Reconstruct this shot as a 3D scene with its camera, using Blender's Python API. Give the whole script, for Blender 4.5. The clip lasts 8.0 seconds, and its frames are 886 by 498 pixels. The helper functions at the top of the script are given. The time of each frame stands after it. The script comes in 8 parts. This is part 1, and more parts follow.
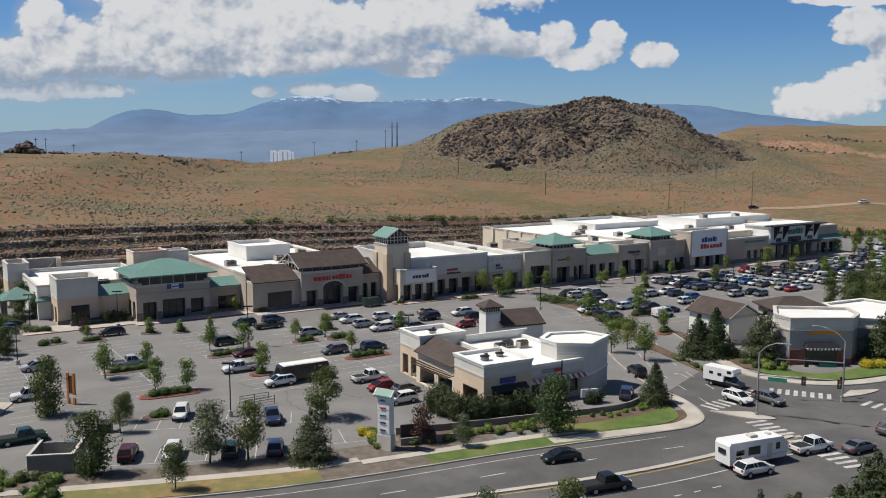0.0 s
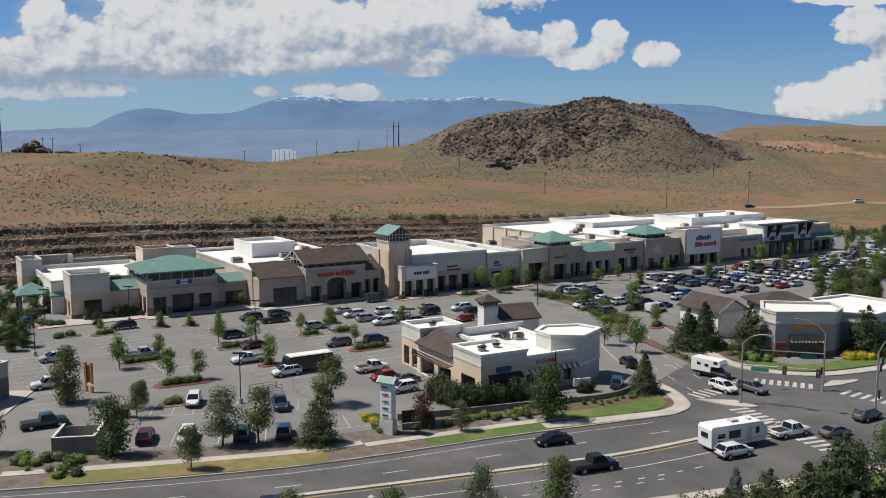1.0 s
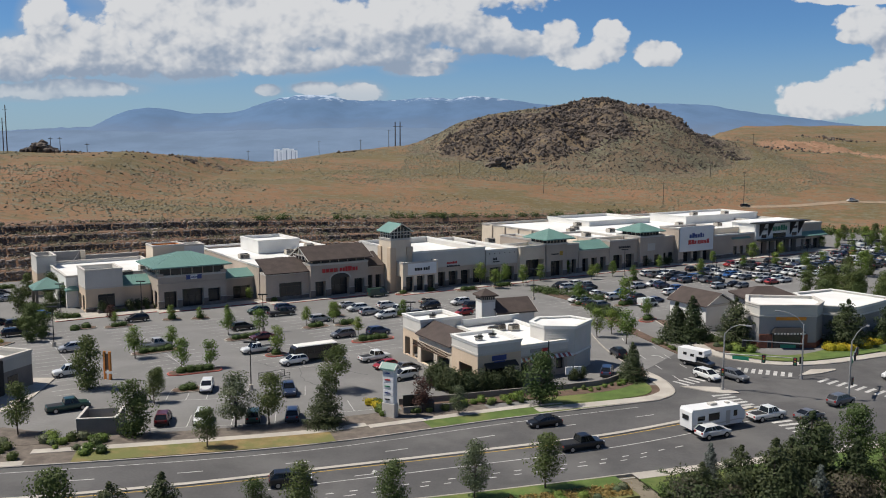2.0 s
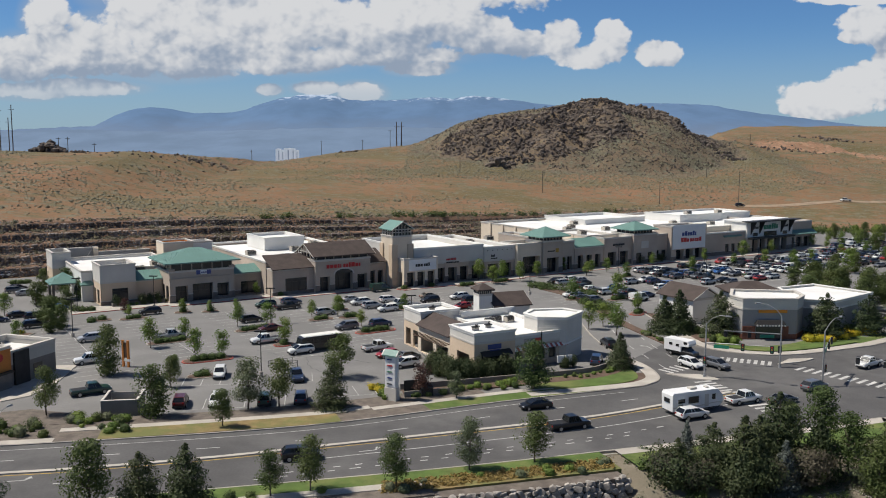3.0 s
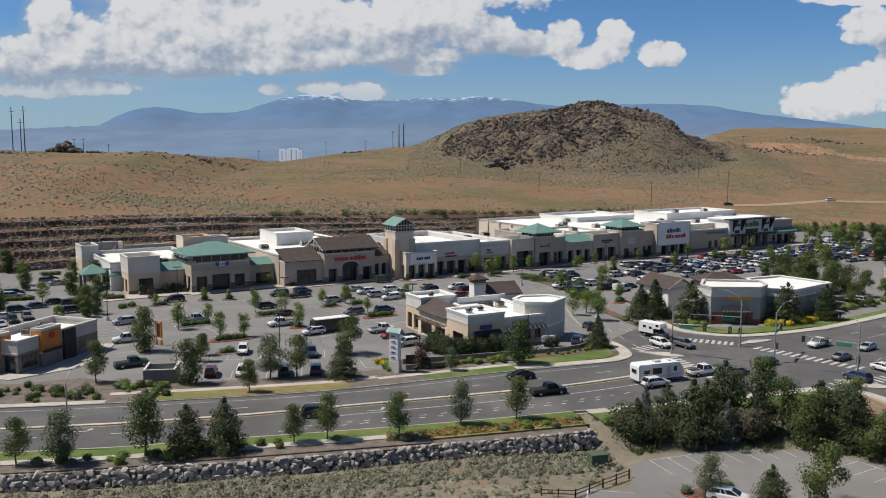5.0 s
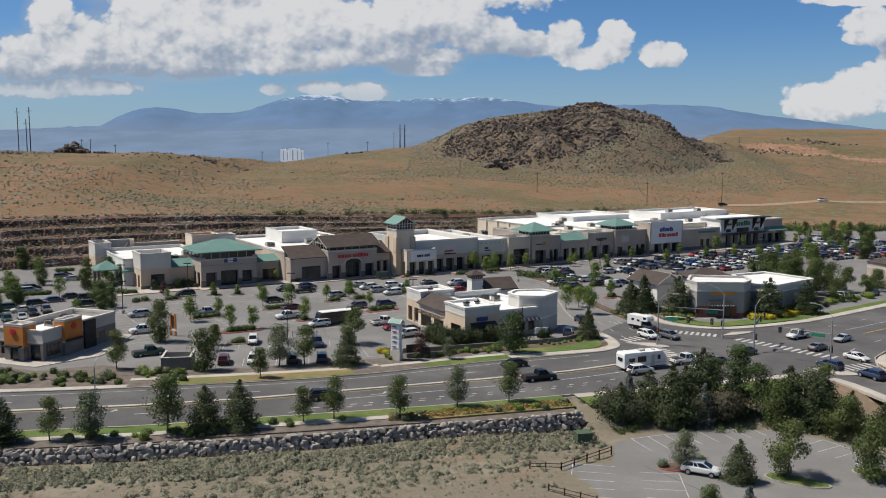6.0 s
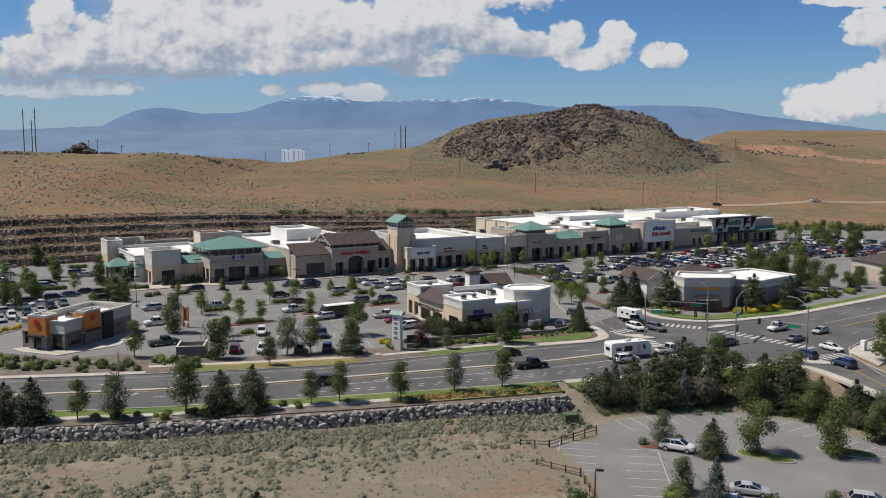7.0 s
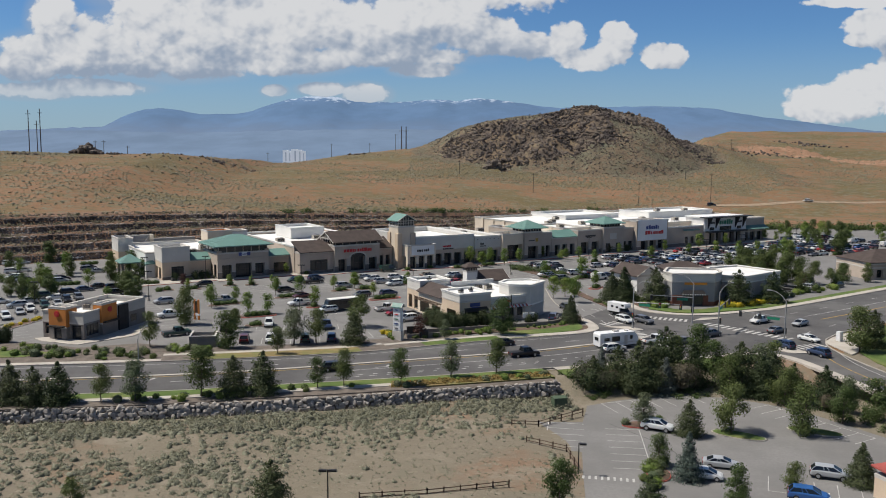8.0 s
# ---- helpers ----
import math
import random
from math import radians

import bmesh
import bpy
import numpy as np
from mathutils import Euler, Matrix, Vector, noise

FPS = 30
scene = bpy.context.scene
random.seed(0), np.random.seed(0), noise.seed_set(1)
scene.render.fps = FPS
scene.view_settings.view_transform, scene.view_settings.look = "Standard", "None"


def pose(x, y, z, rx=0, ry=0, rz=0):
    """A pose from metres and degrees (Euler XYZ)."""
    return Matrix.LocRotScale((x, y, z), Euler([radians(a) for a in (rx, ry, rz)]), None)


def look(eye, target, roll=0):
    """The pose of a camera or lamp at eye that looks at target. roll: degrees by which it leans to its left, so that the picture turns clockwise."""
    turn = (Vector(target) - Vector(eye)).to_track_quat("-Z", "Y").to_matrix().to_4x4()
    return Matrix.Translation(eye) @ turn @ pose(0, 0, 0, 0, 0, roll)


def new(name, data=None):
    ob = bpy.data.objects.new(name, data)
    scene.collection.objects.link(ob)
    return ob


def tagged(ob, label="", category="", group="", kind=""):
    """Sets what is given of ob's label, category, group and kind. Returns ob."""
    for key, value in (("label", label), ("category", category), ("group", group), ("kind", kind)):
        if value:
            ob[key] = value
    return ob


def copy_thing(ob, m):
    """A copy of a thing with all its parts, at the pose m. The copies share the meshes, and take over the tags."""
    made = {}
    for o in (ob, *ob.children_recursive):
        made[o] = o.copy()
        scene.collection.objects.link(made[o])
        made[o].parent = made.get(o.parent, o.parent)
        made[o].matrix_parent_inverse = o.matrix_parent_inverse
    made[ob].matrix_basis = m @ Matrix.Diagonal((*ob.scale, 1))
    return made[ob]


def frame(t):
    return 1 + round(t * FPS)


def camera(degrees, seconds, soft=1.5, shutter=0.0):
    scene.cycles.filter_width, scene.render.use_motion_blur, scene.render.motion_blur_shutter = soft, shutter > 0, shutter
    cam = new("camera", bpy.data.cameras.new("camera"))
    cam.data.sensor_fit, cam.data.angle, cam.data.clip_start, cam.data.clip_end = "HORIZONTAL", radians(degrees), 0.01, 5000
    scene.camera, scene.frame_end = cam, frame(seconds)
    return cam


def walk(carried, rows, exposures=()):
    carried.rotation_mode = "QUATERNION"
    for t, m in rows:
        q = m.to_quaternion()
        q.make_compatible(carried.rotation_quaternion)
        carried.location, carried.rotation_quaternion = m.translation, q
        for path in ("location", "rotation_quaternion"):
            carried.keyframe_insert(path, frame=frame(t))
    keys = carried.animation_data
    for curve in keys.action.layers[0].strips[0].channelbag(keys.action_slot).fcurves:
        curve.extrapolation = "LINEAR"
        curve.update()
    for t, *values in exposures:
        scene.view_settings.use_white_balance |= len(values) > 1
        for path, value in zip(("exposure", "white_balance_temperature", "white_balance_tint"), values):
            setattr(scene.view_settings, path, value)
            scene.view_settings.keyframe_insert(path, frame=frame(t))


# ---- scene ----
cam = camera(53.66, 8.0, soft=1.0)
PATH = [
    (0.0, pose(-0.075, 1.081, 37.380, 83.109, -0.078, -0.016)),
    (0.5, pose(0.064, -1.933, 37.521, 83.083, -0.098, 0.035)),
    (1.0, pose(0.226, -5.323, 37.654, 83.062, -0.118, 0.084)),
    (1.5, pose(0.406, -9.036, 37.787, 83.043, -0.139, 0.131)),
    (2.0, pose(0.602, -13.024, 37.925, 83.028, -0.160, 0.177)),
    (2.5, pose(0.810, -17.244, 38.073, 83.016, -0.182, 0.220)),
    (3.0, pose(1.027, -21.653, 38.234, 83.007, -0.204, 0.261)),
    (3.5, pose(1.252, -26.214, 38.407, 83.002, -0.227, 0.300)),
    (4.0, pose(1.482, -30.892, 38.594, 83.000, -0.250, 0.338)),
    (4.5, pose(1.718, -35.657, 38.790, 83.001, -0.273, 0.373)),
    (5.0, pose(1.959, -40.482, 38.992, 83.006, -0.297, 0.406)),
    (5.5, pose(2.205, -45.343, 39.194, 83.013, -0.322, 0.438)),
    (6.0, pose(2.457, -50.220, 39.389, 83.025, -0.347, 0.467)),
    (6.5, pose(2.717, -55.096, 39.567, 83.039, -0.372, 0.495)),
    (7.0, pose(2.987, -59.958, 39.718, 83.057, -0.398, 0.520)),
    (7.5, pose(3.269, -64.796, 39.829, 83.078, -0.424, 0.544)),
    (8.0, pose(3.567, -69.604, 39.886, 83.102, -0.451, 0.565)),
]
walk(cam, PATH)

# ---- daylight: high sun from the west, a blue sky with a bank of cumulus ----
SUN_UP, SUN_TURN = 57.0, 272.0          # elevation, compass turn from +y, clockwise
world = bpy.data.worlds.new("sky")
scene.world = world
world.use_nodes = True


class Nodes:
    """Short hand for building a node tree."""

    def __init__(self, tree):
        self.tree = tree
        tree.nodes.clear()

    def add(self, kind):
        return self.tree.nodes.new(kind)

    def link(self, a, b):
        self.tree.links.new(a, b)

    def put(self, socket, v):
        if isinstance(v, bpy.types.NodeSocket):
            self.tree.links.new(v, socket)
        else:
            socket.default_value = v

    def math(self, op, a, b=0.0, c=0.0, clamp=False):
        n = self.add("ShaderNodeMath")
        n.operation, n.use_clamp = op, clamp
        self.put(n.inputs[0], a), self.put(n.inputs[1], b), self.put(n.inputs[2], c)
        return n.outputs[0]

    def step(self, v, lo, hi, a=0.0, b=1.0):
        n = self.add("ShaderNodeMapRange")
        n.interpolation_type = "SMOOTHSTEP"
        for i, x in enumerate((v, lo, hi, a, b)):
            self.put(n.inputs[i], x)
        return n.outputs[0]

    def noise(self, where, scale, detail=4.0, rough=0.55, dims="3D"):
        n = self.add("ShaderNodeTexNoise")
        n.noise_dimensions = dims
        n.inputs["Scale"].default_value, n.inputs["Detail"].default_value = scale, detail
        n.inputs["Roughness"].default_value = rough
        if where is not None:
            self.link(where, n.inputs["Vector"])
        return n.outputs["Fac"]

    def mix(self, f, a, b, op="MIX"):
        n = self.add("ShaderNodeMix")
        n.data_type, n.blend_type = "RGBA", op
        self.put(n.inputs[0], f), self.put(n.inputs[6], a), self.put(n.inputs[7], b)
        return n.outputs[2]


def sky_nodes():
    k = Nodes(world.node_tree)
    out, back = k.add("ShaderNodeOutputWorld"), k.add("ShaderNodeBackground")
    sky = k.add("ShaderNodeTexSky")
    sky.sky_type, sky.sun_disc = "NISHITA", False
    sky.sun_elevation, sky.sun_rotation = radians(SUN_UP), radians(SUN_TURN)
    sky.altitude, sky.air_density, sky.dust_density, sky.ozone_density = 1400, 1.0, 0.6, 2.0
    way = k.add("ShaderNodeTexCoord").outputs["Generated"]
    split = k.add("ShaderNodeSeparateXYZ")
    k.link(way, split.inputs[0])
    x, y, z = split.outputs
    ahead = k.math("MAXIMUM", y, 0.05)
    a, e = k.math("DIVIDE", x, ahead), k.math("DIVIDE", z, ahead)
    flat = k.add("ShaderNodeCombineXYZ")
    k.put(flat.inputs[0], a), k.put(flat.inputs[1], k.math("MULTIPLY", e, 1.25))
    p = flat.outputs[0]
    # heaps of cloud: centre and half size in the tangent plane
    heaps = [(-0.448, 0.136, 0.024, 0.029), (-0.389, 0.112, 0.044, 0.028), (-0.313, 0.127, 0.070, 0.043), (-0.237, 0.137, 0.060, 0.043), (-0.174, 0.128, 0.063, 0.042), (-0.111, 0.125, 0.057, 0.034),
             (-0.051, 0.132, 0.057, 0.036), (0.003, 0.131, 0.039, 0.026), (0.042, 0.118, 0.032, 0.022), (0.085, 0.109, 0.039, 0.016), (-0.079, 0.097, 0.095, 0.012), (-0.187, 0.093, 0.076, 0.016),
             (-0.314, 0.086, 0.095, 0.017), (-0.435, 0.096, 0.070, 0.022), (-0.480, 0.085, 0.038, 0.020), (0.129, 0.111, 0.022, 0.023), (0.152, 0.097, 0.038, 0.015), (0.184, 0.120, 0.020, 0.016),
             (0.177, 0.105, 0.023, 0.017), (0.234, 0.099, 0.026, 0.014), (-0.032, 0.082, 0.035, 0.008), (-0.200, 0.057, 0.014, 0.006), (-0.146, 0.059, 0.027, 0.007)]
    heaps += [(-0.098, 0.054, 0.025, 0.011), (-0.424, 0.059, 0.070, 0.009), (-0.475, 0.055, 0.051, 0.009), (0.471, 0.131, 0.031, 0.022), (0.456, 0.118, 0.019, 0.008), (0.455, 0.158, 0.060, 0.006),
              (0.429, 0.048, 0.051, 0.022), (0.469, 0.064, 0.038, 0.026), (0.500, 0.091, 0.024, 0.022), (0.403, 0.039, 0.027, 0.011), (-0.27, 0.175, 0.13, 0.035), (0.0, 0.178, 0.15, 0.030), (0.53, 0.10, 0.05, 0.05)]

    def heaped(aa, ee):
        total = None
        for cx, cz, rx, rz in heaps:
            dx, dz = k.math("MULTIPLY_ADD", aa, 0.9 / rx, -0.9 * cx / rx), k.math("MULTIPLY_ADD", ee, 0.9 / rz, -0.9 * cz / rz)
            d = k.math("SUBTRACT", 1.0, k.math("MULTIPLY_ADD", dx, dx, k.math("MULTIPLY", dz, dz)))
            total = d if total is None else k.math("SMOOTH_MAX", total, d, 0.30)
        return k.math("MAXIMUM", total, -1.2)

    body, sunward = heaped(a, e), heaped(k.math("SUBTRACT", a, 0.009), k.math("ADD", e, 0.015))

    # cauliflower billows: rounded cells at four sizes, their edges bent by noise
    bend = k.add("ShaderNodeTexNoise")
    bend.inputs["Scale"].default_value, bend.inputs["Detail"].default_value = 24.0, 6.0
    k.link(p, bend.inputs["Vector"])

    def shifted(v, shift, times=1.0):
        n = k.add("ShaderNodeVectorMath")
        n.operation = "MULTIPLY_ADD"
        k.link(v, n.inputs[0])
        n.inputs[1].default_value = (times, times, times)
        k.put(n.inputs[2], shift)
        return n.outputs[0]

    warped = shifted(bend.outputs["Color"], p, 0.022)

    def billow(shift):
        v, total = shifted(warped, (*shift, 0.0)), None
        for scale, weight in ((13.0, 0.36), (29.0, 0.30), (64.0, 0.21), (140.0, 0.13)):
            n = k.add("ShaderNodeTexVoronoi")
            n.voronoi_dimensions, n.feature = "2D", "SMOOTH_F1"
            n.inputs["Scale"].default_value, n.inputs["Smoothness"].default_value = scale, 0.4
            k.link(v, n.inputs["Vector"])
            w = k.math("MULTIPLY_ADD", n.outputs["Distance"], -weight, weight)
            total = w if total is None else k.math("ADD", total, w)
        return total

    here, lit = billow((0, 0)), billow((-0.007, 0.012))
    fray = k.math("SUBTRACT", k.noise(p, 42.0, 8.0, 0.62), 0.5)
    puff, puff_lit = k.noise(p, 15.0, 5.0, 0.5), k.noise(shifted(p, (-0.010, 0.016, 0.0)), 15.0, 5.0, 0.5)
    relief = k.math("SUBTRACT", puff, puff_lit)
    thick = k.math("ADD", k.math("MULTIPLY", body, 0.85), k.math("ADD", k.math("MULTIPLY", k.math("SUBTRACT", here, 0.54), 1.5), k.math("MULTIPLY", fray, 1.0)))
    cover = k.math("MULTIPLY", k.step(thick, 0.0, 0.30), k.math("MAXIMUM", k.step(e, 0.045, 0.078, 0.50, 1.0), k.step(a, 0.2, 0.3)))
    # sunward faces of each billow are bright; what lies behind other cloud and the flat bases are grey
    base_line = k.step(a, -0.25, 0.12, 0.078, 0.098)
    low = k.math("MULTIPLY", k.step(k.math("ADD", k.math("SUBTRACT", e, base_line), k.math("MULTIPLY", k.noise(p, 16.0, 3.0), 0.03)), 0.0, 0.085, 1.0, 0.0), k.step(a, 0.07, 0.13, 1.0, 0.35))
    low = k.math("MULTIPLY", low, k.step(k.math("SUBTRACT", e, base_line), -0.030, -0.012))
    soft = k.math("SUBTRACT", k.noise(p, 11.0, 4.0), 0.5)
    behind = k.math("MINIMUM", k.math("MAXIMUM", k.math("SUBTRACT", sunward, body), -0.7), 0.8)
    shade = k.math("ADD", k.math("MULTIPLY", k.math("SUBTRACT", here, lit), 2.0), k.math("ADD", k.math("MULTIPLY", relief, 2.2), k.math("MULTIPLY", behind, -0.42)))
    tone = k.step(k.math("SUBTRACT", k.math("ADD", shade, 0.34), k.math("MULTIPLY", low, 0.90)), -0.95, 0.48)
    white = k.mix(tone, (4.5, 5.5, 7.1, 1), (10.7, 10.8, 11.0, 1))
    cover = k.math("MULTIPLY", cover, k.step(y, 0.2, 0.5))
    # cloud cover of the same kind over the rest of the sky
    rest = k.step(k.noise(way, 2.6, 7.0, 0.6), 0.55, 0.68)
    rest = k.math("MULTIPLY", rest, k.step(k.math("ADD", e, k.step(y, 0.3, 0.0, 0.0, 1.0)), 0.22, 0.5))
    blue = k.mix(1.0, sky.outputs[0], k.mix(k.step(z, 0.16, 0.55), (0.66, 1.00, 1.38, 1), (0.85, 0.95, 1.08, 1)), "MULTIPLY")
    pale = k.mix(k.step(z, 0.0, 0.13, 0.65, 0.0), blue, (4.8, 6.5, 8.2, 1))
    col = k.mix(k.math("MULTIPLY", rest, 0.7), pale, (9.0, 9.2, 9.6, 1))
    # a soft grey veil hangs under the bank
    veil = k.math("MULTIPLY", k.step(k.math("ADD", body, k.math("MULTIPLY", soft, 1.6)), -0.9, 0.5), k.step(a, 0.10, -0.05, 0.0, 0.50))
    col = k.mix(veil, col, (5.4, 6.4, 7.8, 1))
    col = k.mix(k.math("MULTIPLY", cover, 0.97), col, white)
    k.link(col, back.inputs["Color"])
    back.inputs["Strength"].default_value = 0.056
    k.link(back.outputs[0], out.inputs["Surface"])


sky_nodes()
sun = new("sun", bpy.data.lights.new("sun", "SUN"))
sun.data.energy, sun.data.angle, sun.data.color = 5.0, radians(0.53), (1.0, 0.94, 0.84)
sun_way = Vector((math.sin(radians(SUN_TURN)) * math.cos(radians(SUN_UP)), math.cos(radians(SUN_TURN)) * math.cos(radians(SUN_UP)), math.sin(radians(SUN_UP))))
sun.matrix_world = look(sun_way * 400, (0, 0, 0))
scene.view_settings.exposure = 0.17

# ---- materials ----
def surface(name, colour, rough=0.8, metal=0.0, vary=0.25, size=1.0, bump=0.2, second=None, amount=0.5, coat=0.0, per=0.0, spec=0.4):
    """A weathered surface: grain and stains at two scales; second colour in patches; per: change from thing to thing."""
    m = bpy.data.materials.new(name)
    m.use_nodes = True
    k = Nodes(m.node_tree)
    out, b = k.add("ShaderNodeOutputMaterial"), k.add("ShaderNodeBsdfPrincipled")
    where = k.add("ShaderNodeTexCoord").outputs["Object"]
    if per:
        info = k.add("ShaderNodeObjectInfo").outputs["Random"]
    big, fine = k.noise(where, 0.35 / size, 4.0), k.noise(where, 6.0 / size, 6.0, 0.65)
    c = k.mix(k.step(big, 0.3, 0.7), tuple(v * (1 - vary) for v in colour) + (1,), tuple(v * (1 + vary * 0.5) for v in colour) + (1,))
    c = k.mix(k.step(fine, 0.3, 0.75, 0.0, 0.55), c, tuple(v * (1 - vary * 1.2) for v in colour) + (1,))
    if second:
        patch = k.noise(where, 0.13 / size, 6.0, 0.62)
        c = k.mix(k.step(patch, 0.56 - 0.22 * amount, 0.70 - 0.12 * amount), c, tuple(second) + (1,))
    if per:
        c = k.mix(1.0, c, k.mix(info, (1 - per, 1 - per, 1 - per, 1), (1 + per, 1 + per, 1 + per, 1)), "MULTIPLY")
    k.link(c, b.inputs["Base Color"])
    k.put(b.inputs["Roughness"], k.math("MULTIPLY_ADD", fine, 0.25, rough - 0.12, clamp=True))
    b.inputs["Metallic"].default_value, b.inputs["Specular IOR Level"].default_value, b.inputs["Coat Weight"].default_value = metal, spec, coat
    if bump:
        n = k.add("ShaderNodeBump")
        n.inputs["Strength"].default_value, n.inputs["Distance"].default_value = bump, 0.04 * size
        k.link(fine, n.inputs["Height"]), k.link(n.outputs[0], b.inputs["Normal"])
    k.link(b.outputs[0], out.inputs["Surface"])
    return m


def foliage(name, colour, other, per=0.25):
    """Leaves: colour shifts from clump to clump and from tree to tree, and some light comes through."""
    m = bpy.data.materials.new(name)
    m.use_nodes = True
    k = Nodes(m.node_tree)
    out, b, t, mixer = k.add("ShaderNodeOutputMaterial"), k.add("ShaderNodeBsdfPrincipled"), k.add("ShaderNodeBsdfTranslucent"), k.add("ShaderNodeMixShader")
    island, info = k.add("ShaderNodeNewGeometry").outputs["Random Per Island"], k.add("ShaderNodeObjectInfo").outputs["Random"]
    c = k.mix(island, tuple(colour) + (1,), tuple(other) + (1,))
    c = k.mix(1.0, c, k.mix(info, (1 - per, 1 - per * 0.6, 1 - per, 1), (1 + per, 1 + per * 0.6, 1 + per * 0.4, 1)), "MULTIPLY")
    k.link(c, b.inputs["Base Color"]), k.link(c, t.inputs["Color"])
    b.inputs["Roughness"].default_value, b.inputs["Specular IOR Level"].default_value = 0.6, 0.25
    mixer.inputs[0].default_value = 0.28
    k.link(b.outputs[0], mixer.inputs[1]), k.link(t.outputs[0], mixer.inputs[2]), k.link(mixer.outputs[0], out.inputs["Surface"])
    return m


def glassy(name, colour=(0.02, 0.025, 0.03), rough=0.08):
    m = surface(name, colour, rough + 0.1, vary=0.3, size=3.0, bump=0.0, spec=0.6)
    return m


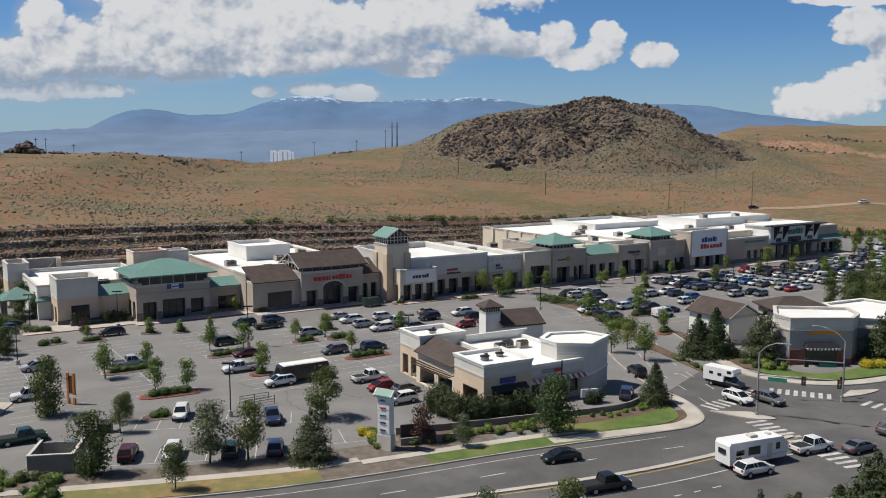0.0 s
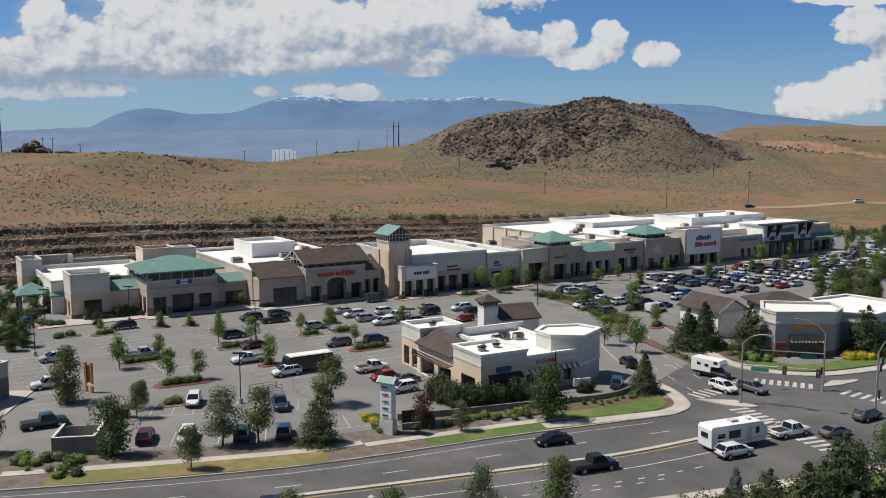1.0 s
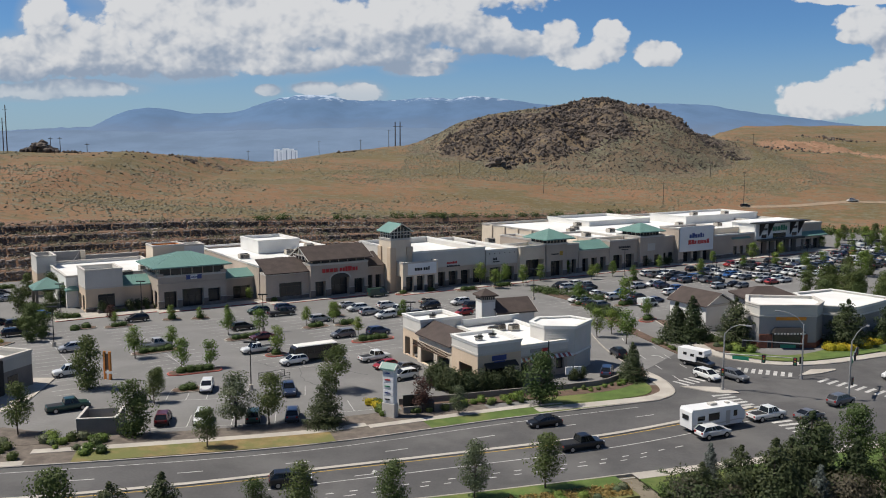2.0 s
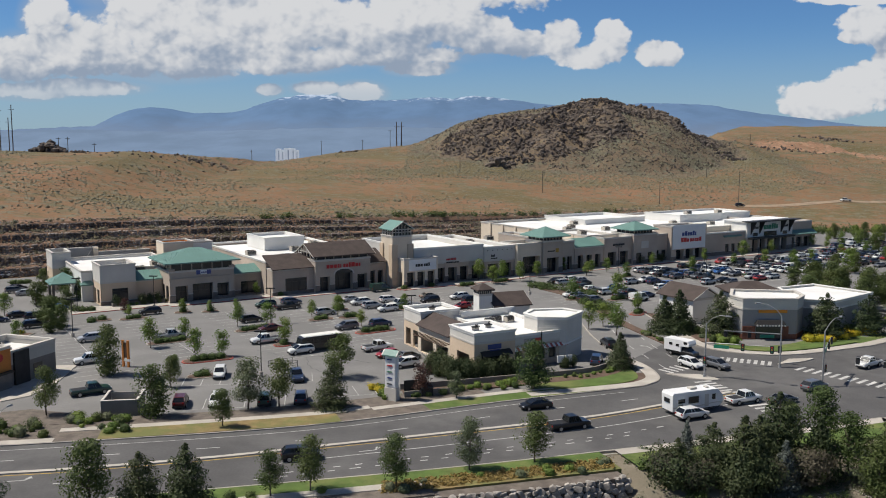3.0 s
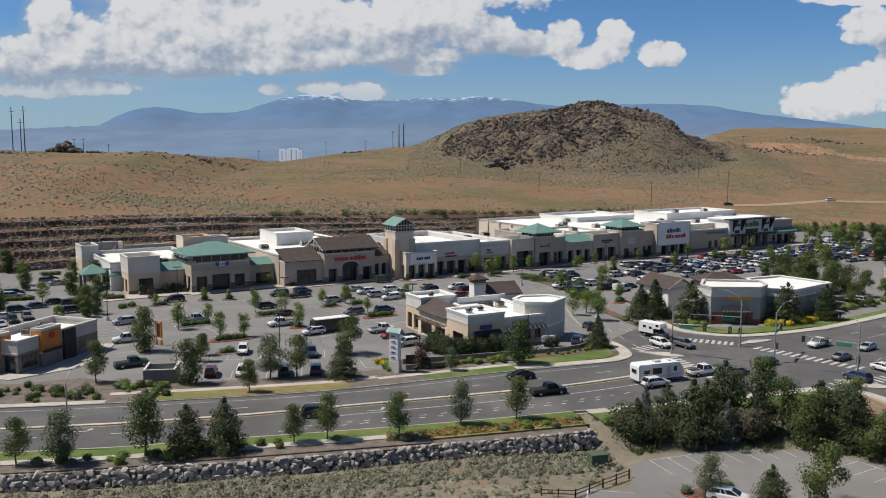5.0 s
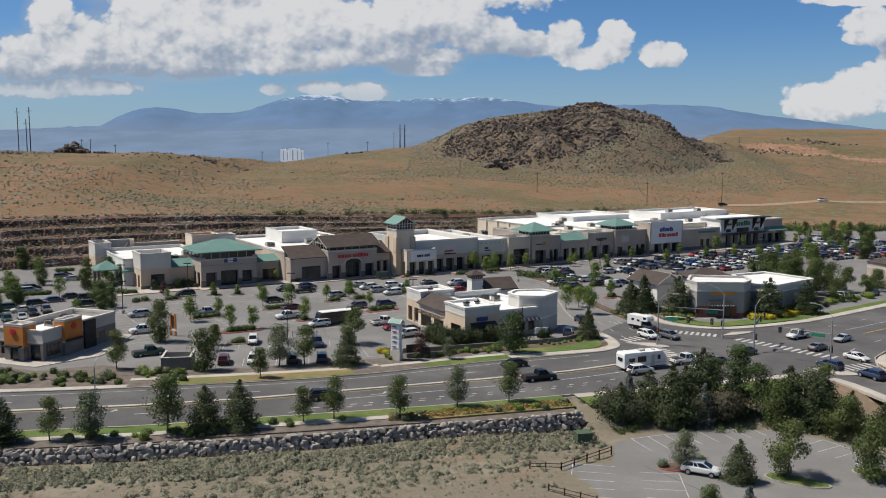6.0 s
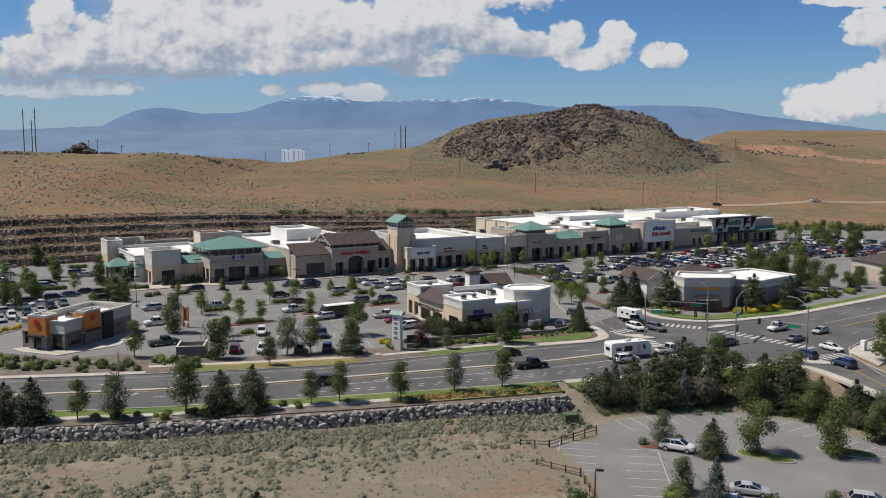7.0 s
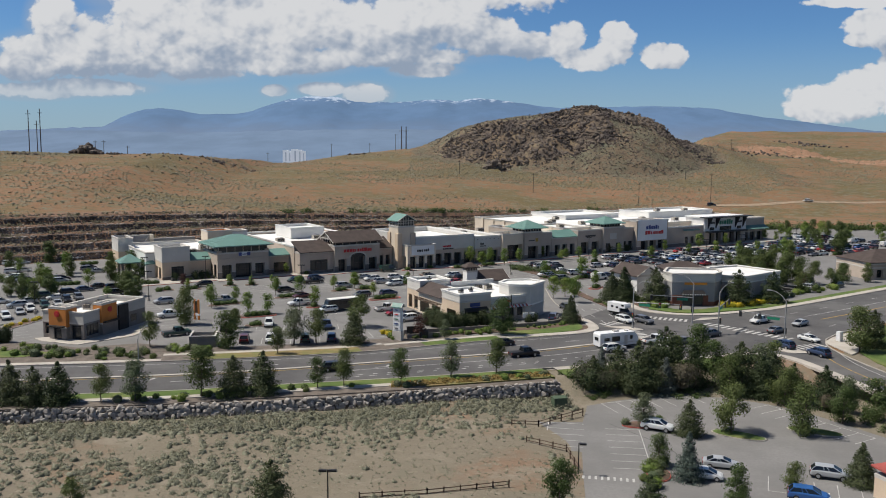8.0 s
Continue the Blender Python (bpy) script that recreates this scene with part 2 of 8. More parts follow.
M = dict(
    lot=surface("old_asphalt", (0.182, 0.177, 0.172), 0.9, vary=0.16, size=2.5, bump=0.25, second=(0.146, 0.142, 0.138), amount=0.35),
    road=surface("road_asphalt", (0.086, 0.083, 0.083), 0.88, vary=0.2, size=2.0, bump=0.25, second=(0.112, 0.108, 0.106), amount=0.5),
    concrete=surface("concrete", (0.42, 0.385, 0.34), 0.9, vary=0.18, size=1.2, bump=0.2),
    kerb=surface("kerb_concrete", (0.36, 0.33, 0.29), 0.9, vary=0.2, size=0.8, bump=0.2),
    red=surface("red_kerb_paint", (0.42, 0.10, 0.08), 0.7, vary=0.25, bump=0.1),
    line=surface("white_road_paint", (0.50, 0.49, 0.47), 0.8, vary=0.35, size=0.6, bump=0.1),
    yellow=surface("yellow_road_paint", (0.42, 0.27, 0.06), 0.8, vary=0.35, size=0.6, bump=0.1),
    lawn=surface("lawn", (0.088, 0.138, 0.030), 0.95, vary=0.3, size=1.0, bump=0.6, second=(0.135, 0.150, 0.046), amount=0.5),
    drygrass=surface("dry_grass", (0.26, 0.185, 0.082), 0.95, vary=0.35, size=0.8, bump=0.6, second=(0.13, 0.135, 0.045), amount=0.7),
    mulch=surface("bark_mulch", (0.13, 0.085, 0.062), 0.95, vary=0.35, size=0.7, bump=0.7),
    gravel=surface("pale_gravel", (0.150, 0.125, 0.105), 0.95, vary=0.35, size=0.5, bump=0.6),
    dirt=surface("pale_dirt", (0.30, 0.225, 0.155), 0.95, vary=0.25, size=1.5, bump=0.4),
    taupe=surface("taupe_stucco", (0.41, 0.345, 0.288), 0.92, vary=0.12, size=2.0, bump=0.15),
    tan=surface("tan_stucco", (0.56, 0.44, 0.325), 0.92, vary=0.12, size=2.0, bump=0.15),
    cream=surface("cream_stucco", (0.62, 0.53, 0.42), 0.92, vary=0.10, size=2.0, bump=0.15),
    grey=surface("grey_stucco", (0.53, 0.51, 0.475), 0.92, vary=0.10, size=2.0, bump=0.15),
    dgrey=surface("dark_grey_stucco", (0.30, 0.29, 0.285), 0.92, vary=0.10, size=2.0, bump=0.15),
    white=surface("white_stucco", (0.66, 0.65, 0.62), 0.9, vary=0.08, size=2.0, bump=0.1),
    siding=surface("grey_siding", (0.44, 0.42, 0.385), 0.9, vary=0.10, size=2.0, bump=0.1),
    trim=surface("pale_trim", (0.50, 0.47, 0.43), 0.85, vary=0.1, size=1.5, bump=0.1),
    membrane=surface("white_roof_membrane", (0.73, 0.725, 0.71), 0.75, vary=0.08, size=3.0, bump=0.1, second=(0.62, 0.61, 0.585), amount=0.35),
    green=surface("green_metal_roof", (0.130, 0.240, 0.212), 0.55, vary=0.12, size=2.0, bump=0.05),
    brown=surface("brown_roof_tiles", (0.066, 0.049, 0.043), 0.85, vary=0.25, size=0.7, bump=0.4),
    stone=surface("ledge_stone", (0.19, 0.16, 0.14), 0.9, vary=0.35, size=0.5, bump=0.6, second=(0.13, 0.12, 0.115), amount=0.5),
    dark=surface("dark_bronze_metal", (0.035, 0.033, 0.032), 0.5, 0.3, vary=0.2, bump=0.05),
    metal=surface("galvanised_metal", (0.36, 0.36, 0.36), 0.5, 0.5, vary=0.2, bump=0.05),
    unit=surface("roof_unit_paint", (0.44, 0.40, 0.34), 0.7, vary=0.15, bump=0.05),
    glass=glassy("dark_window_glass"),
    # dimness behind the shop openings, put into a near-black colour
    shade=surface("painted_dimness", (0.045, 0.040, 0.038), 0.9, vary=0.4, size=1.0, bump=0.0),
    redsign=surface("red_letters", (0.45, 0.03, 0.03), 0.5, vary=0.05, bump=0.0),
    bluesign=surface("blue_letters", (0.03, 0.05, 0.19), 0.5, vary=0.05, bump=0.0),
    greensign=surface("green_letters", (0.03, 0.17, 0.10), 0.5, vary=0.05, bump=0.0),
    blacksign=surface("black_letters", (0.03, 0.028, 0.028), 0.5, vary=0.05, bump=0.0),
    orangesign=surface("orange_letters", (0.62, 0.23, 0.02), 0.5, vary=0.1, bump=0.0),
    signwhite=surface("white_sign_panel", (0.68, 0.68, 0.68), 0.5, vary=0.05, bump=0.0),
    orange=surface("orange_stucco", (0.52, 0.19, 0.045), 0.9, vary=0.15, bump=0.15),
    brick=surface("red_brick", (0.24, 0.095, 0.06), 0.9, vary=0.3, size=0.4, bump=0.4),
    block=surface("grey_block_wall", (0.205, 0.182, 0.165), 0.92, vary=0.15, size=0.7, bump=0.3),
    boulder=surface("grey_boulders", (0.41, 0.375, 0.335), 0.92, vary=0.35, size=0.6, bump=0.6, per=0.15, second=(0.22, 0.195, 0.178), amount=0.5),
    basalt=surface("dark_hill_rock", (0.098, 0.080, 0.071), 0.95, vary=0.5, size=3.0, bump=0.8, second=(0.150, 0.122, 0.100), amount=0.55),
    terrace_rock=surface("terrace_boulders", (0.150, 0.122, 0.106), 0.95, vary=0.45, size=1.5, bump=0.7, second=(0.29, 0.245, 0.21), amount=0.45),
    wood=surface("brown_rail_wood", (0.10, 0.062, 0.042), 0.85, vary=0.3, bump=0.2),
    pole=surface("weathered_pole_wood", (0.10, 0.085, 0.075), 0.9, vary=0.3, bump=0.2),
    bark=surface("tree_bark", (0.12, 0.095, 0.075), 0.95, vary=0.35, size=0.3, bump=0.6),
    leaf=foliage("leaves_fresh_green", (0.098, 0.150, 0.030), (0.165, 0.220, 0.052)),
    leaf_dark=foliage("leaves_dark_green", (0.056, 0.082, 0.024), (0.098, 0.126, 0.042)),
    needle=foliage("needles_deep_green", (0.036, 0.052, 0.022), (0.070, 0.086, 0.038)),
    silver=foliage("leaves_grey_green", (0.088, 0.110, 0.062), (0.140, 0.160, 0.096)),
    spruce=foliage("needles_blue_grey", (0.066, 0.084, 0.078), (0.120, 0.142, 0.134)),
    dun=foliage("dun_shrub_leaves", (0.062, 0.058, 0.042), (0.108, 0.098, 0.070)),
    purple=foliage("leaves_purple", (0.055, 0.025, 0.025), (0.10, 0.045, 0.038)),
    sage=foliage("sagebrush_leaves", (0.165, 0.163, 0.118), (0.285, 0.275, 0.208), per=0.15),
    hedge=foliage("hedge_leaves", (0.034, 0.060, 0.016), (0.075, 0.112, 0.030), per=0.15),
    hill_sage=foliage("hill_sage_leaves", (0.145, 0.134, 0.090), (0.215, 0.200, 0.142), per=0.1),
    gold=foliage("yellow_flowers", (0.33, 0.27, 0.02), (0.48, 0.38, 0.03)),
    straw=foliage("straw_grass_blades", (0.26, 0.17, 0.06), (0.38, 0.26, 0.10)),
    rubber=surface("tyre_rubber", (0.018, 0.018, 0.018), 0.9, vary=0.2, bump=0.1),
    rim=surface("alloy_rim", (0.45, 0.45, 0.46), 0.35, 0.8, vary=0.1, bump=0.0),
    carglass=glassy("car_glass", (0.012, 0.014, 0.017), 0.05),
    lens=surface("head_lamp_lens", (0.55, 0.55, 0.55), 0.2, vary=0.1, bump=0.0),
    tail=surface("tail_lamp_lens", (0.30, 0.02, 0.02), 0.25, vary=0.1, bump=0.0),
    blackplastic=surface("black_plastic", (0.025, 0.025, 0.026), 0.6, vary=0.2, bump=0.0),
    streetgreen=surface("green_street_sign", (0.02, 0.20, 0.12), 0.5, vary=0.05, bump=0.0),
    utility=surface("green_utility_box", (0.07, 0.10, 0.06), 0.7, vary=0.15, bump=0.05),
    bluepaint=surface("blue_marking_paint", (0.05, 0.13, 0.32), 0.8, vary=0.25, bump=0.05),
)


# ---- mesh helpers ----
class Shape:
    """Collects solids into one mesh."""

    def __init__(self):
        self.v, self.f = [], []

    def face(self, pts):
        n = len(self.v)
        self.v += [tuple(p) for p in pts]
        self.f.append(tuple(range(n, n + len(pts))))
        return self

    def box(self, x0, y0, z0, x1, y1, z1):
        n = len(self.v)
        self.v += [(x0, y0, z0), (x1, y0, z0), (x1, y1, z0), (x0, y1, z0), (x0, y0, z1), (x1, y0, z1), (x1, y1, z1), (x0, y1, z1)]
        self.f += [tuple(n + i for i in q) for q in ((3, 2, 1, 0), (4, 5, 6, 7), (0, 1, 5, 4), (1, 2, 6, 5), (2, 3, 7, 6), (3, 0, 4, 7))]
        return self

    def hull(self, low, high):
        """Two matching rings of points, closed at both ends."""
        n, k = len(self.v), len(low)
        self.v += [tuple(p) for p in low] + [tuple(p) for p in high]
        self.f += [tuple(range(n + k - 1, n - 1, -1)), tuple(range(n + k, n + 2 * k))]
        self.f += [(n + i, n + (i + 1) % k, n + k + (i + 1) % k, n + k + i) for i in range(k)]
        return self

    def tube(self, x, y, z0, z1, r, r2=None, n=8):
        r2 = r if r2 is None else r2
        ring = [(math.cos(2 * math.pi * i / n), math.sin(2 * math.pi * i / n)) for i in range(n)]
        return self.hull([(x + r * a, y + r * b, z0) for a, b in ring], [(x + r2 * a, y + r2 * b, z1) for a, b in ring])

    def rod(self, a, b, r, r2=None, n=6):
        """A round bar from a to b."""
        a, b, r2 = Vector(a), Vector(b), r if r2 is None else r2
        d = (b - a).normalized()
        s = d.orthogonal().normalized()
        t = d.cross(s)
        ring = [s * math.cos(2 * math.pi * i / n) + t * math.sin(2 * math.pi * i / n) for i in range(n)]
        return self.hull([a + r * q for q in ring], [b + r2 * q for q in ring])

    def mesh(self, name):
        me = bpy.data.meshes.new(name)
        me.from_pydata(self.v, [], self.f)
        me.update()
        return me


WELDED = ("wall", "stone_base", "stone_cap", "coping", "cornice", "band", "plinth")


def part(name, shape, material, parent=None, label="", smooth=False, where=None):
    """Links a shape as ONE mesh object under a thing or a part."""
    me = shape.mesh(name) if isinstance(shape, Shape) else shape
    if name in WELDED:
        bm = bmesh.new()
        bm.from_mesh(me)
        bmesh.ops.remove_doubles(bm, verts=bm.verts, dist=0.002)
        bm.to_mesh(me), bm.free()
    if not me.materials:
        me.materials.append(M[material] if isinstance(material, str) else material)
    if smooth:
        me.shade_smooth()
    ob = new(name, me)
    ob.parent = parent
    if where is not None:
        ob.matrix_basis = where
    return tagged(ob, label)


def thing(name, label, category, where, group="", kind=""):
    ob = new(name)
    ob.empty_display_size = 0.5
    ob.matrix_basis = where
    return tagged(ob, label, category, group, kind)


def area(name, pts, z, material, label, deep=0.0, category="ground", kind="structure"):
    """A flat piece of ground with the given outline; deep: thickness of its edge."""
    bm = bmesh.new()
    f = bm.faces.new([bm.verts.new((x, y, z)) for x, y in pts])
    f.normal_update()
    if f.normal.z < 0:
        f.normal_flip()
    if deep:
        low = bmesh.ops.extrude_face_region(bm, geom=[f])["geom"]
        top = [v for v in low if isinstance(v, bmesh.types.BMVert)]
        for v in bm.verts:
            v.co.z = z - deep
        for v in top:
            v.co.z = z
    bmesh.ops.triangulate(bm, faces=[f for f in bm.faces if len(f.verts) > 4])
    bmesh.ops.recalc_face_normals(bm, faces=bm.faces)
    if not deep:
        for f in bm.faces:
            f.normal_update()
            if f.normal.z < 0:
                f.normal_flip()
    me = bpy.data.meshes.new(name)
    bm.to_mesh(me), bm.free()
    me.materials.append(M[material])
    return tagged(new(name, me), label, category, kind=kind)


def curve(pts, n=6):
    """A smooth line through the points."""
    p = [Vector(q) for q in pts]
    p = [2 * p[0] - p[1]] + p + [2 * p[-1] - p[-2]]
    out = []
    for a, b, c, d in zip(p, p[1:], p[2:], p[3:]):
        for i in range(n):
            t = i / n
            out.append(0.5 * (2 * b + (c - a) * t + (2 * a - 5 * b + 4 * c - d) * t * t + (3 * b - a - 3 * c + d) * t ** 3))
    return [tuple(q) for q in out + [p[-2]]]


def offset(line, d):
    """The line moved d metres to its left."""
    out = []
    for i, q in enumerate(line):
        a, b = Vector(line[max(i - 1, 0)]), Vector(line[min(i + 1, len(line) - 1)])
        t = (b - a).normalized()
        out.append((q[0] - t.y * d, q[1] + t.x * d))
    return out


def ribbon(name, line, d0, d1, z0, z1, material, label, category="kerb", kind="structure"):
    """A strip between two offsets of a line, from z0 up to z1."""
    s, a, b = Shape(), offset(line, d0), offset(line, d1)
    for i in range(len(line) - 1):
        n = len(s.v)
        s.v += [(*a[i], z1), (*a[i + 1], z1), (*b[i + 1], z1), (*b[i], z1), (*a[i], z0), (*a[i + 1], z0), (*b[i + 1], z0), (*b[i], z0)]
        s.f += [(n, n + 1, n + 2, n + 3), (n + 1, n, n + 4, n + 5), (n + 3, n + 2, n + 6, n + 7)]
    ob = part(name, s, material)
    for f in ob.data.polygons:
        if f.normal.z < -0.5:
            ob.data.flip_normals()
            break
    return tagged(ob, label, category, kind=kind)


MALL = pose(-31.5, 197.5, 0, 0, 0, 33)


def mall(u, v, z=0.0):
    return MALL @ Vector((u, v, z))

# ---- ground: one sheet from the sage flat to the mountains ----
def wall_line(x):
    """Where the rock wall under the road runs."""
    return float(np.interp(x, [-400, -140, -63, -50, -44, -34, -23.3, -12.3, -4.8, 0, 13, 22, 60], [13, 43, 55.5, 57.3, 58, 60.2, 62.2, 64.8, 67.2, 68.8, 72, 75, 84]))


def smooth(t):
    t = min(max(t, 0.0), 1.0)
    return t * t * (3 - 2 * t)


TERRACES = (69.0, 76.0, 83.0, 90.0, 97.0)


def terrace_top(u):
    return float(np.interp(u, [-60, 0, 60, 100, 200, 215], [12.5, 11.5, 8.5, 6.6, 5.2, 4.8]))


# the dark rock massif on the hill: centre and half size of its lobes
LOBES = ((38, 562, 44, 27), (84, 560, 40, 30), (56, 536, 24, 14), (112, 592, 40, 27), (154, 586, 38, 19), (36, 511, 8, 7), (100, 542, 18, 10))


def crag_mask(x, y):
    if not (-20 < x < 205 and 490 < y < 640):
        return -1.0
    m = max(1 - ((x - a) / c) ** 2 - ((y - b) / d) ** 2 for a, b, c, d in LOBES)
    return m + 0.75 * noise.fractal(Vector((x * 0.035, y * 0.05, 12)), 0.8, 2.1, 5) + 0.06


def dome_height(x):
    return float(np.interp(x, [-60, -30, -18, 5, 29, 57, 86, 102, 114, 130, 146, 163, 175, 194, 225], [0, 2, 5, 13, 20, 25.5, 28, 31.5, 33, 30.5, 28, 19, 10, 4, 0]))


def height(x, y):
    q = MALL.inverted() @ Vector((x, y, 0))
    u, v = q.x, q.y
    soft = noise.fractal(Vector((x * 0.012, y * 0.012, 0.3)), 1.0, 2.0, 5)
    if y < 95:
        yw = wall_line(x)
        low = -2.05 + 0.25 * noise.noise(Vector((x * 0.05, y * 0.05, 2))) - 0.5 * smooth((x - 5) / 20)
        if x < 23:
            z = low + (-0.15 - low) * smooth((y - yw - 2.2) / 1.5)
        else:
            z = low + (-0.15 - low) * smooth((y - yw + 3) / 6)
        if y < -40:
            z -= 0.02 * (-40 - y)
        return max(z, -30)
    foot = 278.9 + (x + 84.3) * 0.6493 if x < 60 else 372.6 + 6 * smooth((x - 60) / 40)
    if y < foot:
        if u > 212 or v < TERRACES[0] - 0.3:
            return -0.12 + 2.1 * smooth((y - 358) / 20) * smooth((x - 95) / 40)
        n = sum(1 for w in TERRACES if v > w)
        return terrace_top(u) * n / 5 - 0.1 + 0.5 * soft * (0.3 if n == 0 else 1.0)
    zf = float(np.interp(x, [-300, -120, 60, 80, 140, 400], [13, 12.5, 5.3, 4.6, 2.0, 2.0]))
    ridge_y = float(np.interp(x, [-900, -420, -160, -140, -120, -77, -37, 10, 130, 210, 240, 300, 900], [430, 440, 452, 500, 590, 620, 650, 650, 650, 640, 760, 870, 900]))
    ridge_z = float(np.interp(x, [-900, -420, -240, -160, -140, -120, -77, -37, 10, 130, 210, 240, 300, 900], [34, 34, 33.4, 32.2, 28.5, 24.5, 30, 33.5, 38, 38, 39, 46, 55, 58]))
    s = (y - foot) / (ridge_y - foot)
    if s <= 1:
        z = zf + (ridge_z - zf) * (0.65 * s + 0.35 * smooth(s)) + 1.6 * soft * smooth(s * 6) * smooth((1.25 - s) * 4)
    else:
        z = ridge_z + 1.2 * soft - 0.10 * (y - ridge_y) - 0.0003 * (y - ridge_y) ** 2
    r = math.hypot((x - 108) / (120 if x < 108 else 93), (y - 605) / 97)
    if r < 1.35:
        wide = 97 * math.sqrt(max(0.1, 1 - ((x - 108) / (120 if x < 108 else 93)) ** 2))
        rough = noise.fractal(Vector((x * 0.05, y * 0.05, 7)), 0.8, 2.1, 6)
        crag = abs(noise.fractal(Vector((x * 0.085, y * 0.085, 4)), 0.7, 2.2, 5))
        z += dome_height(x) * max(0.0, 1 - ((y - 605) / wide) ** 2) ** 0.95 + (1.5 * rough + 1.0 * soft - 1.2 * crag) * smooth((1.2 - r) * 3)
        m = smooth(crag_mask(x, y) * 2.2)
        if m > 0:
            z += m * (1.0 + 2.4 * rough - 3.2 * crag + 1.6 * abs(noise.noise(Vector((x * 0.16, y * 0.16, 1)))))
    # eroded red bank on the right-hand slope
    bank = smooth(1 - abs((x - 285) / 75)) * smooth((y - 560) / 60) * smooth((800 - y) / 120)
    z += bank * (5 * smooth((y - 640) / 22) + 1.5 * noise.fractal(Vector((x * 0.06, y * 0.06, 3)), 0.9, 2.0, 4))
    return max(z, -26 + 3 * soft)


def steps(*runs):
    out = []
    for a, b, d in runs:
        out += list(np.arange(a, b - 1e-6, d))
    return out + [runs[-1][1]]


def ground_sheet():
    us = steps((-6000, -1000, 500), (-1000, -160, 40), (-160, 240, 3.0), (240, 560, 4.0), (560, 1200, 40), (1200, 7000, 580))
    vs = steps((-4000, -400, 400), (-400, -230, 17), (-230, -78, 2.0), (-78, 60, 11.5), (60, 68, 4))
    for w in TERRACES:
        vs += [w - 0.05, w + 0.15, w + 3.5]
    vs = vs[:-1] + steps((99, 430, 3.6), (430, 900, 24), (900, 6000, 425))
    s = Shape()
    for v in vs:
        for u in us:
            p = mall(float(u), float(v))
            s.v.append((p.x, p.y, height(p.x, p.y)))
    n = len(us)
    s.f = [(j * n + i, j * n + i + 1, (j + 1) * n + i + 1, (j + 1) * n + i) for j in range(len(vs) - 1) for i in range(n - 1)]
    me = s.mesh("ground")
    me.materials.append(hillside()), me.materials.append(flat_sand())
    me.materials.append(rocky_slope()), me.materials.append(red_earth()), me.materials.append(brushy_slope())
    me.materials.append(terrace_soil())
    idx = []
    back = MALL.inverted()
    for f in me.polygons:
        c = me.vertices[f.vertices[0]].co
        q = back @ c
        if q.x < 212 and TERRACES[0] - 0.5 < q.y < 103:
            idx.append(5)
            continue
        r = math.hypot((c.x - 108) / (120 if c.x < 108 else 93), (c.y - 605) / 97)
        idx.append(1 if c.y < 96 else 2 if crag_mask(c.x, c.y) > 0.04 else 3 if red_bank(c.x, c.y) > 0 else 4 if r < 1.12 + 0.25 * noise.noise(c * 0.04) and c.y > 440 else 0)
    me.polygons.foreach_set("material_index", idx)
    me.shade_smooth()
    return tagged(new("ground", me), "dry grass hillside and sandy sage flat round the lots", "ground", kind="structure")


def earth(name, layers, base, bump=0.5):
    """Ground: colours laid over one another by noise; each layer: colour, noise size in metres, from, to, stretch."""
    m = bpy.data.materials.new(name)
    m.use_nodes = True
    k = Nodes(m.node_tree)
    out, b = k.add("ShaderNodeOutputMaterial"), k.add("ShaderNodeBsdfPrincipled")
    where = k.add("ShaderNodeTexCoord").outputs["Object"]
    c = tuple(base) + (1,)
    for colour, size, lo, hi, stretch in layers:
        mp = k.add("ShaderNodeMapping")
        mp.inputs["Scale"].default_value = (1, stretch, 1)
        mp.inputs["Location"].default_value = (size * 3.1, size * 1.7, 0)
        k.link(where, mp.inputs[0])
        c = k.mix(k.step(k.noise(mp.outputs[0], 1.0 / size, 7.0, 0.62), lo, hi), c, tuple(colour) + (1,))
    k.link(c, b.inputs["Base Color"])
    b.inputs["Roughness"].default_value, b.inputs["Specular IOR Level"].default_value = 0.97, 0.15
    n = k.add("ShaderNodeBump")
    n.inputs["Strength"].default_value, n.inputs["Distance"].default_value = bump, 0.5
    k.link(k.noise(where, 0.9, 8.0, 0.7), n.inputs["Height"]), k.link(n.outputs[0], b.inputs["Normal"])
    k.link(b.outputs[0], out.inputs["Surface"])
    return m


def hillside():
    return earth("dry_hillside", [((0.128, 0.101, 0.050), 80, 0.47, 0.57, 1.8), ((0.218, 0.122, 0.072), 55, 0.53, 0.62, 1.6), ((0.122, 0.104, 0.058), 18, 0.53, 0.62, 2.4), ((0.146, 0.138, 0.094), 3.4, 0.57, 0.64, 1.5),
                                  ((0.155, 0.145, 0.100), 6, 0.53, 0.62, 1.8), ((0.105, 0.084, 0.056), 2.4, 0.55, 0.66, 1.2), ((0.21, 0.155, 0.105), 1.8, 0.57, 0.75, 1.0)],
                 (0.196, 0.114, 0.064))


def red_bank(x, y):
    """Bare red earth where the right-hand slope has slipped."""
    line = float(np.interp(x, [240, 262, 290, 312, 330, 410], [655, 652, 650, 624, 616, 604]))
    return 13.0 - abs(y - line) + 7 * noise.fractal(Vector((x * 0.05, y * 0.05, 8)), 0.8, 2.1, 4) if 236 < x < 410 else -1.0


def red_earth():
    return earth("bare_red_earth", [((0.31, 0.19, 0.125), 12, 0.46, 0.60, 1.4), ((0.20, 0.115, 0.07), 4, 0.54, 0.64, 1.0), ((0.40, 0.26, 0.175), 2, 0.58, 0.70, 1.0)], (0.25, 0.148, 0.095), 0.8)


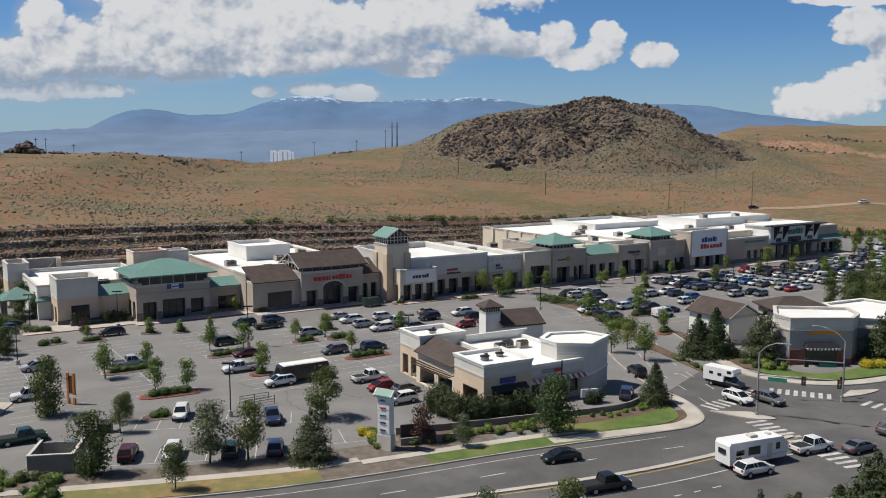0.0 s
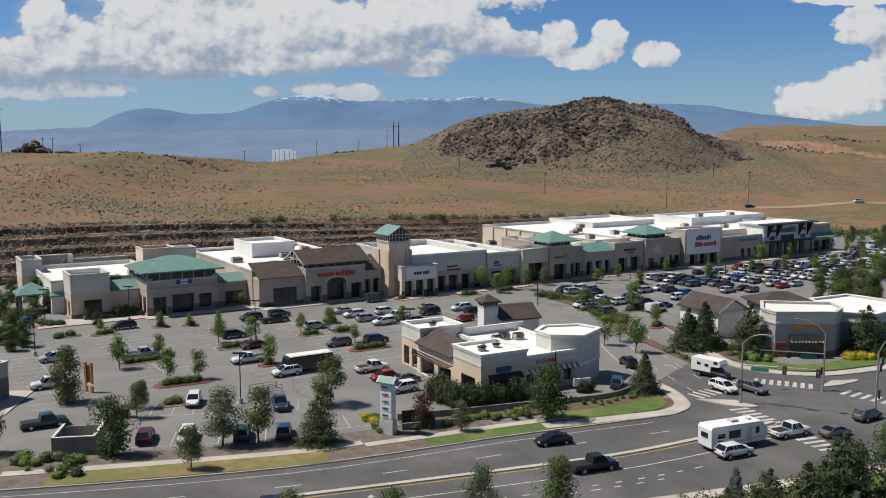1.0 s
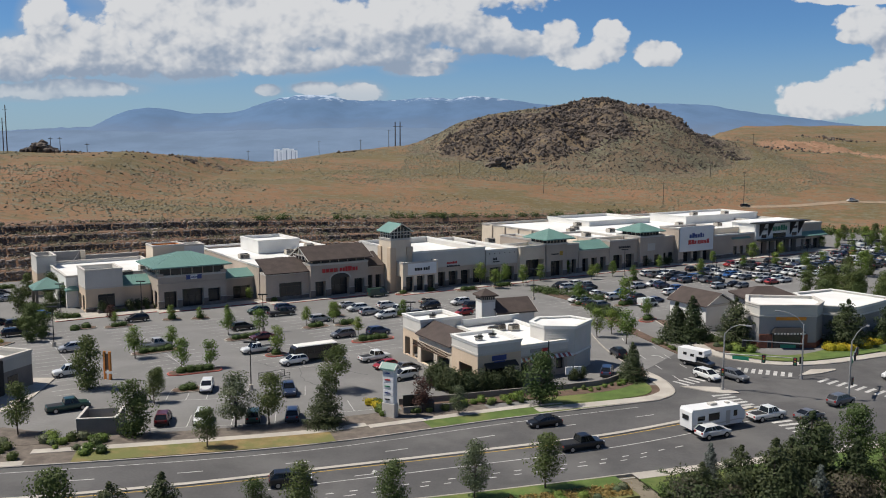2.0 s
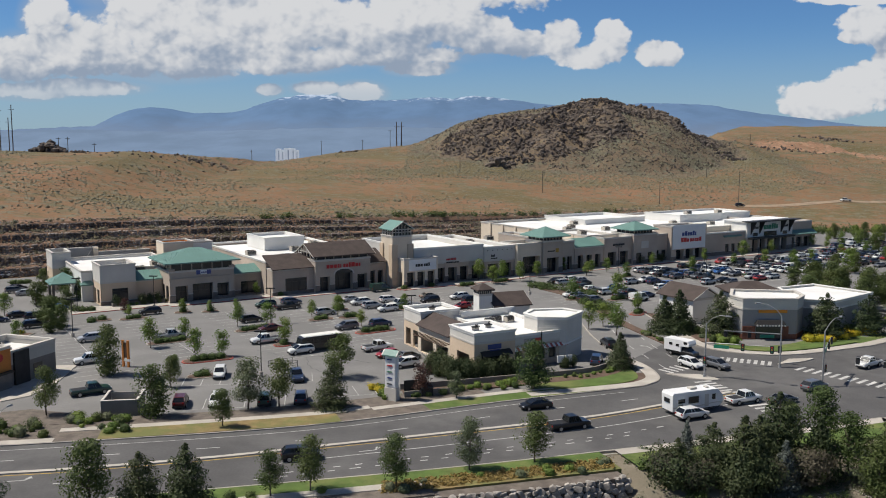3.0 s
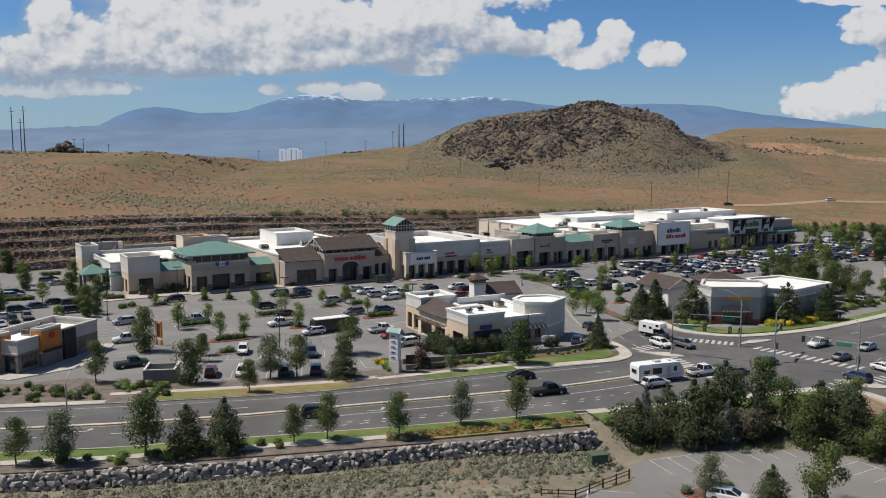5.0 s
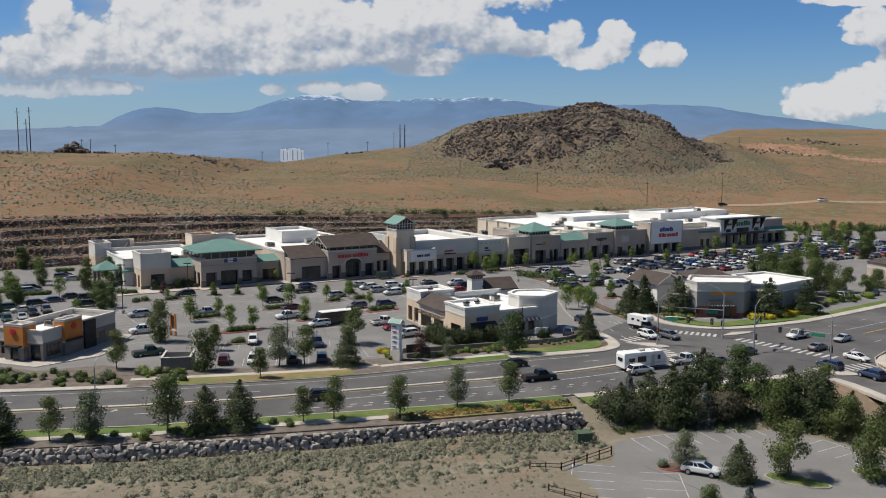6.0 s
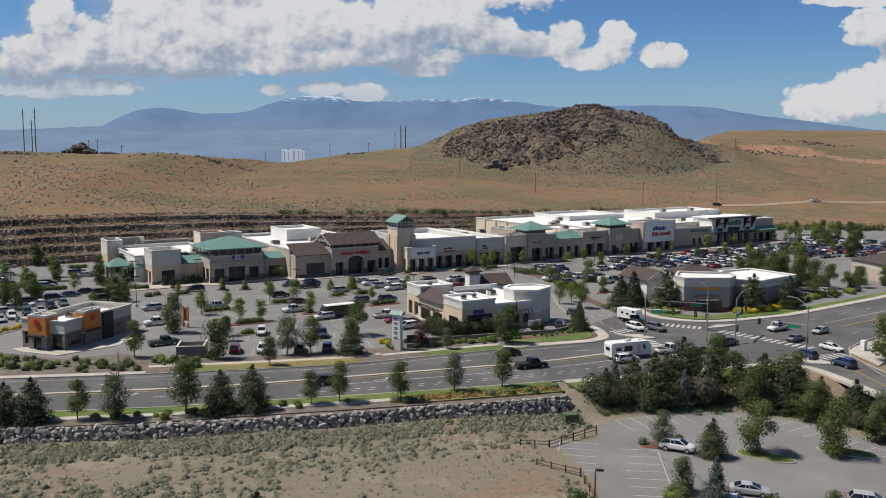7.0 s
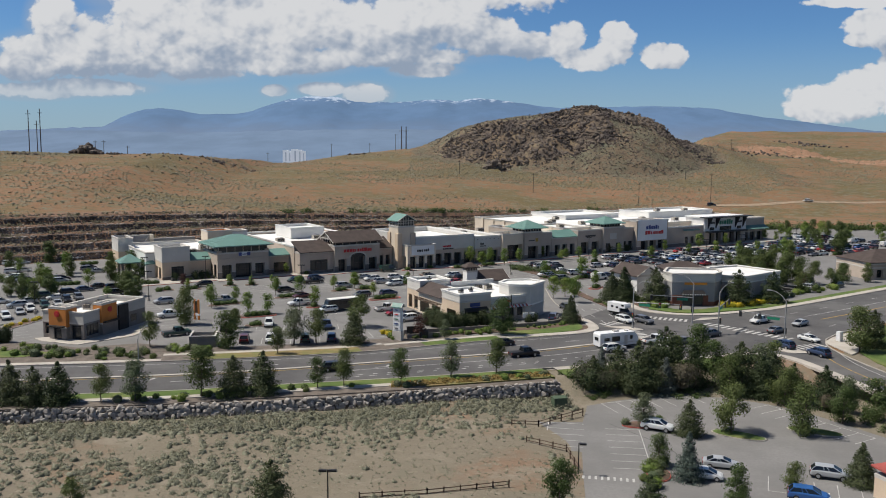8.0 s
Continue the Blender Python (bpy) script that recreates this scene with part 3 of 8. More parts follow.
def terrace_soil():
    return earth("terrace_soil", [((0.130, 0.112, 0.076), 9, 0.50, 0.62, 0.6), ((0.150, 0.092, 0.066), 4, 0.54, 0.64, 1.0), ((0.098, 0.088, 0.066), 2.2, 0.55, 0.66, 1.0)], (0.205, 0.128, 0.088), 0.8)


def brushy_slope():
    return earth("brushy_rubble_slope", [((0.122, 0.112, 0.078), 22, 0.46, 0.60, 1.4), ((0.088, 0.070, 0.055), 5, 0.53, 0.62, 1.2), ((0.150, 0.150, 0.108), 3.2, 0.54, 0.62, 1.2), ((0.075, 0.062, 0.050), 1.8, 0.58, 0.66, 1.0)],
                 (0.158, 0.118, 0.080), 0.9)


def rocky_slope():
    return earth("rocky_slope", [((0.095, 0.075, 0.060), 16, 0.42, 0.56, 1.0), ((0.17, 0.130, 0.085), 8, 0.54, 0.66, 1.0), ((0.065, 0.052, 0.043), 3.5, 0.56, 0.66, 1.0), ((0.14, 0.135, 0.085), 2.5, 0.58, 0.70, 1.0)],
                 (0.150, 0.112, 0.075), 1.0)


def flat_sand():
    return earth("sandy_flat", [((0.200, 0.138, 0.095), 26, 0.53, 0.66, 1.0), ((0.225, 0.197, 0.153), 12, 0.50, 0.66, 1.2),
                                ((0.165, 0.148, 0.110), 3, 0.52, 0.66, 1.0), ((0.25, 0.22, 0.172), 1.2, 0.55, 0.75, 1.0), ((0.12, 0.108, 0.080), 0.7, 0.58, 0.68, 1.0)], (0.180, 0.155, 0.117))


ground_sheet()

# ---- roads and lots ----
KERB_N = curve([(-260, 53), (-140, 69.5), (-78, 80.5), (-49, 85.4), (-18, 92.6), (9, 104), (28, 111.3)], 5)           # far side of the road
CORNER_W = curve([(28, 111.3), (33, 113.6), (36, 118), (35.5, 126), (32, 135), (30, 150), (30, 172)], 4)
CORNER_E = curve([(45, 176), (46.5, 160), (47.5, 146), (50, 138.5), (57, 134), (66, 134.5), (82, 141.5)], 4)
KERB_E = curve([(82, 141.5), (94, 150), (110, 162), (126, 174), (160, 199), (230, 252)], 4)
KERB_ES = curve([(230, 224), (160, 171), (126, 145.5), (102, 127.5), (88, 116.5), (81.5, 109.5)], 4)
SOUTH_E = curve([(81.5, 109.5), (79, 101), (81, 82), (89, 50), (97, 5)], 4)
SOUTH_W = curve([(88, -10), (84, 25), (78.5, 50), (72.5, 80), (68.5, 94), (62, 97.5)], 4)
KERB_S = curve([(62, 97.5), (45, 91.5), (22, 84), (-2, 76.8), (-30, 69.8), (-51, 65.2), (-140, 52), (-260, 35)], 5)
area("parking_lot", [(-260, 60)] + KERB_N[1:] + [(36, 117), (46, 138)] + CORNER_E[-8:] + KERB_E[1:] + [(330, 360), (150, 366)] + [tuple(mall(u, v))[:2] for u, v in ((212, 66), (-140, 66))] + [(-260, 180)],
     0.0, "lot", "weathered grey asphalt parking lot with white stall lines", category="parking lot")
area("road", KERB_N + CORNER_W[1:15] + CORNER_E[7:] + KERB_E[1:] + KERB_ES + SOUTH_E[1:] + SOUTH_W + KERB_S[1:], 0.006, "road", "dark asphalt road and junction", category="road")
area("parking_lot_south", [(16.5, 60.5), (24, 60.5), (26, 69), (31, 72), (40, 75.3), (50, 74.5), (56, 71), (61, 66), (67, 55.5), (73, 40), (76, 25), (80, -30), (19, -30), (20, 31), (21, 40), (22, 47.5), (16.5, 49)], -2.38, "lot",
     "pale asphalt lot below the road", deep=0.4, category="parking lot")
area("parking_lot_far_side", [(92, 118), (128, 143), (162, 169), (240, 225), (320, 200), (260, 60), (100, 20), (88, 60), (83, 90), (84, 108)], 0.03, "lawn", "lawn and bank across the junction", deep=0.3, category="lawn")

# front strip of the lots: kerb, pavement, lawn, shrub bed
FRONT = curve([(-140, 69.5), (-78, 80.5), (-49, 85.4), (-18, 92.6), (9, 104), (28, 111.3), (33, 113.6), (36, 118), (35.5, 126), (32, 135), (30, 150), (30, 170)], 5)
ribbon("kerb", FRONT, 0.0, 0.25, -0.1, 0.15, "kerb", "concrete kerb along the road")
ribbon("front_bed", KERB_N[:26], 0.25, 9.6, -0.1, 0.10, "gravel", "gravel and bark bed behind the kerb", category="planting bed")
ribbon("front_bed_corner", FRONT[20:38], 0.25, 4.6, -0.1, 0.11, "mulch", "bark bed round the corner", category="planting bed")
W1 = curve([(-78, 80.5), (-49, 85.4), (-18, 92.6), (-8, 96.6)], 6)
ribbon("verge_dry", W1[7:15], 0.3, 4.2, 0.05, 0.15, "drygrass", "dry yellow grass verge", category="verge")
ribbon("pavement_kerbside", W1[:7], 0.26, 1.8, 0.05, 0.165, "concrete", "pale concrete pavement along the kerb", category="pavement")
ribbon("pavement_west", W1[6:], 4.2, 5.7, 0.05, 0.16, "concrete", "pale concrete pavement behind the verge", category="pavement")
W2 = curve([(-1, 99.6), (9, 104), (28, 111.3)], 6)
ribbon("verge_green", W2, 0.3, 3.3, 0.05, 0.15, "lawn", "mown green verge", category="verge")
ribbon("pavement_mid", curve([(-8, 96.6), (-1, 99.6), (9, 104), (19, 108.0)], 6), 3.3, 4.7, 0.05, 0.165, "concrete", "pale concrete pavement", category="pavement")
ribbon("pavement_corner", curve([(14, 106.6), (28, 111.3), (33, 113.6), (36, 118), (35.5, 126), (33, 132.5)], 6), 0.26, 2.3, 0.05, 0.17, "concrete", "pale concrete pavement round the corner", category="pavement")
area("corner_lawn", curve([(14, 110.6), (22, 112.2), (30, 115.0), (32.6, 119), (31.5, 125.0), (28.5, 126.5), (26.5, 122.5), (21, 119.2), (16, 117.0)], 4), 0.18, "lawn", "bright mown lawn at the corner", deep=0.2, category="lawn")

# north-east corner with its lawn and pavement
ribbon("kerb_east", CORNER_E + KERB_E[1:], 0.0, 0.25, -0.1, 0.15, "kerb", "concrete kerb round the restaurant corner")
ribbon("pavement_east", CORNER_E[6:] + KERB_E[1:], 0.26, 2.2, -0.1, 0.16, "concrete", "pale concrete pavement", category="pavement")
area("restaurant_lawn", curve([(52, 141.5), (58, 137), (66, 137.5), (80, 144), (84, 149), (76, 149), (66, 142), (59, 141), (54, 147)], 4), 0.17, "lawn", "lawn in front of the restaurant", deep=0.2, category="lawn")
area("restaurant_bed", [(48, 146), (52.5, 142.5), (56, 147.5), (51, 160), (47.5, 172), (46, 172)], 0.15, "mulch", "bark bed beside the driveway", deep=0.2, category="planting bed")
ribbon("verge_east", KERB_E, 2.3, 4.6, -0.1, 0.13, "lawn", "green verge along the eastern road", category="verge")
area("junction_island", [(80, 106), (83, 110.5), (88, 115), (98, 122.5), (96, 116), (88, 106), (83, 98), (81, 96)], 0.16, "concrete", "concrete corner island", deep=0.2, category="pavement")
area("north_splitter", curve([(58.5, 127), (63, 128.6), (66.5, 131.2), (62, 130.8)], 4), 0.16, "concrete", "concrete traffic island at the signal", deep=0.2, category="traffic island")
area("west_splitter", curve([(37.5, 120.5), (42, 117), (45.5, 117.0), (43, 120.0)], 4), 0.16, "concrete", "concrete traffic island with a ramp", deep=0.2, category="traffic island")
area("south_splitter", curve([(66, 101.5), (69.5, 97), (73, 97.2), (71, 101.5)], 4), 0.16, "concrete", "concrete island at the south leg", deep=0.2, category="traffic island")

# driveway median and beds of the lots
area("driveway_median", curve([(36, 166), (40, 151), (45, 133.5), (46, 134), (43.5, 146), (40.5, 158), (38.5, 167)], 4), 0.15, "mulch", "long bark median of the driveway", deep=0.2, category="traffic island")
area("driveway_bed", curve([(33, 186), (36, 170), (38.5, 169), (38, 178), (35, 192), (30, 204), (26, 210), (25, 206), (30, 196)], 4), 0.15, "mulch", "bark bed with shrubs between the lots", deep=0.2, category="planting bed")

# south side of the road
ribbon("kerb_south", KERB_S, 0.0, 0.25, -0.3, 0.15, "kerb", "concrete kerb")
S1 = curve([(20, 83.3), (-2, 76.8), (-30, 69.8), (-51, 65.2), (-140, 52)], 8)
ribbon("verge_south", S1, 0.26, 3.2, -0.3, 0.14, "lawn", "green verge by the road", category="verge")
ribbon("pavement_south", S1[8:], 3.2, 4.7, -0.3, 0.155, "concrete", "pale concrete pavement", category="pavement")
ribbon("bed_south", S1[8:], 4.7, 7.2, -0.4, 0.05, "gravel", "gravel strip above the rock wall", category="planting bed")
ribbon("verge_straw", S1[:9], 3.2, 6.0, -0.4, 0.12, "drygrass", "straw-coloured grass above the rock wall", category="verge")
S0 = curve([(62, 97.5), (45, 91.5), (22, 84)], 8)
ribbon("pavement_south_east", S0, 0.26, 1.9, -0.3, 0.155, "concrete", "pale concrete pavement", category="pavement")
ribbon("verge_south_east", S0, 1.9, 6.2, -0.4, 0.13, "lawn", "green verge between the road and the trees", category="verge")
ribbon("kerb_south_leg", SOUTH_W, 0.0, 0.25, -0.3, 0.15, "kerb", "concrete kerb")
ribbon("pavement_south_leg", SOUTH_W, 0.26, 2.0, -0.3, 0.155, "concrete", "pale concrete pavement", category="pavement")
ribbon("kerb_island", KERB_ES + SOUTH_E[1:], 0.0, 0.25, -0.3, 0.15, "kerb", "concrete kerb")

WALL = [(x, wall_line(x)) for x in np.arange(-140.0, 22.1, 3.0)]
ribbon("wall_backing", WALL, 0.45, 4.2, -2.8, -0.12, "gravel", "earth bank behind the rock wall", category="bank")

# walks in front of the shops
for n, (u0, u1, v0, v1) in enumerate(((-58, -37, 2.5, 9.6), (-37, -12, 0.5, 5.0), (-12, 20, -3.2, 1.5), (20, 60, -8.5, -4.4), (60, 124, -7.2, -1.5), (124, 200, -9.0, -1.0))):
    area("walk_%d" % (n + 1), [tuple(mall(u, v))[:2] for u, v in ((u0, v0), (u1, v0), (u1, v1), (u0, v1))], 0.14, "concrete", "concrete walk along the shop fronts", deep=0.2, category="pavement")
    ribbon("walk_kerb_%d" % (n + 1), [tuple(mall(u, v0))[:2] for u in (u0, u1)], -0.16, 0.0, -0.05, 0.15, "red", "red painted kerb edge")

# ---- building kit: x along the front, y into the depth ----
def bays(x0, x1, n, gap, top, low=0.15):
    w = (x1 - x0 - gap * (n + 1)) / n
    return [(x0 + gap + i * (w + gap), x0 + gap + i * (w + gap) + w, low, top) for i in range(n)]


def sheet_with_holes(s, x0, x1, y0, y1, z0, z1, holes):
    xs = sorted({x0, x1, *[min(max(h[i], x0), x1) for h in holes for i in (0, 1)]})
    zs = sorted({z0, z1, *[min(max(h[i], z0), z1) for h in holes for i in (2, 3)]})
    for a, b in zip(xs, xs[1:]):
        for c, d in zip(zs, zs[1:]):
            m, n = (a + b) / 2, (c + d) / 2
            if not any(h[0] < m < h[1] and h[2] < n < h[3] for h in holes):
                s.box(a, y0, c, b, y1, d)
    return s


def shopfront(parent, x0, x1, y, z0, z1):
    """Recessed glazing with its own frame and mullions."""
    g = part("window", Shape().box(x0, y, z0, x1, y + 0.06, z1), "glass", parent)
    s, n = Shape(), max(1, round((x1 - x0) / 1.8))
    for i in range(n + 1):
        c = x0 + (x1 - x0) * i / n
        s.box(c - 0.05, y - 0.06, z0, c + 0.05, y, z1)
    s.box(x0, y - 0.06, z1 - 0.12, x1, y, z1).box(x0, y - 0.06, z0 + 2.3, x1, y, z0 + 2.38)
    part("frame", s, "dark", g)


def block(parent, x0, x1, y0, y1, h, low, high=None, split=0.0, holes=(), left=(), roof=0.7, cap=0.14, stone=0.0, glaze=0.9, capmat="trim", floor=0.0):
    """A flat-roofed volume: walls with openings, parapet, coping and roof deck."""
    t = 0.35
    bands = [(floor, h, low)] if not high else [(floor, split, low), (split, h, high)]
    for z0, z1, mat in bands:
        s = Shape()
        sheet_with_holes(s, x0, x1, y0, y0 + t, z0, z1, holes)
        side = Shape()
        sheet_with_holes(side, -y1 + 0.0, -y0 - t, x0, x0 + t, z0, z1, [(-b, -a, c, d) for a, b, c, d in left])
        n = len(s.v)
        s.v += [(q[1], -q[0], q[2]) for q in side.v]
        s.f += [tuple(i + n for i in f) for f in side.f]
        s.box(x1 - t, y0 + t, z0, x1, y1, z1).box(x0 + t, y1 - t, z0, x1 - t, y1, z1)
        part("wall", s, mat, parent)
    if high:
        part("band", Shape().box(x0 - 0.07, y0 - 0.07, split - 0.16, x1 + 0.07, y0 + 0.02, split + 0.16).box(x0 - 0.07, y0 + 0.02, split - 0.16, x0 + 0.02, y1, split + 0.16), "trim", parent)
    part("roof", Shape().box(x0 + t, y0 + t, h - roof - 0.25, x1 - t, y1 - t, h - roof), "membrane", parent)
    if cap:
        c = Shape()
        for d, za, zb in ((cap, h - 0.02, h + 0.12), (cap * 0.55, h - 0.35, h - 0.02)):
            c.box(x0 - d, y0 - d, za, x1 + d, y0 + t + 0.05, zb).box(x0 - d, y1 - t - 0.05, za, x1 + d, y1 + d, zb)
            c.box(x0 - d, y0 + t + 0.05, za, x0 + t + 0.05, y1 - t - 0.05, zb).box(x1 - t - 0.05, y0 + t + 0.05, za, x1 + d, y1 - t - 0.05, zb)
        part("coping", c, capmat, parent)
    if stone:
        part("stone_base", sheet_with_holes(Shape(), x0 - 0.08, x1 + 0.08, y0 - 0.08, y0, 0, stone, holes), "stone", parent)
        left_end = x0 - 0.12
        for a, b in sorted((q[0], q[1]) for q in holes if q[2] < stone + 0.07 < q[3]) + [(x1 + 0.12, x1 + 0.12)]:
            if a - left_end > 0.05:
                part("stone_cap", Shape().box(left_end, y0 - 0.13, stone, a, y0, stone + 0.14), "trim", parent)
            left_end = b
    for a, b, c, d in holes:
        shopfront(parent, a, b, y0 + glaze, c, d)
        # a near-black sheet stands in for the unlit room behind the glass
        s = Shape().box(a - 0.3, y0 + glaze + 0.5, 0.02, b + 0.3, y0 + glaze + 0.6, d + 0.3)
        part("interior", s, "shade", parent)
        part("soffit", Shape().box(a, y0 + t, d, b, y0 + glaze + 0.5, d + 0.1), low, parent)
        for x in (a - 0.1, b):
            part("reveal", Shape().box(x, y0 + t, 0.0, x + 0.1, y0 + glaze + 0.5, d + 0.1), low, parent)


def hip_roof(parent, x0, x1, y0, y1, z0, z1, mat="green", out=1.0, name="roof"):
    """A hipped roof with eaves, fascia and raised seams."""
    x0, x1, y0, y1 = x0 - out, x1 + out, y0 - out, y1 + out
    w, d = x1 - x0, y1 - y0
    r = min(w, d) / 2 * 0.98
    a, b = (x0 + r, x1 - r) if w >= d else ((x0 + x1) / 2 - 0.02, (x0 + x1) / 2 + 0.02)
    c, e = (y0 + r, y1 - r) if d > w else ((y0 + y1) / 2 - 0.02, (y0 + y1) / 2 + 0.02)
    s = Shape()
    low = [(x0, y0), (x1, y0), (x1, y1), (x0, y1)]
    s.hull([(*q, z0 - 0.28) for q in low], [(*q, z0) for q in low])
    top = [(a, c, z1), (b, c, z1), (b, e, z1), (a, e, z1)]
    s.f.pop(1)
    s.v += top
    s.f += [(8, 9, 10, 11)] + [(4 + i, 4 + (i + 1) % 4, 8 + (i + 1) % 4, 8 + i) for i in range(4)]
    roof = part(name, s, mat, parent, "standing-seam green metal roof" if mat == "green" else "brown tiled roof")
    if mat == "green":
        for k in range(1, int(w / 0.9)):
            x = x0 + k * 0.9
            t = min(1.0, (x - x0) / (a - x0), (x1 - x) / (x1 - b))
            part("seam", Shape().rod((x, y0, z0 + 0.02), (x, y0 + (c - y0) * t, z0 + (z1 - z0) * t + 0.02), 0.035, n=4), mat, roof)
        for k in range(1, int(d / 0.9)):
            y = y0 + k * 0.9
            t = min(1.0, (y - y0) / (c - y0), (y1 - y) / (y1 - e))
            part("seam", Shape().rod((x0, y, z0 + 0.02), (x0 + (a - x0) * t, y, z0 + (z1 - z0) * t + 0.02), 0.035, n=4), mat, roof)
    return roof


def clerestory(parent, x0, x1, y0, y1, z0, z1):
    g = part("clerestory", Shape().box(x0 + 0.2, y0 + 0.2, z0, x1 - 0.2, y1 - 0.2, z1), "glass", parent, "dark strip of windows under the eaves")
    for i in range(7):
        x = x0 + 0.2 + (x1 - x0 - 0.4) * i / 6
        part("mullion", Shape().box(x - 0.09, y0 + 0.1, z0, x + 0.09, y0 + 0.2, z1), "taupe", g)
    for i in range(5):
        y = y0 + 0.2 + (y1 - y0 - 0.4) * i / 4
        part("mullion", Shape().box(x0 + 0.1, y - 0.09, z0, x0 + 0.2, y + 0.09, z1), "taupe", g)


def lean_to(parent, x0, x1, y0, y1, z0, z1, mat, out=0.5):
    s = Shape()
    s.hull([(x0, y0 - out, z0 - 0.2), (x1, y0 - out, z0 - 0.2), (x1, y1, z1 - 0.2), (x0, y1, z1 - 0.2)], [(x0, y0 - out, z0), (x1, y0 - out, z0), (x1, y1, z1), (x0, y1, z1)])
    n = max(2, int((x1 - x0) / 0.9))
    roof = part("roof", s, mat, parent, "standing-seam green metal roof" if mat == "green" else "brown tiled roof")
    if mat == "green":
        for i in range(n + 1):
            x = x0 + (x1 - x0) * i / n
            part("seam", Shape().rod((x, y0 - out, z0 + 0.03), (x, y1, z1 + 0.03), 0.035, n=4), mat, roof)
    return roof


def gable_roof(parent, x0, x1, y0, y1, z0, z1, mat, out=0.8, along="x", ends=""):
    """A gable roof with its ridge along x or y; ends: material of the gable triangles."""
    def flip(q):
        return q if along == "x" else (q[1], q[0], q[2])
    if along == "y":
        x0, x1, y0, y1 = y0, y1, x0, x1
    a, b, c, d, m, t = x0 - out, x1 + out, y0 - out, y1 + out, (y0 + y1) / 2, 0.22
    s = Shape()
    end = ((c, z0 - t), (m, z1 - t), (d, z0 - t), (d, z0), (m, z1), (c, z0))
    s.hull([flip((a, y, z)) for y, z in end], [flip((b, y, z)) for y, z in end])
    r = part("roof", s, mat, parent, "standing-seam green metal roof" if mat == "green" else "brown tiled roof")
    if ends:
        zr = z0 + (z1 - z0) * out / (m - c)
        for x in (x0 + 0.15, x1 - 0.35):
            g = Shape().hull([flip((x, y0, zr - 0.2)), flip((x, y1, zr - 0.2)), flip((x, m, z1 - 0.3))], [flip((x + 0.2, y0, zr - 0.2)), flip((x + 0.2, y1, zr - 0.2)), flip((x + 0.2, m, z1 - 0.3))])
            part("gable", g, ends, parent)
        for x in (a - 0.02, b - 0.06):
            for ya in (c, d):
                w = Shape().rod(flip((x + 0.04, ya, z0 - 0.12)), flip((x + 0.04, m, z1 - 0.12)), 0.14, n=4)
                part("bargeboard", w, "trim", parent)
    return r


def writing(parent, x0, x1, y, z0, z1, mat, seed, name="lettering"):
    """A line of plain blocks where a shop's name stands."""
    rnd, s, x = random.Random(seed), Shape(), x0
    while x < x1 - 0.2:
        w = (z1 - z0) * rnd.uniform(0.45, 0.85)
        e = min(x + w, x1)
        tall = z1 if rnd.random() < 0.35 else z0 + (z1 - z0) * 0.78
        s.box(x, y - 0.08, z0, e, y, tall)
        x = e + (z1 - z0) * 0.16
    return part(name, s, mat, parent)


def roof_unit(u, v, z, w=2.6, d=1.8, h=1.3, where=None, turn=0.0):
    p = where or mall(u, v, z)
    ob = thing("roof_air_conditioner", "beige rooftop air conditioner with louvred sides", "air conditioner", pose(p.x, p.y, p.z, 0, 0, 33 + turn), group="rooftop units")
    part("skid", Shape().box(-w / 2, -d / 2, 0, w / 2, d / 2, 0.22), "metal", ob)
    part("casing", Shape().box(-w / 2, -d / 2, 0.22, w / 2, d / 2, h), "unit", ob)
    s = Shape()
    for i in range(5):
        s.box(-w / 2 + 0.2, -d / 2 - 0.04, 0.4 + i * 0.16, w / 2 - 0.2, -d / 2, 0.5 + i * 0.16)
    part("louvre", s, "dark", ob)
    part("fan_guard", Shape().tube(w * 0.22, 0, h, h + 0.12, 0.55, n=12).tube(-w * 0.22, 0, h, h + 0.12, 0.55, n=12), "dark", ob)


def shop(name, label, u, v):
    p = mall(u, v)
    return thing(name, label, "shop building", pose(p.x, p.y, 0, 0, 0, 33), group="shops of the strip mall")


# ---- the strip mall, from west to east ----
a = shop("corner_shop", "tan and grey stucco corner shop with green awnings", -50.5, 9.4)
block(a, 0, 8.0, 0, 8.5, 9.5, "tan", "grey", 5.4, holes=[(2.6, 6.2, 0.9, 3.9)], left=[(1.5, 3.6, 0.2, 3.6), (5.0, 7.2, 0.2, 3.6)], roof=1.0, stone=1.0, glaze=0.3)
block(a, 8.0, 14.4, 1.0, 8.0, 5.3, "tan", roof=0.3, cap=0.08, stone=1.0)
lean_to(a, 8.0, 14.4, 1.0, 4.5, 5.4, 7.2, "green", 0.25)
block(a, -2.5, 21.0, 8.5, 36.0, 7.3, "white", roof=0.8, left=[(10, 13, 0.2, 3.2), (16, 19, 0.2, 3.2)])
block(a, -5.5, -1.0, 30.0, 39.0, 9.6, "tan", "grey", 5.6, roof=4.0)
part("well_back", Shape().box(-1.0, 38.6, 5.0, 6.2, 39.0, 9.4), "dgrey", a, "dark siding of the open equipment well")
part("well_pier", Shape().box(6.2, 37.6, 5.0, 7.3, 39.0, 9.5), "cream", a)
part("well_coping", Shape().box(-1.1, 38.4, 9.4, 7.4, 39.15, 9.6), "trim", a)
part("well_brace", Shape().rod((3.6, 36.4, 6.6), (5.9, 38.6, 9.0), 0.12, n=4), "trim", a)
part("rear_parapet", Shape().box(7.3, 38.4, 5.0, 21.0, 38.8, 8.1), "dgrey", a, "dark grey rear parapet")
part("rear_parapet_cap", Shape().box(7.2, 38.3, 8.1, 21.1, 38.9, 8.25), "trim", a)
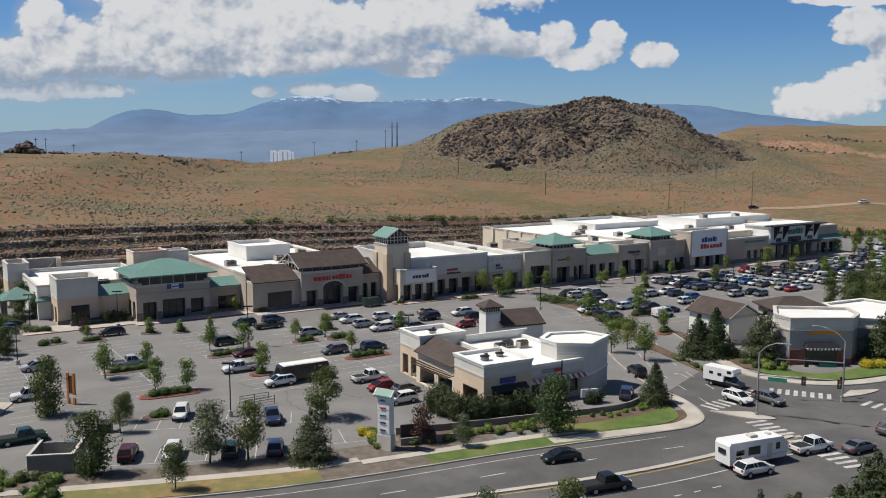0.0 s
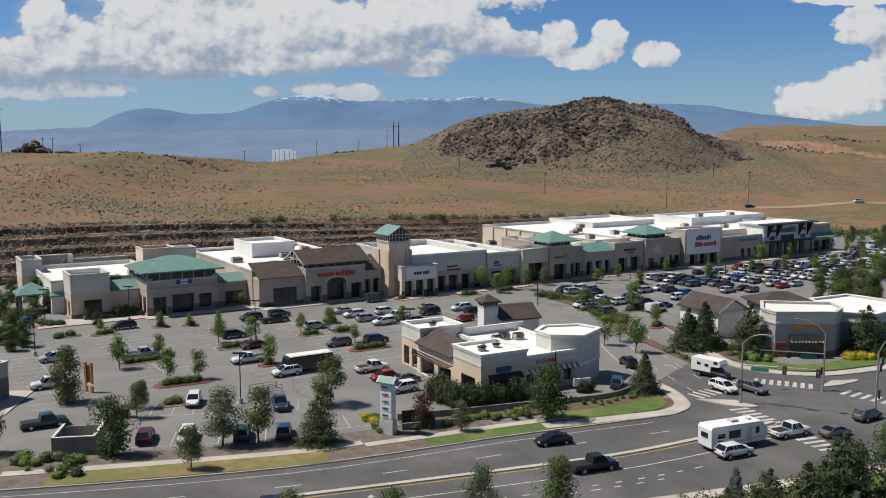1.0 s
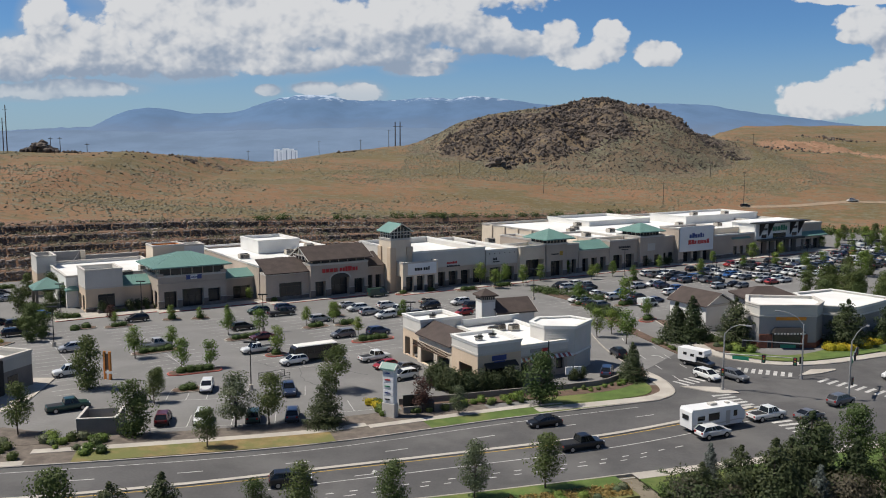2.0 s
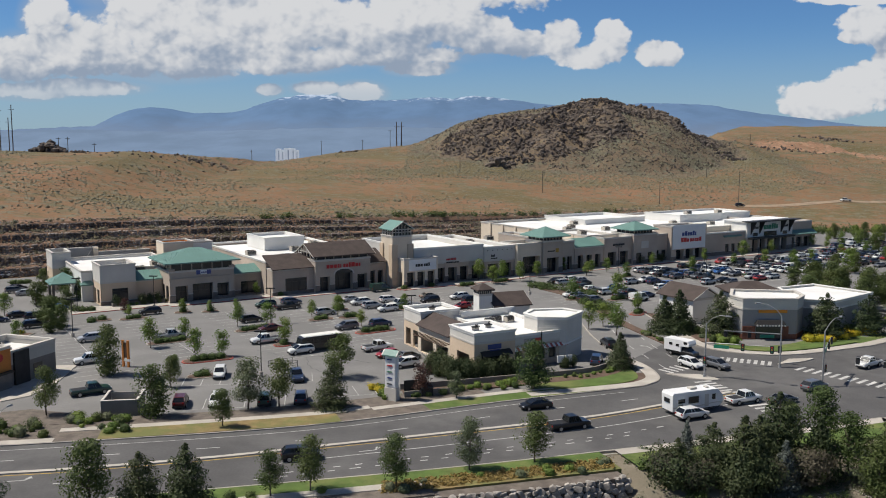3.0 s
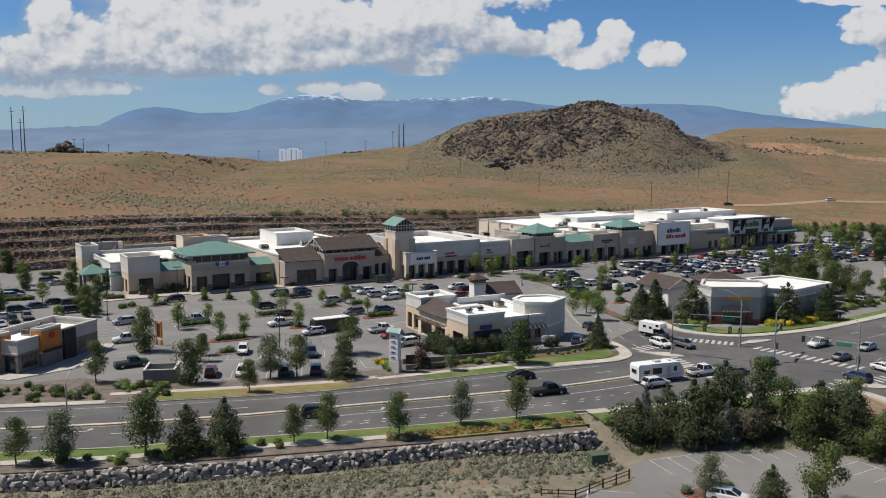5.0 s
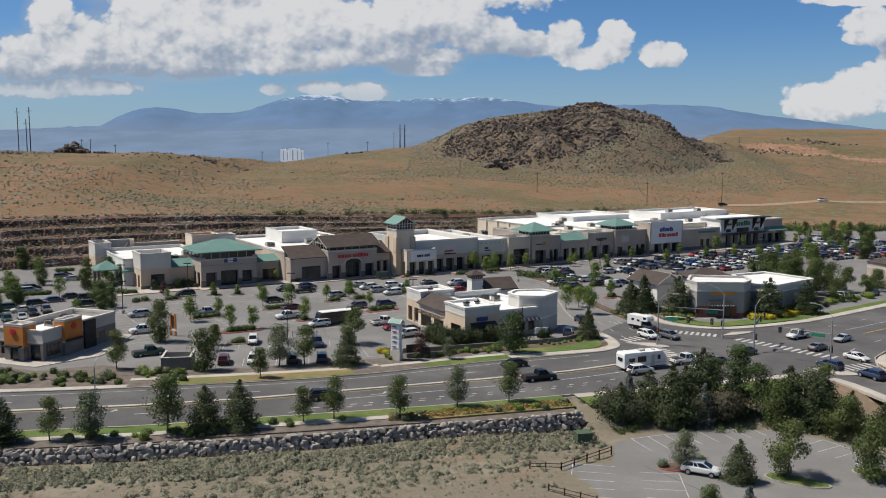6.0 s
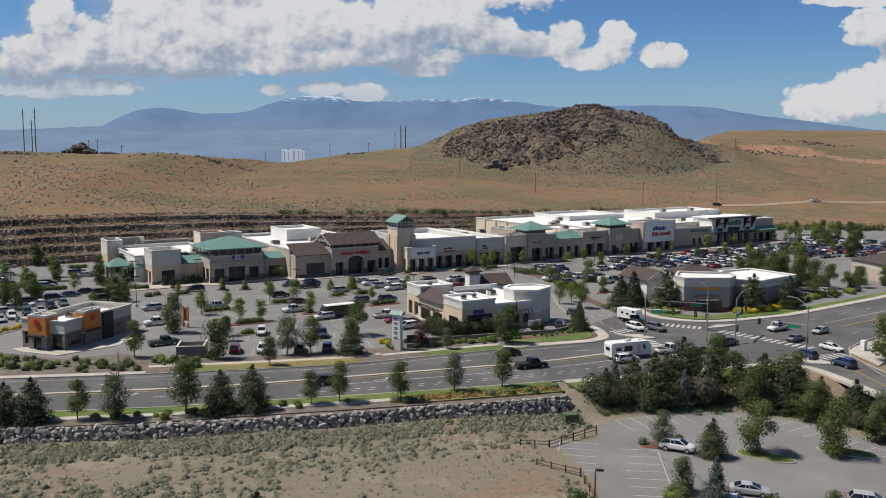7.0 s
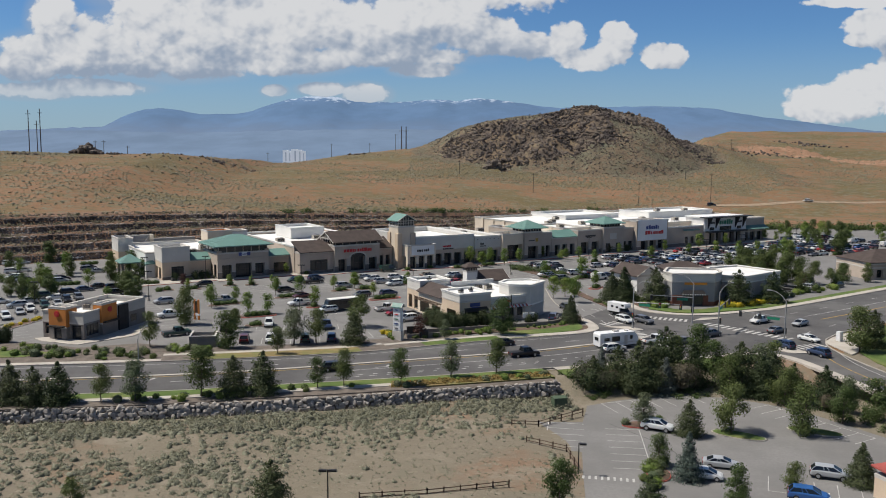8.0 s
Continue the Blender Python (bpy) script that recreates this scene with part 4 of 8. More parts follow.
hip_roof(a, -8.6, -2.6, 11.5, 17.5, 4.4, 6.6, out=0.5)
for y in (11.5, 16.9):
    part("column", Shape().box(-8.6, y, 0, -8.0, y + 0.6, 4.2), "stone", a)
hip_roof(a, -2.4, 0.0, 8.0, 11.0, 4.2, 5.6, out=0.4)
part("planter", Shape().box(2.0, -2.6, 0.14, 14.0, -2.3, 0.9).box(2.0, -2.3, 0.14, 2.3, -0.3, 0.9), "stone", a, "low stone planter wall")

a = shop("pavilion_shop", "taupe shop with a green hipped roof over a window strip", -36.0, 4.3)
block(a, 0, 15.6, 0, 13, 7.6, "taupe", holes=[(1.3, 4.2, 0.15, 4.0), (5.4, 10.3, 0.15, 4.3), (11.4, 14.3, 0.9, 4.0)], left=[(1.2, 3.4, 0.2, 4.0), (4.6, 6.8, 0.2, 4.0)], stone=1.9, glaze=1.2, cap=0.1)
part("corner_block", Shape().box(-0.25, -0.25, 5.6, 15.85, 0.0, 5.9).box(-0.2, -0.2, 7.6, 1.2, 1.2, 8.2).box(14.4, -0.2, 7.6, 15.8, 1.2, 8.2), "taupe", a)
clerestory(a, 0.2, 15.4, 0.0, 12.8, 7.6, 9.7)
hip_roof(a, 0, 15.6, 0, 13, 9.7, 12.3, out=1.3)
part("sign_panel", Shape().box(6.3, -0.12, 6.5, 9.9, 0.0, 7.5), "signwhite", a)
for x in (6.3, 8.9):
    part("sign_end", Shape().box(x, -0.16, 6.5, x + 1.0, -0.12, 7.5), "bluesign", a)
writing(a, 7.4, 8.9, -0.12, 6.8, 7.15, "bluesign", 3)

a = shop("rear_block", "cream stucco block with a recessed reddish roof well", -28.5, 37)
block(a, 0, 8.2, 0, 7, 10.8, "cream", roof=2.2)
block(a, 8.2, 14, 1.5, 7, 10.4, "white", roof=1.2)
part("well_lining", Shape().box(0.36, 6.5, 8.6, 7.8, 6.6, 10.6).box(7.74, 0.4, 8.6, 7.84, 6.5, 10.6), "orange", a)

a = shop("green_wing_shop", "low taupe shop with a green awning roof", -20.4, 8.5)
block(a, 0, 9.2, 0, 14, 5.4, "taupe", holes=[(3.2, 7.4, 0.15, 3.2)], stone=1.0, roof=0.2, cap=0.06)
lean_to(a, -0.3, 9.5, 0, 4.2, 5.5, 7.0, "green", 0.5)

a = shop("stationery_store", "large taupe store with a gabled entrance and brown roofs", -12.0, 0.3)
block(a, 0, 32, 4.5, 52, 8.2, "taupe", roof=0.9, capmat="white", cap=0.2)
block(a, 0.2, 11.4, 0.7, 4.6, 6.6, "taupe", holes=[(3.6, 9.4, 0.9, 4.2)], roof=0.3, cap=0.06, glaze=0.4, stone=1.0)
lean_to(a, 0.0, 11.6, 0.7, 7.0, 6.7, 9.6, "brown", 0.6)
block(a, 26.6, 32.4, 1.2, 4.6, 6.6, "taupe", holes=bays(26.6, 32.4, 2, 0.9, 4.2), roof=0.3, cap=0.06, stone=1.0)
lean_to(a, 26.6, 32.4, 1.2, 7.0, 6.7, 9.6, "brown", 0.6)
block(a, 11.2, 26.8, -0.6, 8.0, 8.3, "taupe", holes=[(12.4, 15.2, 0.15, 4.0), (16.6, 21.6, 0.15, 4.6), (23.0, 25.8, 0.15, 4.0)], left=[(0.8, 3.2, 0.15, 4.3)], roof=0.5, stone=1.9, glaze=1.5)
arch = Shape()
for i in range(12):
    p0, p1 = math.pi * i / 12, math.pi * (i + 1) / 12
    arch.hull([(19.1 - 2.6 * math.cos(q), y, 4.4 + r * math.sin(q) * 1.35) for q, r, y in ((p0, 1.0, -0.78), (p1, 1.0, -0.78), (p1, 1.0, -0.6), (p0, 1.0, -0.6))],
              [(19.1 - 2.95 * math.cos(q), y, 4.4 + r * math.sin(q) * 1.35) for q, r, y in ((p0, 1.3, -0.78), (p1, 1.3, -0.78), (p1, 1.3, -0.6), (p0, 1.3, -0.6))])
part("arch", arch, "trim", a, "pale arch over the entrance")
fan = Shape()
fan.hull([(19.1 - 2.6 * math.cos(math.pi * i / 10), -0.68, 4.58 + 1.35 * math.sin(math.pi * i / 10)) for i in range(11)], [(19.1 - 2.6 * math.cos(math.pi * i / 10), -0.61, 4.58 + 1.35 * math.sin(math.pi * i / 10)) for i in range(11)])
part("arch_glass", fan, "glass", a)
clerestory(a, 11.6, 26.4, -0.2, 7.6, 8.3, 9.5)
gable_roof(a, 11.2, 26.8, -0.6, 9.4, 9.4, 12.3, "brown", 1.0, "x", "taupe")
truss = Shape()
for i in range(5):
    truss.box(10.3, 1.0 + 1.7 * i, 9.3, 10.42, 1.14 + 1.7 * i, 9.9 + 1.9 * (1 - abs(i - 2) / 2.4))
truss.box(10.3, 0.2, 10.2, 10.42, 8.6, 10.34)
part("gable_lattice", truss, "trim", a)
writing(a, 14.2, 18.3, -0.72, 6.1, 7.25, "redsign", 5)
writing(a, 18.9, 23.8, -0.72, 6.1, 7.25, "redsign", 8)
block(a, 10.5, 22.5, 32, 46, 11.0, "white", roof=0.8, capmat="white", floor=7.4)

a = shop("clock_tower", "square cream tower with a green gabled top", 20.6, -1.8)
block(a, 0, 6.0, 0, 6.0, 13.4, "cream", roof=0.2, cap=0.2)
for x, y in ((-0.35, -0.35), (4.6, -0.35), (-0.35, 4.6)):
    s = Shape()
    for i in range(5):
        s.box(x, y, i * 2.25, x + 1.75, y + 1.75, i * 2.25 + 2.0).box(x + 0.05, y + 0.05, i * 2.25 + 2.0, x + 1.7, y + 1.7, i * 2.25 + 2.25)
    part("buttress", s, "tan", a, "banded stone buttress")
g = part("lantern", Shape().box(0.3, 0.3, 13.5, 5.7, 5.7, 15.1), "glass", a, "glazed lattice lantern")
s = Shape()
for i in range(7):
    c = 0.2 + 5.6 * i / 6
    s.box(c - 0.08, 0.14, 13.5, c + 0.08, 0.3, 15.1 + 1.6 * (1 - abs(i - 3) / 3)).box(0.14, c - 0.08, 13.5, 0.3, c + 0.08, 15.1)
s.box(0.14, 0.14, 14.3, 5.8, 0.3, 14.45).box(0.14, 0.3, 14.3, 0.3, 5.8, 14.45).box(0.14, 0.1, 15.0, 5.86, 0.3, 15.2)
part("lattice", s, "trim", g)
gable_roof(a, 0, 6, 0, 6, 15.2, 17.3, "green", 0.55, "y", "glass")

a = shop("dog_care_shop", "cream shop with a broad white sign board", 22.2, -5.2)
block(a, 0, 10.4, 0, 5.6, 7.6, "cream", holes=bays(0, 10.4, 3, 0.9, 4.0), left=[(1.0, 3.6, 0.15, 4.0)], stone=1.6, glaze=1.0)
part("sign_board", Shape().box(1.4, -0.1, 4.4, 9.9, 0.0, 7.3), "signwhite", a)
writing(a, 3.4, 5.6, -0.1, 5.4, 6.3, "blacksign", 11)
writing(a, 6.0, 7.8, -0.1, 5.4, 6.3, "blacksign", 14)

a = shop("row_shops_grey", "grey and taupe row shops under a tall parapet", 26.8, -2.6)
block(a, 0, 22.6, 0, 30, 9.8, "taupe", "grey", 5.4, holes=bays(5.8, 22.6, 4, 1.1, 4.0), roof=1.6, stone=1.7, glaze=1.2, capmat="white")
writing(a, 10.2, 13.6, -0.08, 6.0, 6.6, "redsign", 21)
writing(a, 10.2, 14.4, -0.08, 5.2, 5.6, "blacksign", 22)
a = shop("row_shops_light", "pale grey row shop with two dark bays", 49.5, -3.0)
block(a, 0, 10.7, 0, 32, 8.9, "taupe", "grey", 4.9, holes=bays(0, 10.7, 2, 1.2, 4.0), roof=1.2, stone=1.7, glaze=1.2, capmat="white")
writing(a, 2.2, 3.8, -0.08, 6.0, 6.7, "blacksign", 31)
writing(a, 2.2, 4.6, -0.08, 5.4, 5.75, "blacksign", 32)
s = Shape()
for i in range(6):
    s.box(1.0 + i * 1.7, -0.08, 7.7, 1.25 + i * 1.7, 0.0, 7.95)
part("ornament", s, "dark", a)

a = shop("corner_arcade_shop", "cream and tan corner shop with an open arcade", 60.2, -4.2)
block(a, 0, 9.0, 0, 8, 9.2, "cream", holes=[(2.0, 8.4, 0.15, 5.4)], left=[(1.6, 6.0, 0.15, 5.4)], stone=1.6, glaze=2.4, roof=0.8)
a = shop("bank_pavilion", "dark taupe pavilion shop with a green hipped roof", 69.0, -5.0)
block(a, 0, 7.4, 0, 7.4, 9.6, "taupe", holes=[(1.5, 5.9, 0.15, 4.6)], stone=1.8, glaze=1.5, roof=0.3, cap=0.25)
clerestory(a, 0, 7.4, 0, 7.4, 9.7, 11.0)
hip_roof(a, 0, 7.4, 0, 7.4, 11.0, 13.5, out=1.7)
writing(a, 1.6, 4.4, -0.08, 6.4, 6.8, "blacksign", 41)
part("emblem", Shape().box(4.7, -0.12, 6.1, 5.8, 0.0, 7.3), "yellow", a)
a = shop("row_shop_taupe", "taupe row shop with a dark bay", 76.4, -3.0)
block(a, 0, 6.2, 0, 30, 8.9, "taupe", holes=bays(0, 6.2, 2, 0.9, 4.2), stone=1.7, glaze=1.2, roof=1.0)
a = shop("green_awning_shops", "taupe shops under a sloping green metal roof", 82.6, -3.2)
block(a, 0, 11.8, 0, 26, 6.8, "taupe", holes=bays(0, 11.8, 3, 1.3, 4.2), stone=1.7, glaze=1.2, roof=0.3, cap=0.1)
lean_to(a, 0.2, 11.6, 0, 4.2, 6.9, 9.0, "green", 0.4)
a = shop("phone_shop", "taupe shop with dark lettering and two bays", 94.4, -3.4)
block(a, 0, 11.8, 0, 26, 8.9, "taupe", holes=bays(0, 11.8, 2, 1.6, 4.4), stone=1.7, glaze=1.2, roof=0.8)
writing(a, 3.6, 8.4, -0.08, 6.3, 7.1, "blacksign", 51)

a = shop("east_pavilion", "taupe pavilion with a green hipped roof", 106.0, -4.4)
block(a, 0, 10.2, 0, 10, 9.5, "taupe", holes=[(1.2, 3.4, 0.15, 3.6), (6.2, 8.4, 0.15, 3.6)], stone=1.4, glaze=0.3, roof=0.3, cap=0.25)
part("panel", Shape().box(3.2, -0.06, 5.0, 6.4, 0.0, 7.2), "trim", a)
clerestory(a, 1.0, 9.2, 1.0, 9.0, 9.6, 10.8)
hip_roof(a, 1.0, 9.2, 1.0, 9.0, 10.9, 13.2, out=1.4)
a = shop("outlet_store", "big taupe outlet store with a large white sign board", 116.0, -2.6)
block(a, 0, 7.4, 0, 8, 8.8, "taupe", holes=bays(0, 7.4, 2, 1.2, 3.6, 0.9), stone=1.4, glaze=0.3, roof=0.8)
block(a, 6.6, 23.2, -2.0, 6, 11.2, "taupe", holes=bays(8.0, 22.4, 3, 0.9, 3.5), stone=1.4, glaze=1.6, roof=0.6, cap=0.2)
part("sign_board", Shape().box(7.0, -2.25, 3.7, 22.4, -2.0, 11.6), "signwhite", a)
writing(a, 11.2, 17.8, -2.25, 7.9, 9.4, "bluesign", 61)
writing(a, 10.8, 14.6, -2.25, 5.9, 7.3, "redsign", 62)
writing(a, 15.0, 20.4, -2.25, 5.9, 7.3, "redsign", 64)
block(a, 23.2, 44.0, -1.2, 8, 8.0, "taupe", holes=[(12.6 + 23.2 - 2 + i * 3.2, 14.4 + 23.2 - 2 + i * 3.2, 0.9, 3.8) for i in range(3)], stone=1.4, glaze=0.3, roof=0.8, capmat="white")
lean_to(a, 32.4, 41.4, -1.2, 0.5, 6.4, 7.6, "green", 0.8)
a = shop("grocery_store", "white grocery front with a dark flat canopy roof", 160.0, -4.6)
block(a, 0, 25.0, 0, 10, 10.8, "taupe", "white", 5.4, holes=bays(2.0, 23.0, 5, 1.0, 4.8), stone=1.8, glaze=1.8, roof=0.4, cap=0)
part("roof_canopy", Shape().box(-1.6, -2.4, 10.9, 26.6, 1.2, 11.25), "dark", a, "dark overhanging canopy edge")
part("roof_deck", Shape().box(-0.6, 1.2, 10.85, 25.6, 10.2, 11.2), "membrane", a)
part("porch", Shape().box(0.6, -1.8, 4.9, 24.4, 0.0, 5.5), "dark", a)
for x in (2.0, 6.6, 18.4, 23.0):
    s = Shape().hull([(x - 0.2, -0.1, 6.5), (x + 0.2, -0.1, 6.5), (x + 0.2, 0.0, 6.5), (x - 0.2, 0.0, 6.5)], [(x - 0.2, -2.2, 10.9), (x + 0.2, -2.2, 10.9), (x + 0.2, 0, 10.9), (x - 0.2, 0, 10.9)])
    part("bracket", s, "dark", a)
for x0, x1, z0, z1 in ((9.0, 16.0, 5.6, 7.2), (3.0, 5.6, 5.8, 7.0), (19.4, 22.0, 5.8, 7.0)):
    part("upper_window", Shape().box(x0, -0.05, z0, x1, 0.0, z1), "glass", a)
writing(a, 8.6, 16.4, -0.1, 8.0, 9.9, "greensign", 71)
writing(a, 2.9, 5.8, -0.1, 8.4, 9.3, "blacksign", 72)
writing(a, 19.4, 22.2, -0.1, 8.4, 9.3, "blacksign", 73)
a = shop("end_shop", "taupe end shop with a green awning roof", 185.0, -2.4)
block(a, 0, 14.5, 0, 30, 9.6, "taupe", holes=bays(0, 14.5, 3, 1.2, 3.8), stone=1.4, glaze=0.8, roof=0.8)
lean_to(a, -0.2, 15.0, -1.6, 0.0, 5.2, 6.6, "green", 0.6)

a = shop("rear_hall", "vast cream store hall with a white roof", 92.5, 2.6)
block(a, 0, 106, 0, 57, 9.2, "cream", roof=0.8, capmat="trim", cap=0.22)
block(a, 66, 106, 22, 40, 11.2, "white", roof=0.7, capmat="white", floor=8.4)
block(a, 30, 60, 34, 57.2, 10.2, "white", roof=0.9, capmat="white", floor=8.4)
for i in range(7):
    part("pilaster", Shape().box(-0.5, 6 + 7.4 * i, 0, 0.0, 7.2 + 7.4 * i, 9.0), "cream", a)

for q in ((-40, 16, 6.55), (-44, 13.5, 6.55), (-34, 24, 6.55), (-32, 30, 6.55), (-8, 26, 7.3), (-3, 14, 7.3), (6, 28.5, 7.3), (14, 20, 7.3), (16, 38, 7.3), (56, 14, 7.7), (66, 18, 7.9), (84, 8, 6.5), (99, 12, 8.4), (103, 24, 8.4),
          (110, 30, 8.4), (115, 18, 8.4), (120, 40, 8.4), (128, 14, 8.4), (135, 26, 8.4), (146, 10, 8.4), (152, 22, 8.4), (163, 14, 8.4), (176, 8, 8.4), (172, 33, 10.5), (186, 30, 10.5)):
    roof_unit(*q)


# ---- outlying buildings ----
def poly_block(parent, pts, h, low, high=None, split=0.0, roof=0.8, cap="trim", out=0.15, base=""):
    """A flat-roofed volume over any outline (anticlockwise), with parapet, coping and deck."""
    def inset(d):
        out_pts = []
        for i, q in enumerate(pts):
            a, b = Vector(pts[i - 1]), Vector(pts[(i + 1) % len(pts)])
            q = Vector(q)
            n0, n1 = (q - a).normalized(), (b - q).normalized()
            n0, n1 = Vector((-n0.y, n0.x)), Vector((-n1.y, n1.x))
            m = (n0 + n1).normalized()
            out_pts.append(q + m * d / max(0.4, m.dot(n0)))
        return out_pts

    def ring(d0, d1, z0, z1):
        s, a, b = Shape(), inset(d0), inset(d1)
        for i in range(len(pts)):
            j = (i + 1) % len(pts)
            quad = [a[i], a[j], b[j], b[i]]
            s.hull([(q.x, q.y, z0) for q in quad], [(q.x, q.y, z1) for q in quad])
        return s
    for z0, z1, mat in ([(0, h, low)] if not high else [(0, split, low), (split, h, high)]):
        part("wall", ring(0, 0.35, z0, z1), mat, parent)
    deck = Shape().hull([(q.x, q.y, h - roof - 0.2) for q in inset(0.36)], [(q.x, q.y, h - roof) for q in inset(0.36)])
    part("roof", deck, "membrane", parent)
    part("coping", ring(-out, 0.45, h - 0.02, h + 0.13), cap, parent)
    part("cornice", ring(-out * 0.6, 0.0, h - 0.4, h - 0.02), cap, parent)
    if high:
        part("band", ring(-0.12, 0.0, split - 0.15, split + 0.15), cap, parent)
    if base:
        part("plinth", ring(-0.1, 0.0, 0, 1.0), base, parent)


MID = pose(5.6, 118, 0, 0, 0, 29.5)
a = thing("corner_cafe", "tan and grey stucco corner cafe with white roofs", "shop building", MID)
block(a, 0, 8.0, 0, 8.0, 7.2, "tan", "grey", 5.5, holes=[(1.4, 6.8, 0.15, 3.6)], left=[(1.6, 5.6, 1.2, 3.4)], roof=0.35, glaze=0.7, capmat="white", cap=0.22)
part("awning", Shape().hull([(1.2, -1.0, 3.3), (7.0, -1.0, 3.3), (7.0, 0, 3.9), (1.2, 0, 3.9)], [(1.2, -1.0, 3.4), (7.0, -1.0, 3.4), (7.0, 0, 4.1), (1.2, 0, 4.1)]), "dark", a)
part("sign_panel", Shape().box(2.6, -0.12, 4.3, 5.2, 0.0, 5.1), "bluesign", a)
part("sign_panel", Shape().box(3.0, -0.12, 3.95, 5.0, 0.0, 4.2), "bluesign", a)
block(a, 8.0, 20.0, 1.8, 20, 5.6, "taupe", "grey", 4.0, holes=bays(8.4, 18.6, 4, 0.8, 2.9, 0.9), roof=0.4, glaze=0.4, capmat="white")
s, t = Shape(), Shape()
for i in range(22):
    (s if i % 2 else t).hull([(8.8 + i * 0.5, 1.0, 3.0), (9.3 + i * 0.5, 1.0, 3.0), (9.3 + i * 0.5, 1.75, 3.0), (8.8 + i * 0.5, 1.75, 3.0)],
                             [(8.8 + i * 0.5, 1.6, 3.5), (9.3 + i * 0.5, 1.6, 3.5), (9.3 + i * 0.5, 1.75, 3.5), (8.8 + i * 0.5, 1.75, 3.5)])
w = part("striped_awning", s, "red", a, "red and white striped awning")
part("pale_stripe", t, "white", w)
part("sign_panel", Shape().box(11.0, 1.68, 4.2, 14.4, 1.8, 4.8), "dgrey", a)
part("sign_panel", Shape().box(13.2, 1.62, 4.25, 14.4, 1.68, 4.75), "redsign", a)
block(a, 0.3, 8.0, 8.0, 20.4, 5.0, "cream", left=[(9.2, 13.4, 0.2, 2.9), (14.6, 19.2, 0.2, 2.9)], roof=0.3, cap=0.1)
part("roof_slope", Shape().hull([(-0.3, 8.1, 4.95), (3.4, 8.1, 6.9), (3.4, 20.2, 6.9), (-0.3, 20.2, 4.95)], [(-0.3, 8.1, 5.15), (3.4, 8.1, 7.1), (3.4, 20.2, 7.1), (-0.3, 20.2, 5.15)]), "brown", a, "brown tiled roof slope")
s = Shape()
for i in range(16):
    s.rod((-1.1, 8.6 + i * 0.72, 3.5), (0.3, 8.6 + i * 0.72, 3.7), 0.09, n=4)
s.rod((-1.0, 8.4, 3.42), (-1.0, 19.8, 3.42), 0.09, n=4)
part("pergola", s, "wood", a, "brown timber pergola along the side")
block(a, 0.8, 9.0, 20.2, 27.0, 7.2, "tan", "grey", 4.9, left=[(21.2, 23.2, 0.2, 3.4), (24.2, 26.2, 0.2, 3.4)], roof=0.6, capmat="white", cap=0.2)
part("back_parapet", Shape().box(9.0, 19.6, 5.0, 21.0, 20.0, 6.6), "white", a)
part("pipe", Shape().tube(14.6, 1.7, 0.1, 5.8, 0.1), "dark", a)
b = thing("cafe_tower", "pale grey angled corner tower of the cafe with a white cap", "tower", pose(0, 0, 0))
poly_block(b, [(17.0, 129.0), (22.0, 128.6), (25.6, 134.4), (22.6, 137.2), (16.6, 136.0), (15.0, 132.4)], 7.8, "siding", "grey", 3.2, roof=0.2, cap="white", out=0.25)
s = Shape()
for i in range(6):
    s.box(17.2, 128.62, 5.2 + 0.4 * i, 21.6, 128.7, 5.24 + 0.4 * i)
part("siding_joint", s, "grey", b)
for x, y, w in ((5.5, 4.5, 0.8), (2.4, 3.6, 1.0), (11.5, 13.5, 1.7), (13.6, 14.6, 1.7), (15.6, 13.4, 1.7), (5.0, 23.6, 0.9)):
    p = MID @ Vector((x, y, 6.86 if y < 8 else 6.62 if x < 8 else 5.22))
    roof_unit(0, 0, 0, w, w * 0.7, w * 0.6, where=p, turn=-4)
# drive-through wall
ribbon("drive_through_wall", curve([(-6, 110.3), (2, 112.6), (12, 116.0), (20, 118.6), (26, 121.5), (30, 126.5), (31, 132)], 5), 0, 0.3, 0, 0.95, "block", "low pale block wall round the drive-through lane", category="wall")
ribbon("shrub_bed", curve([(-6, 109.8), (2, 112.1), (12, 115.4), (20, 118.0), (26, 120.7), (30.4, 126.2), (31.4, 132)], 5), -2.6, 0, -0.05, 0.19, "mulch", "bark bed with clipped shrubs below the wall", category="planting bed")

a = thing("gate_lodge_cafe", "small shop with a white tower and a brown gabled roof", "shop building", pose(8.0, 161.5, 0, 0, 0, 22))
block(a, 0, 3.0, 0, 3.0, 6.0, "white", roof=0.2, cap=0.1)
clerestory(a, -0.1, 3.1, -0.1, 3.1, 6.0, 7.0)
hip_roof(a, 0, 3, 0, 3, 7.1, 8.3, "brown", 0.5)
block(a, 3.0, 11.5, -1.0, 7, 3.4, "white", roof=0.2, cap=0.05)
gable_roof(a, 3.2, 11.5, -1.0, 7.0, 3.5, 5.8, "brown", 0.5, "x", "white")

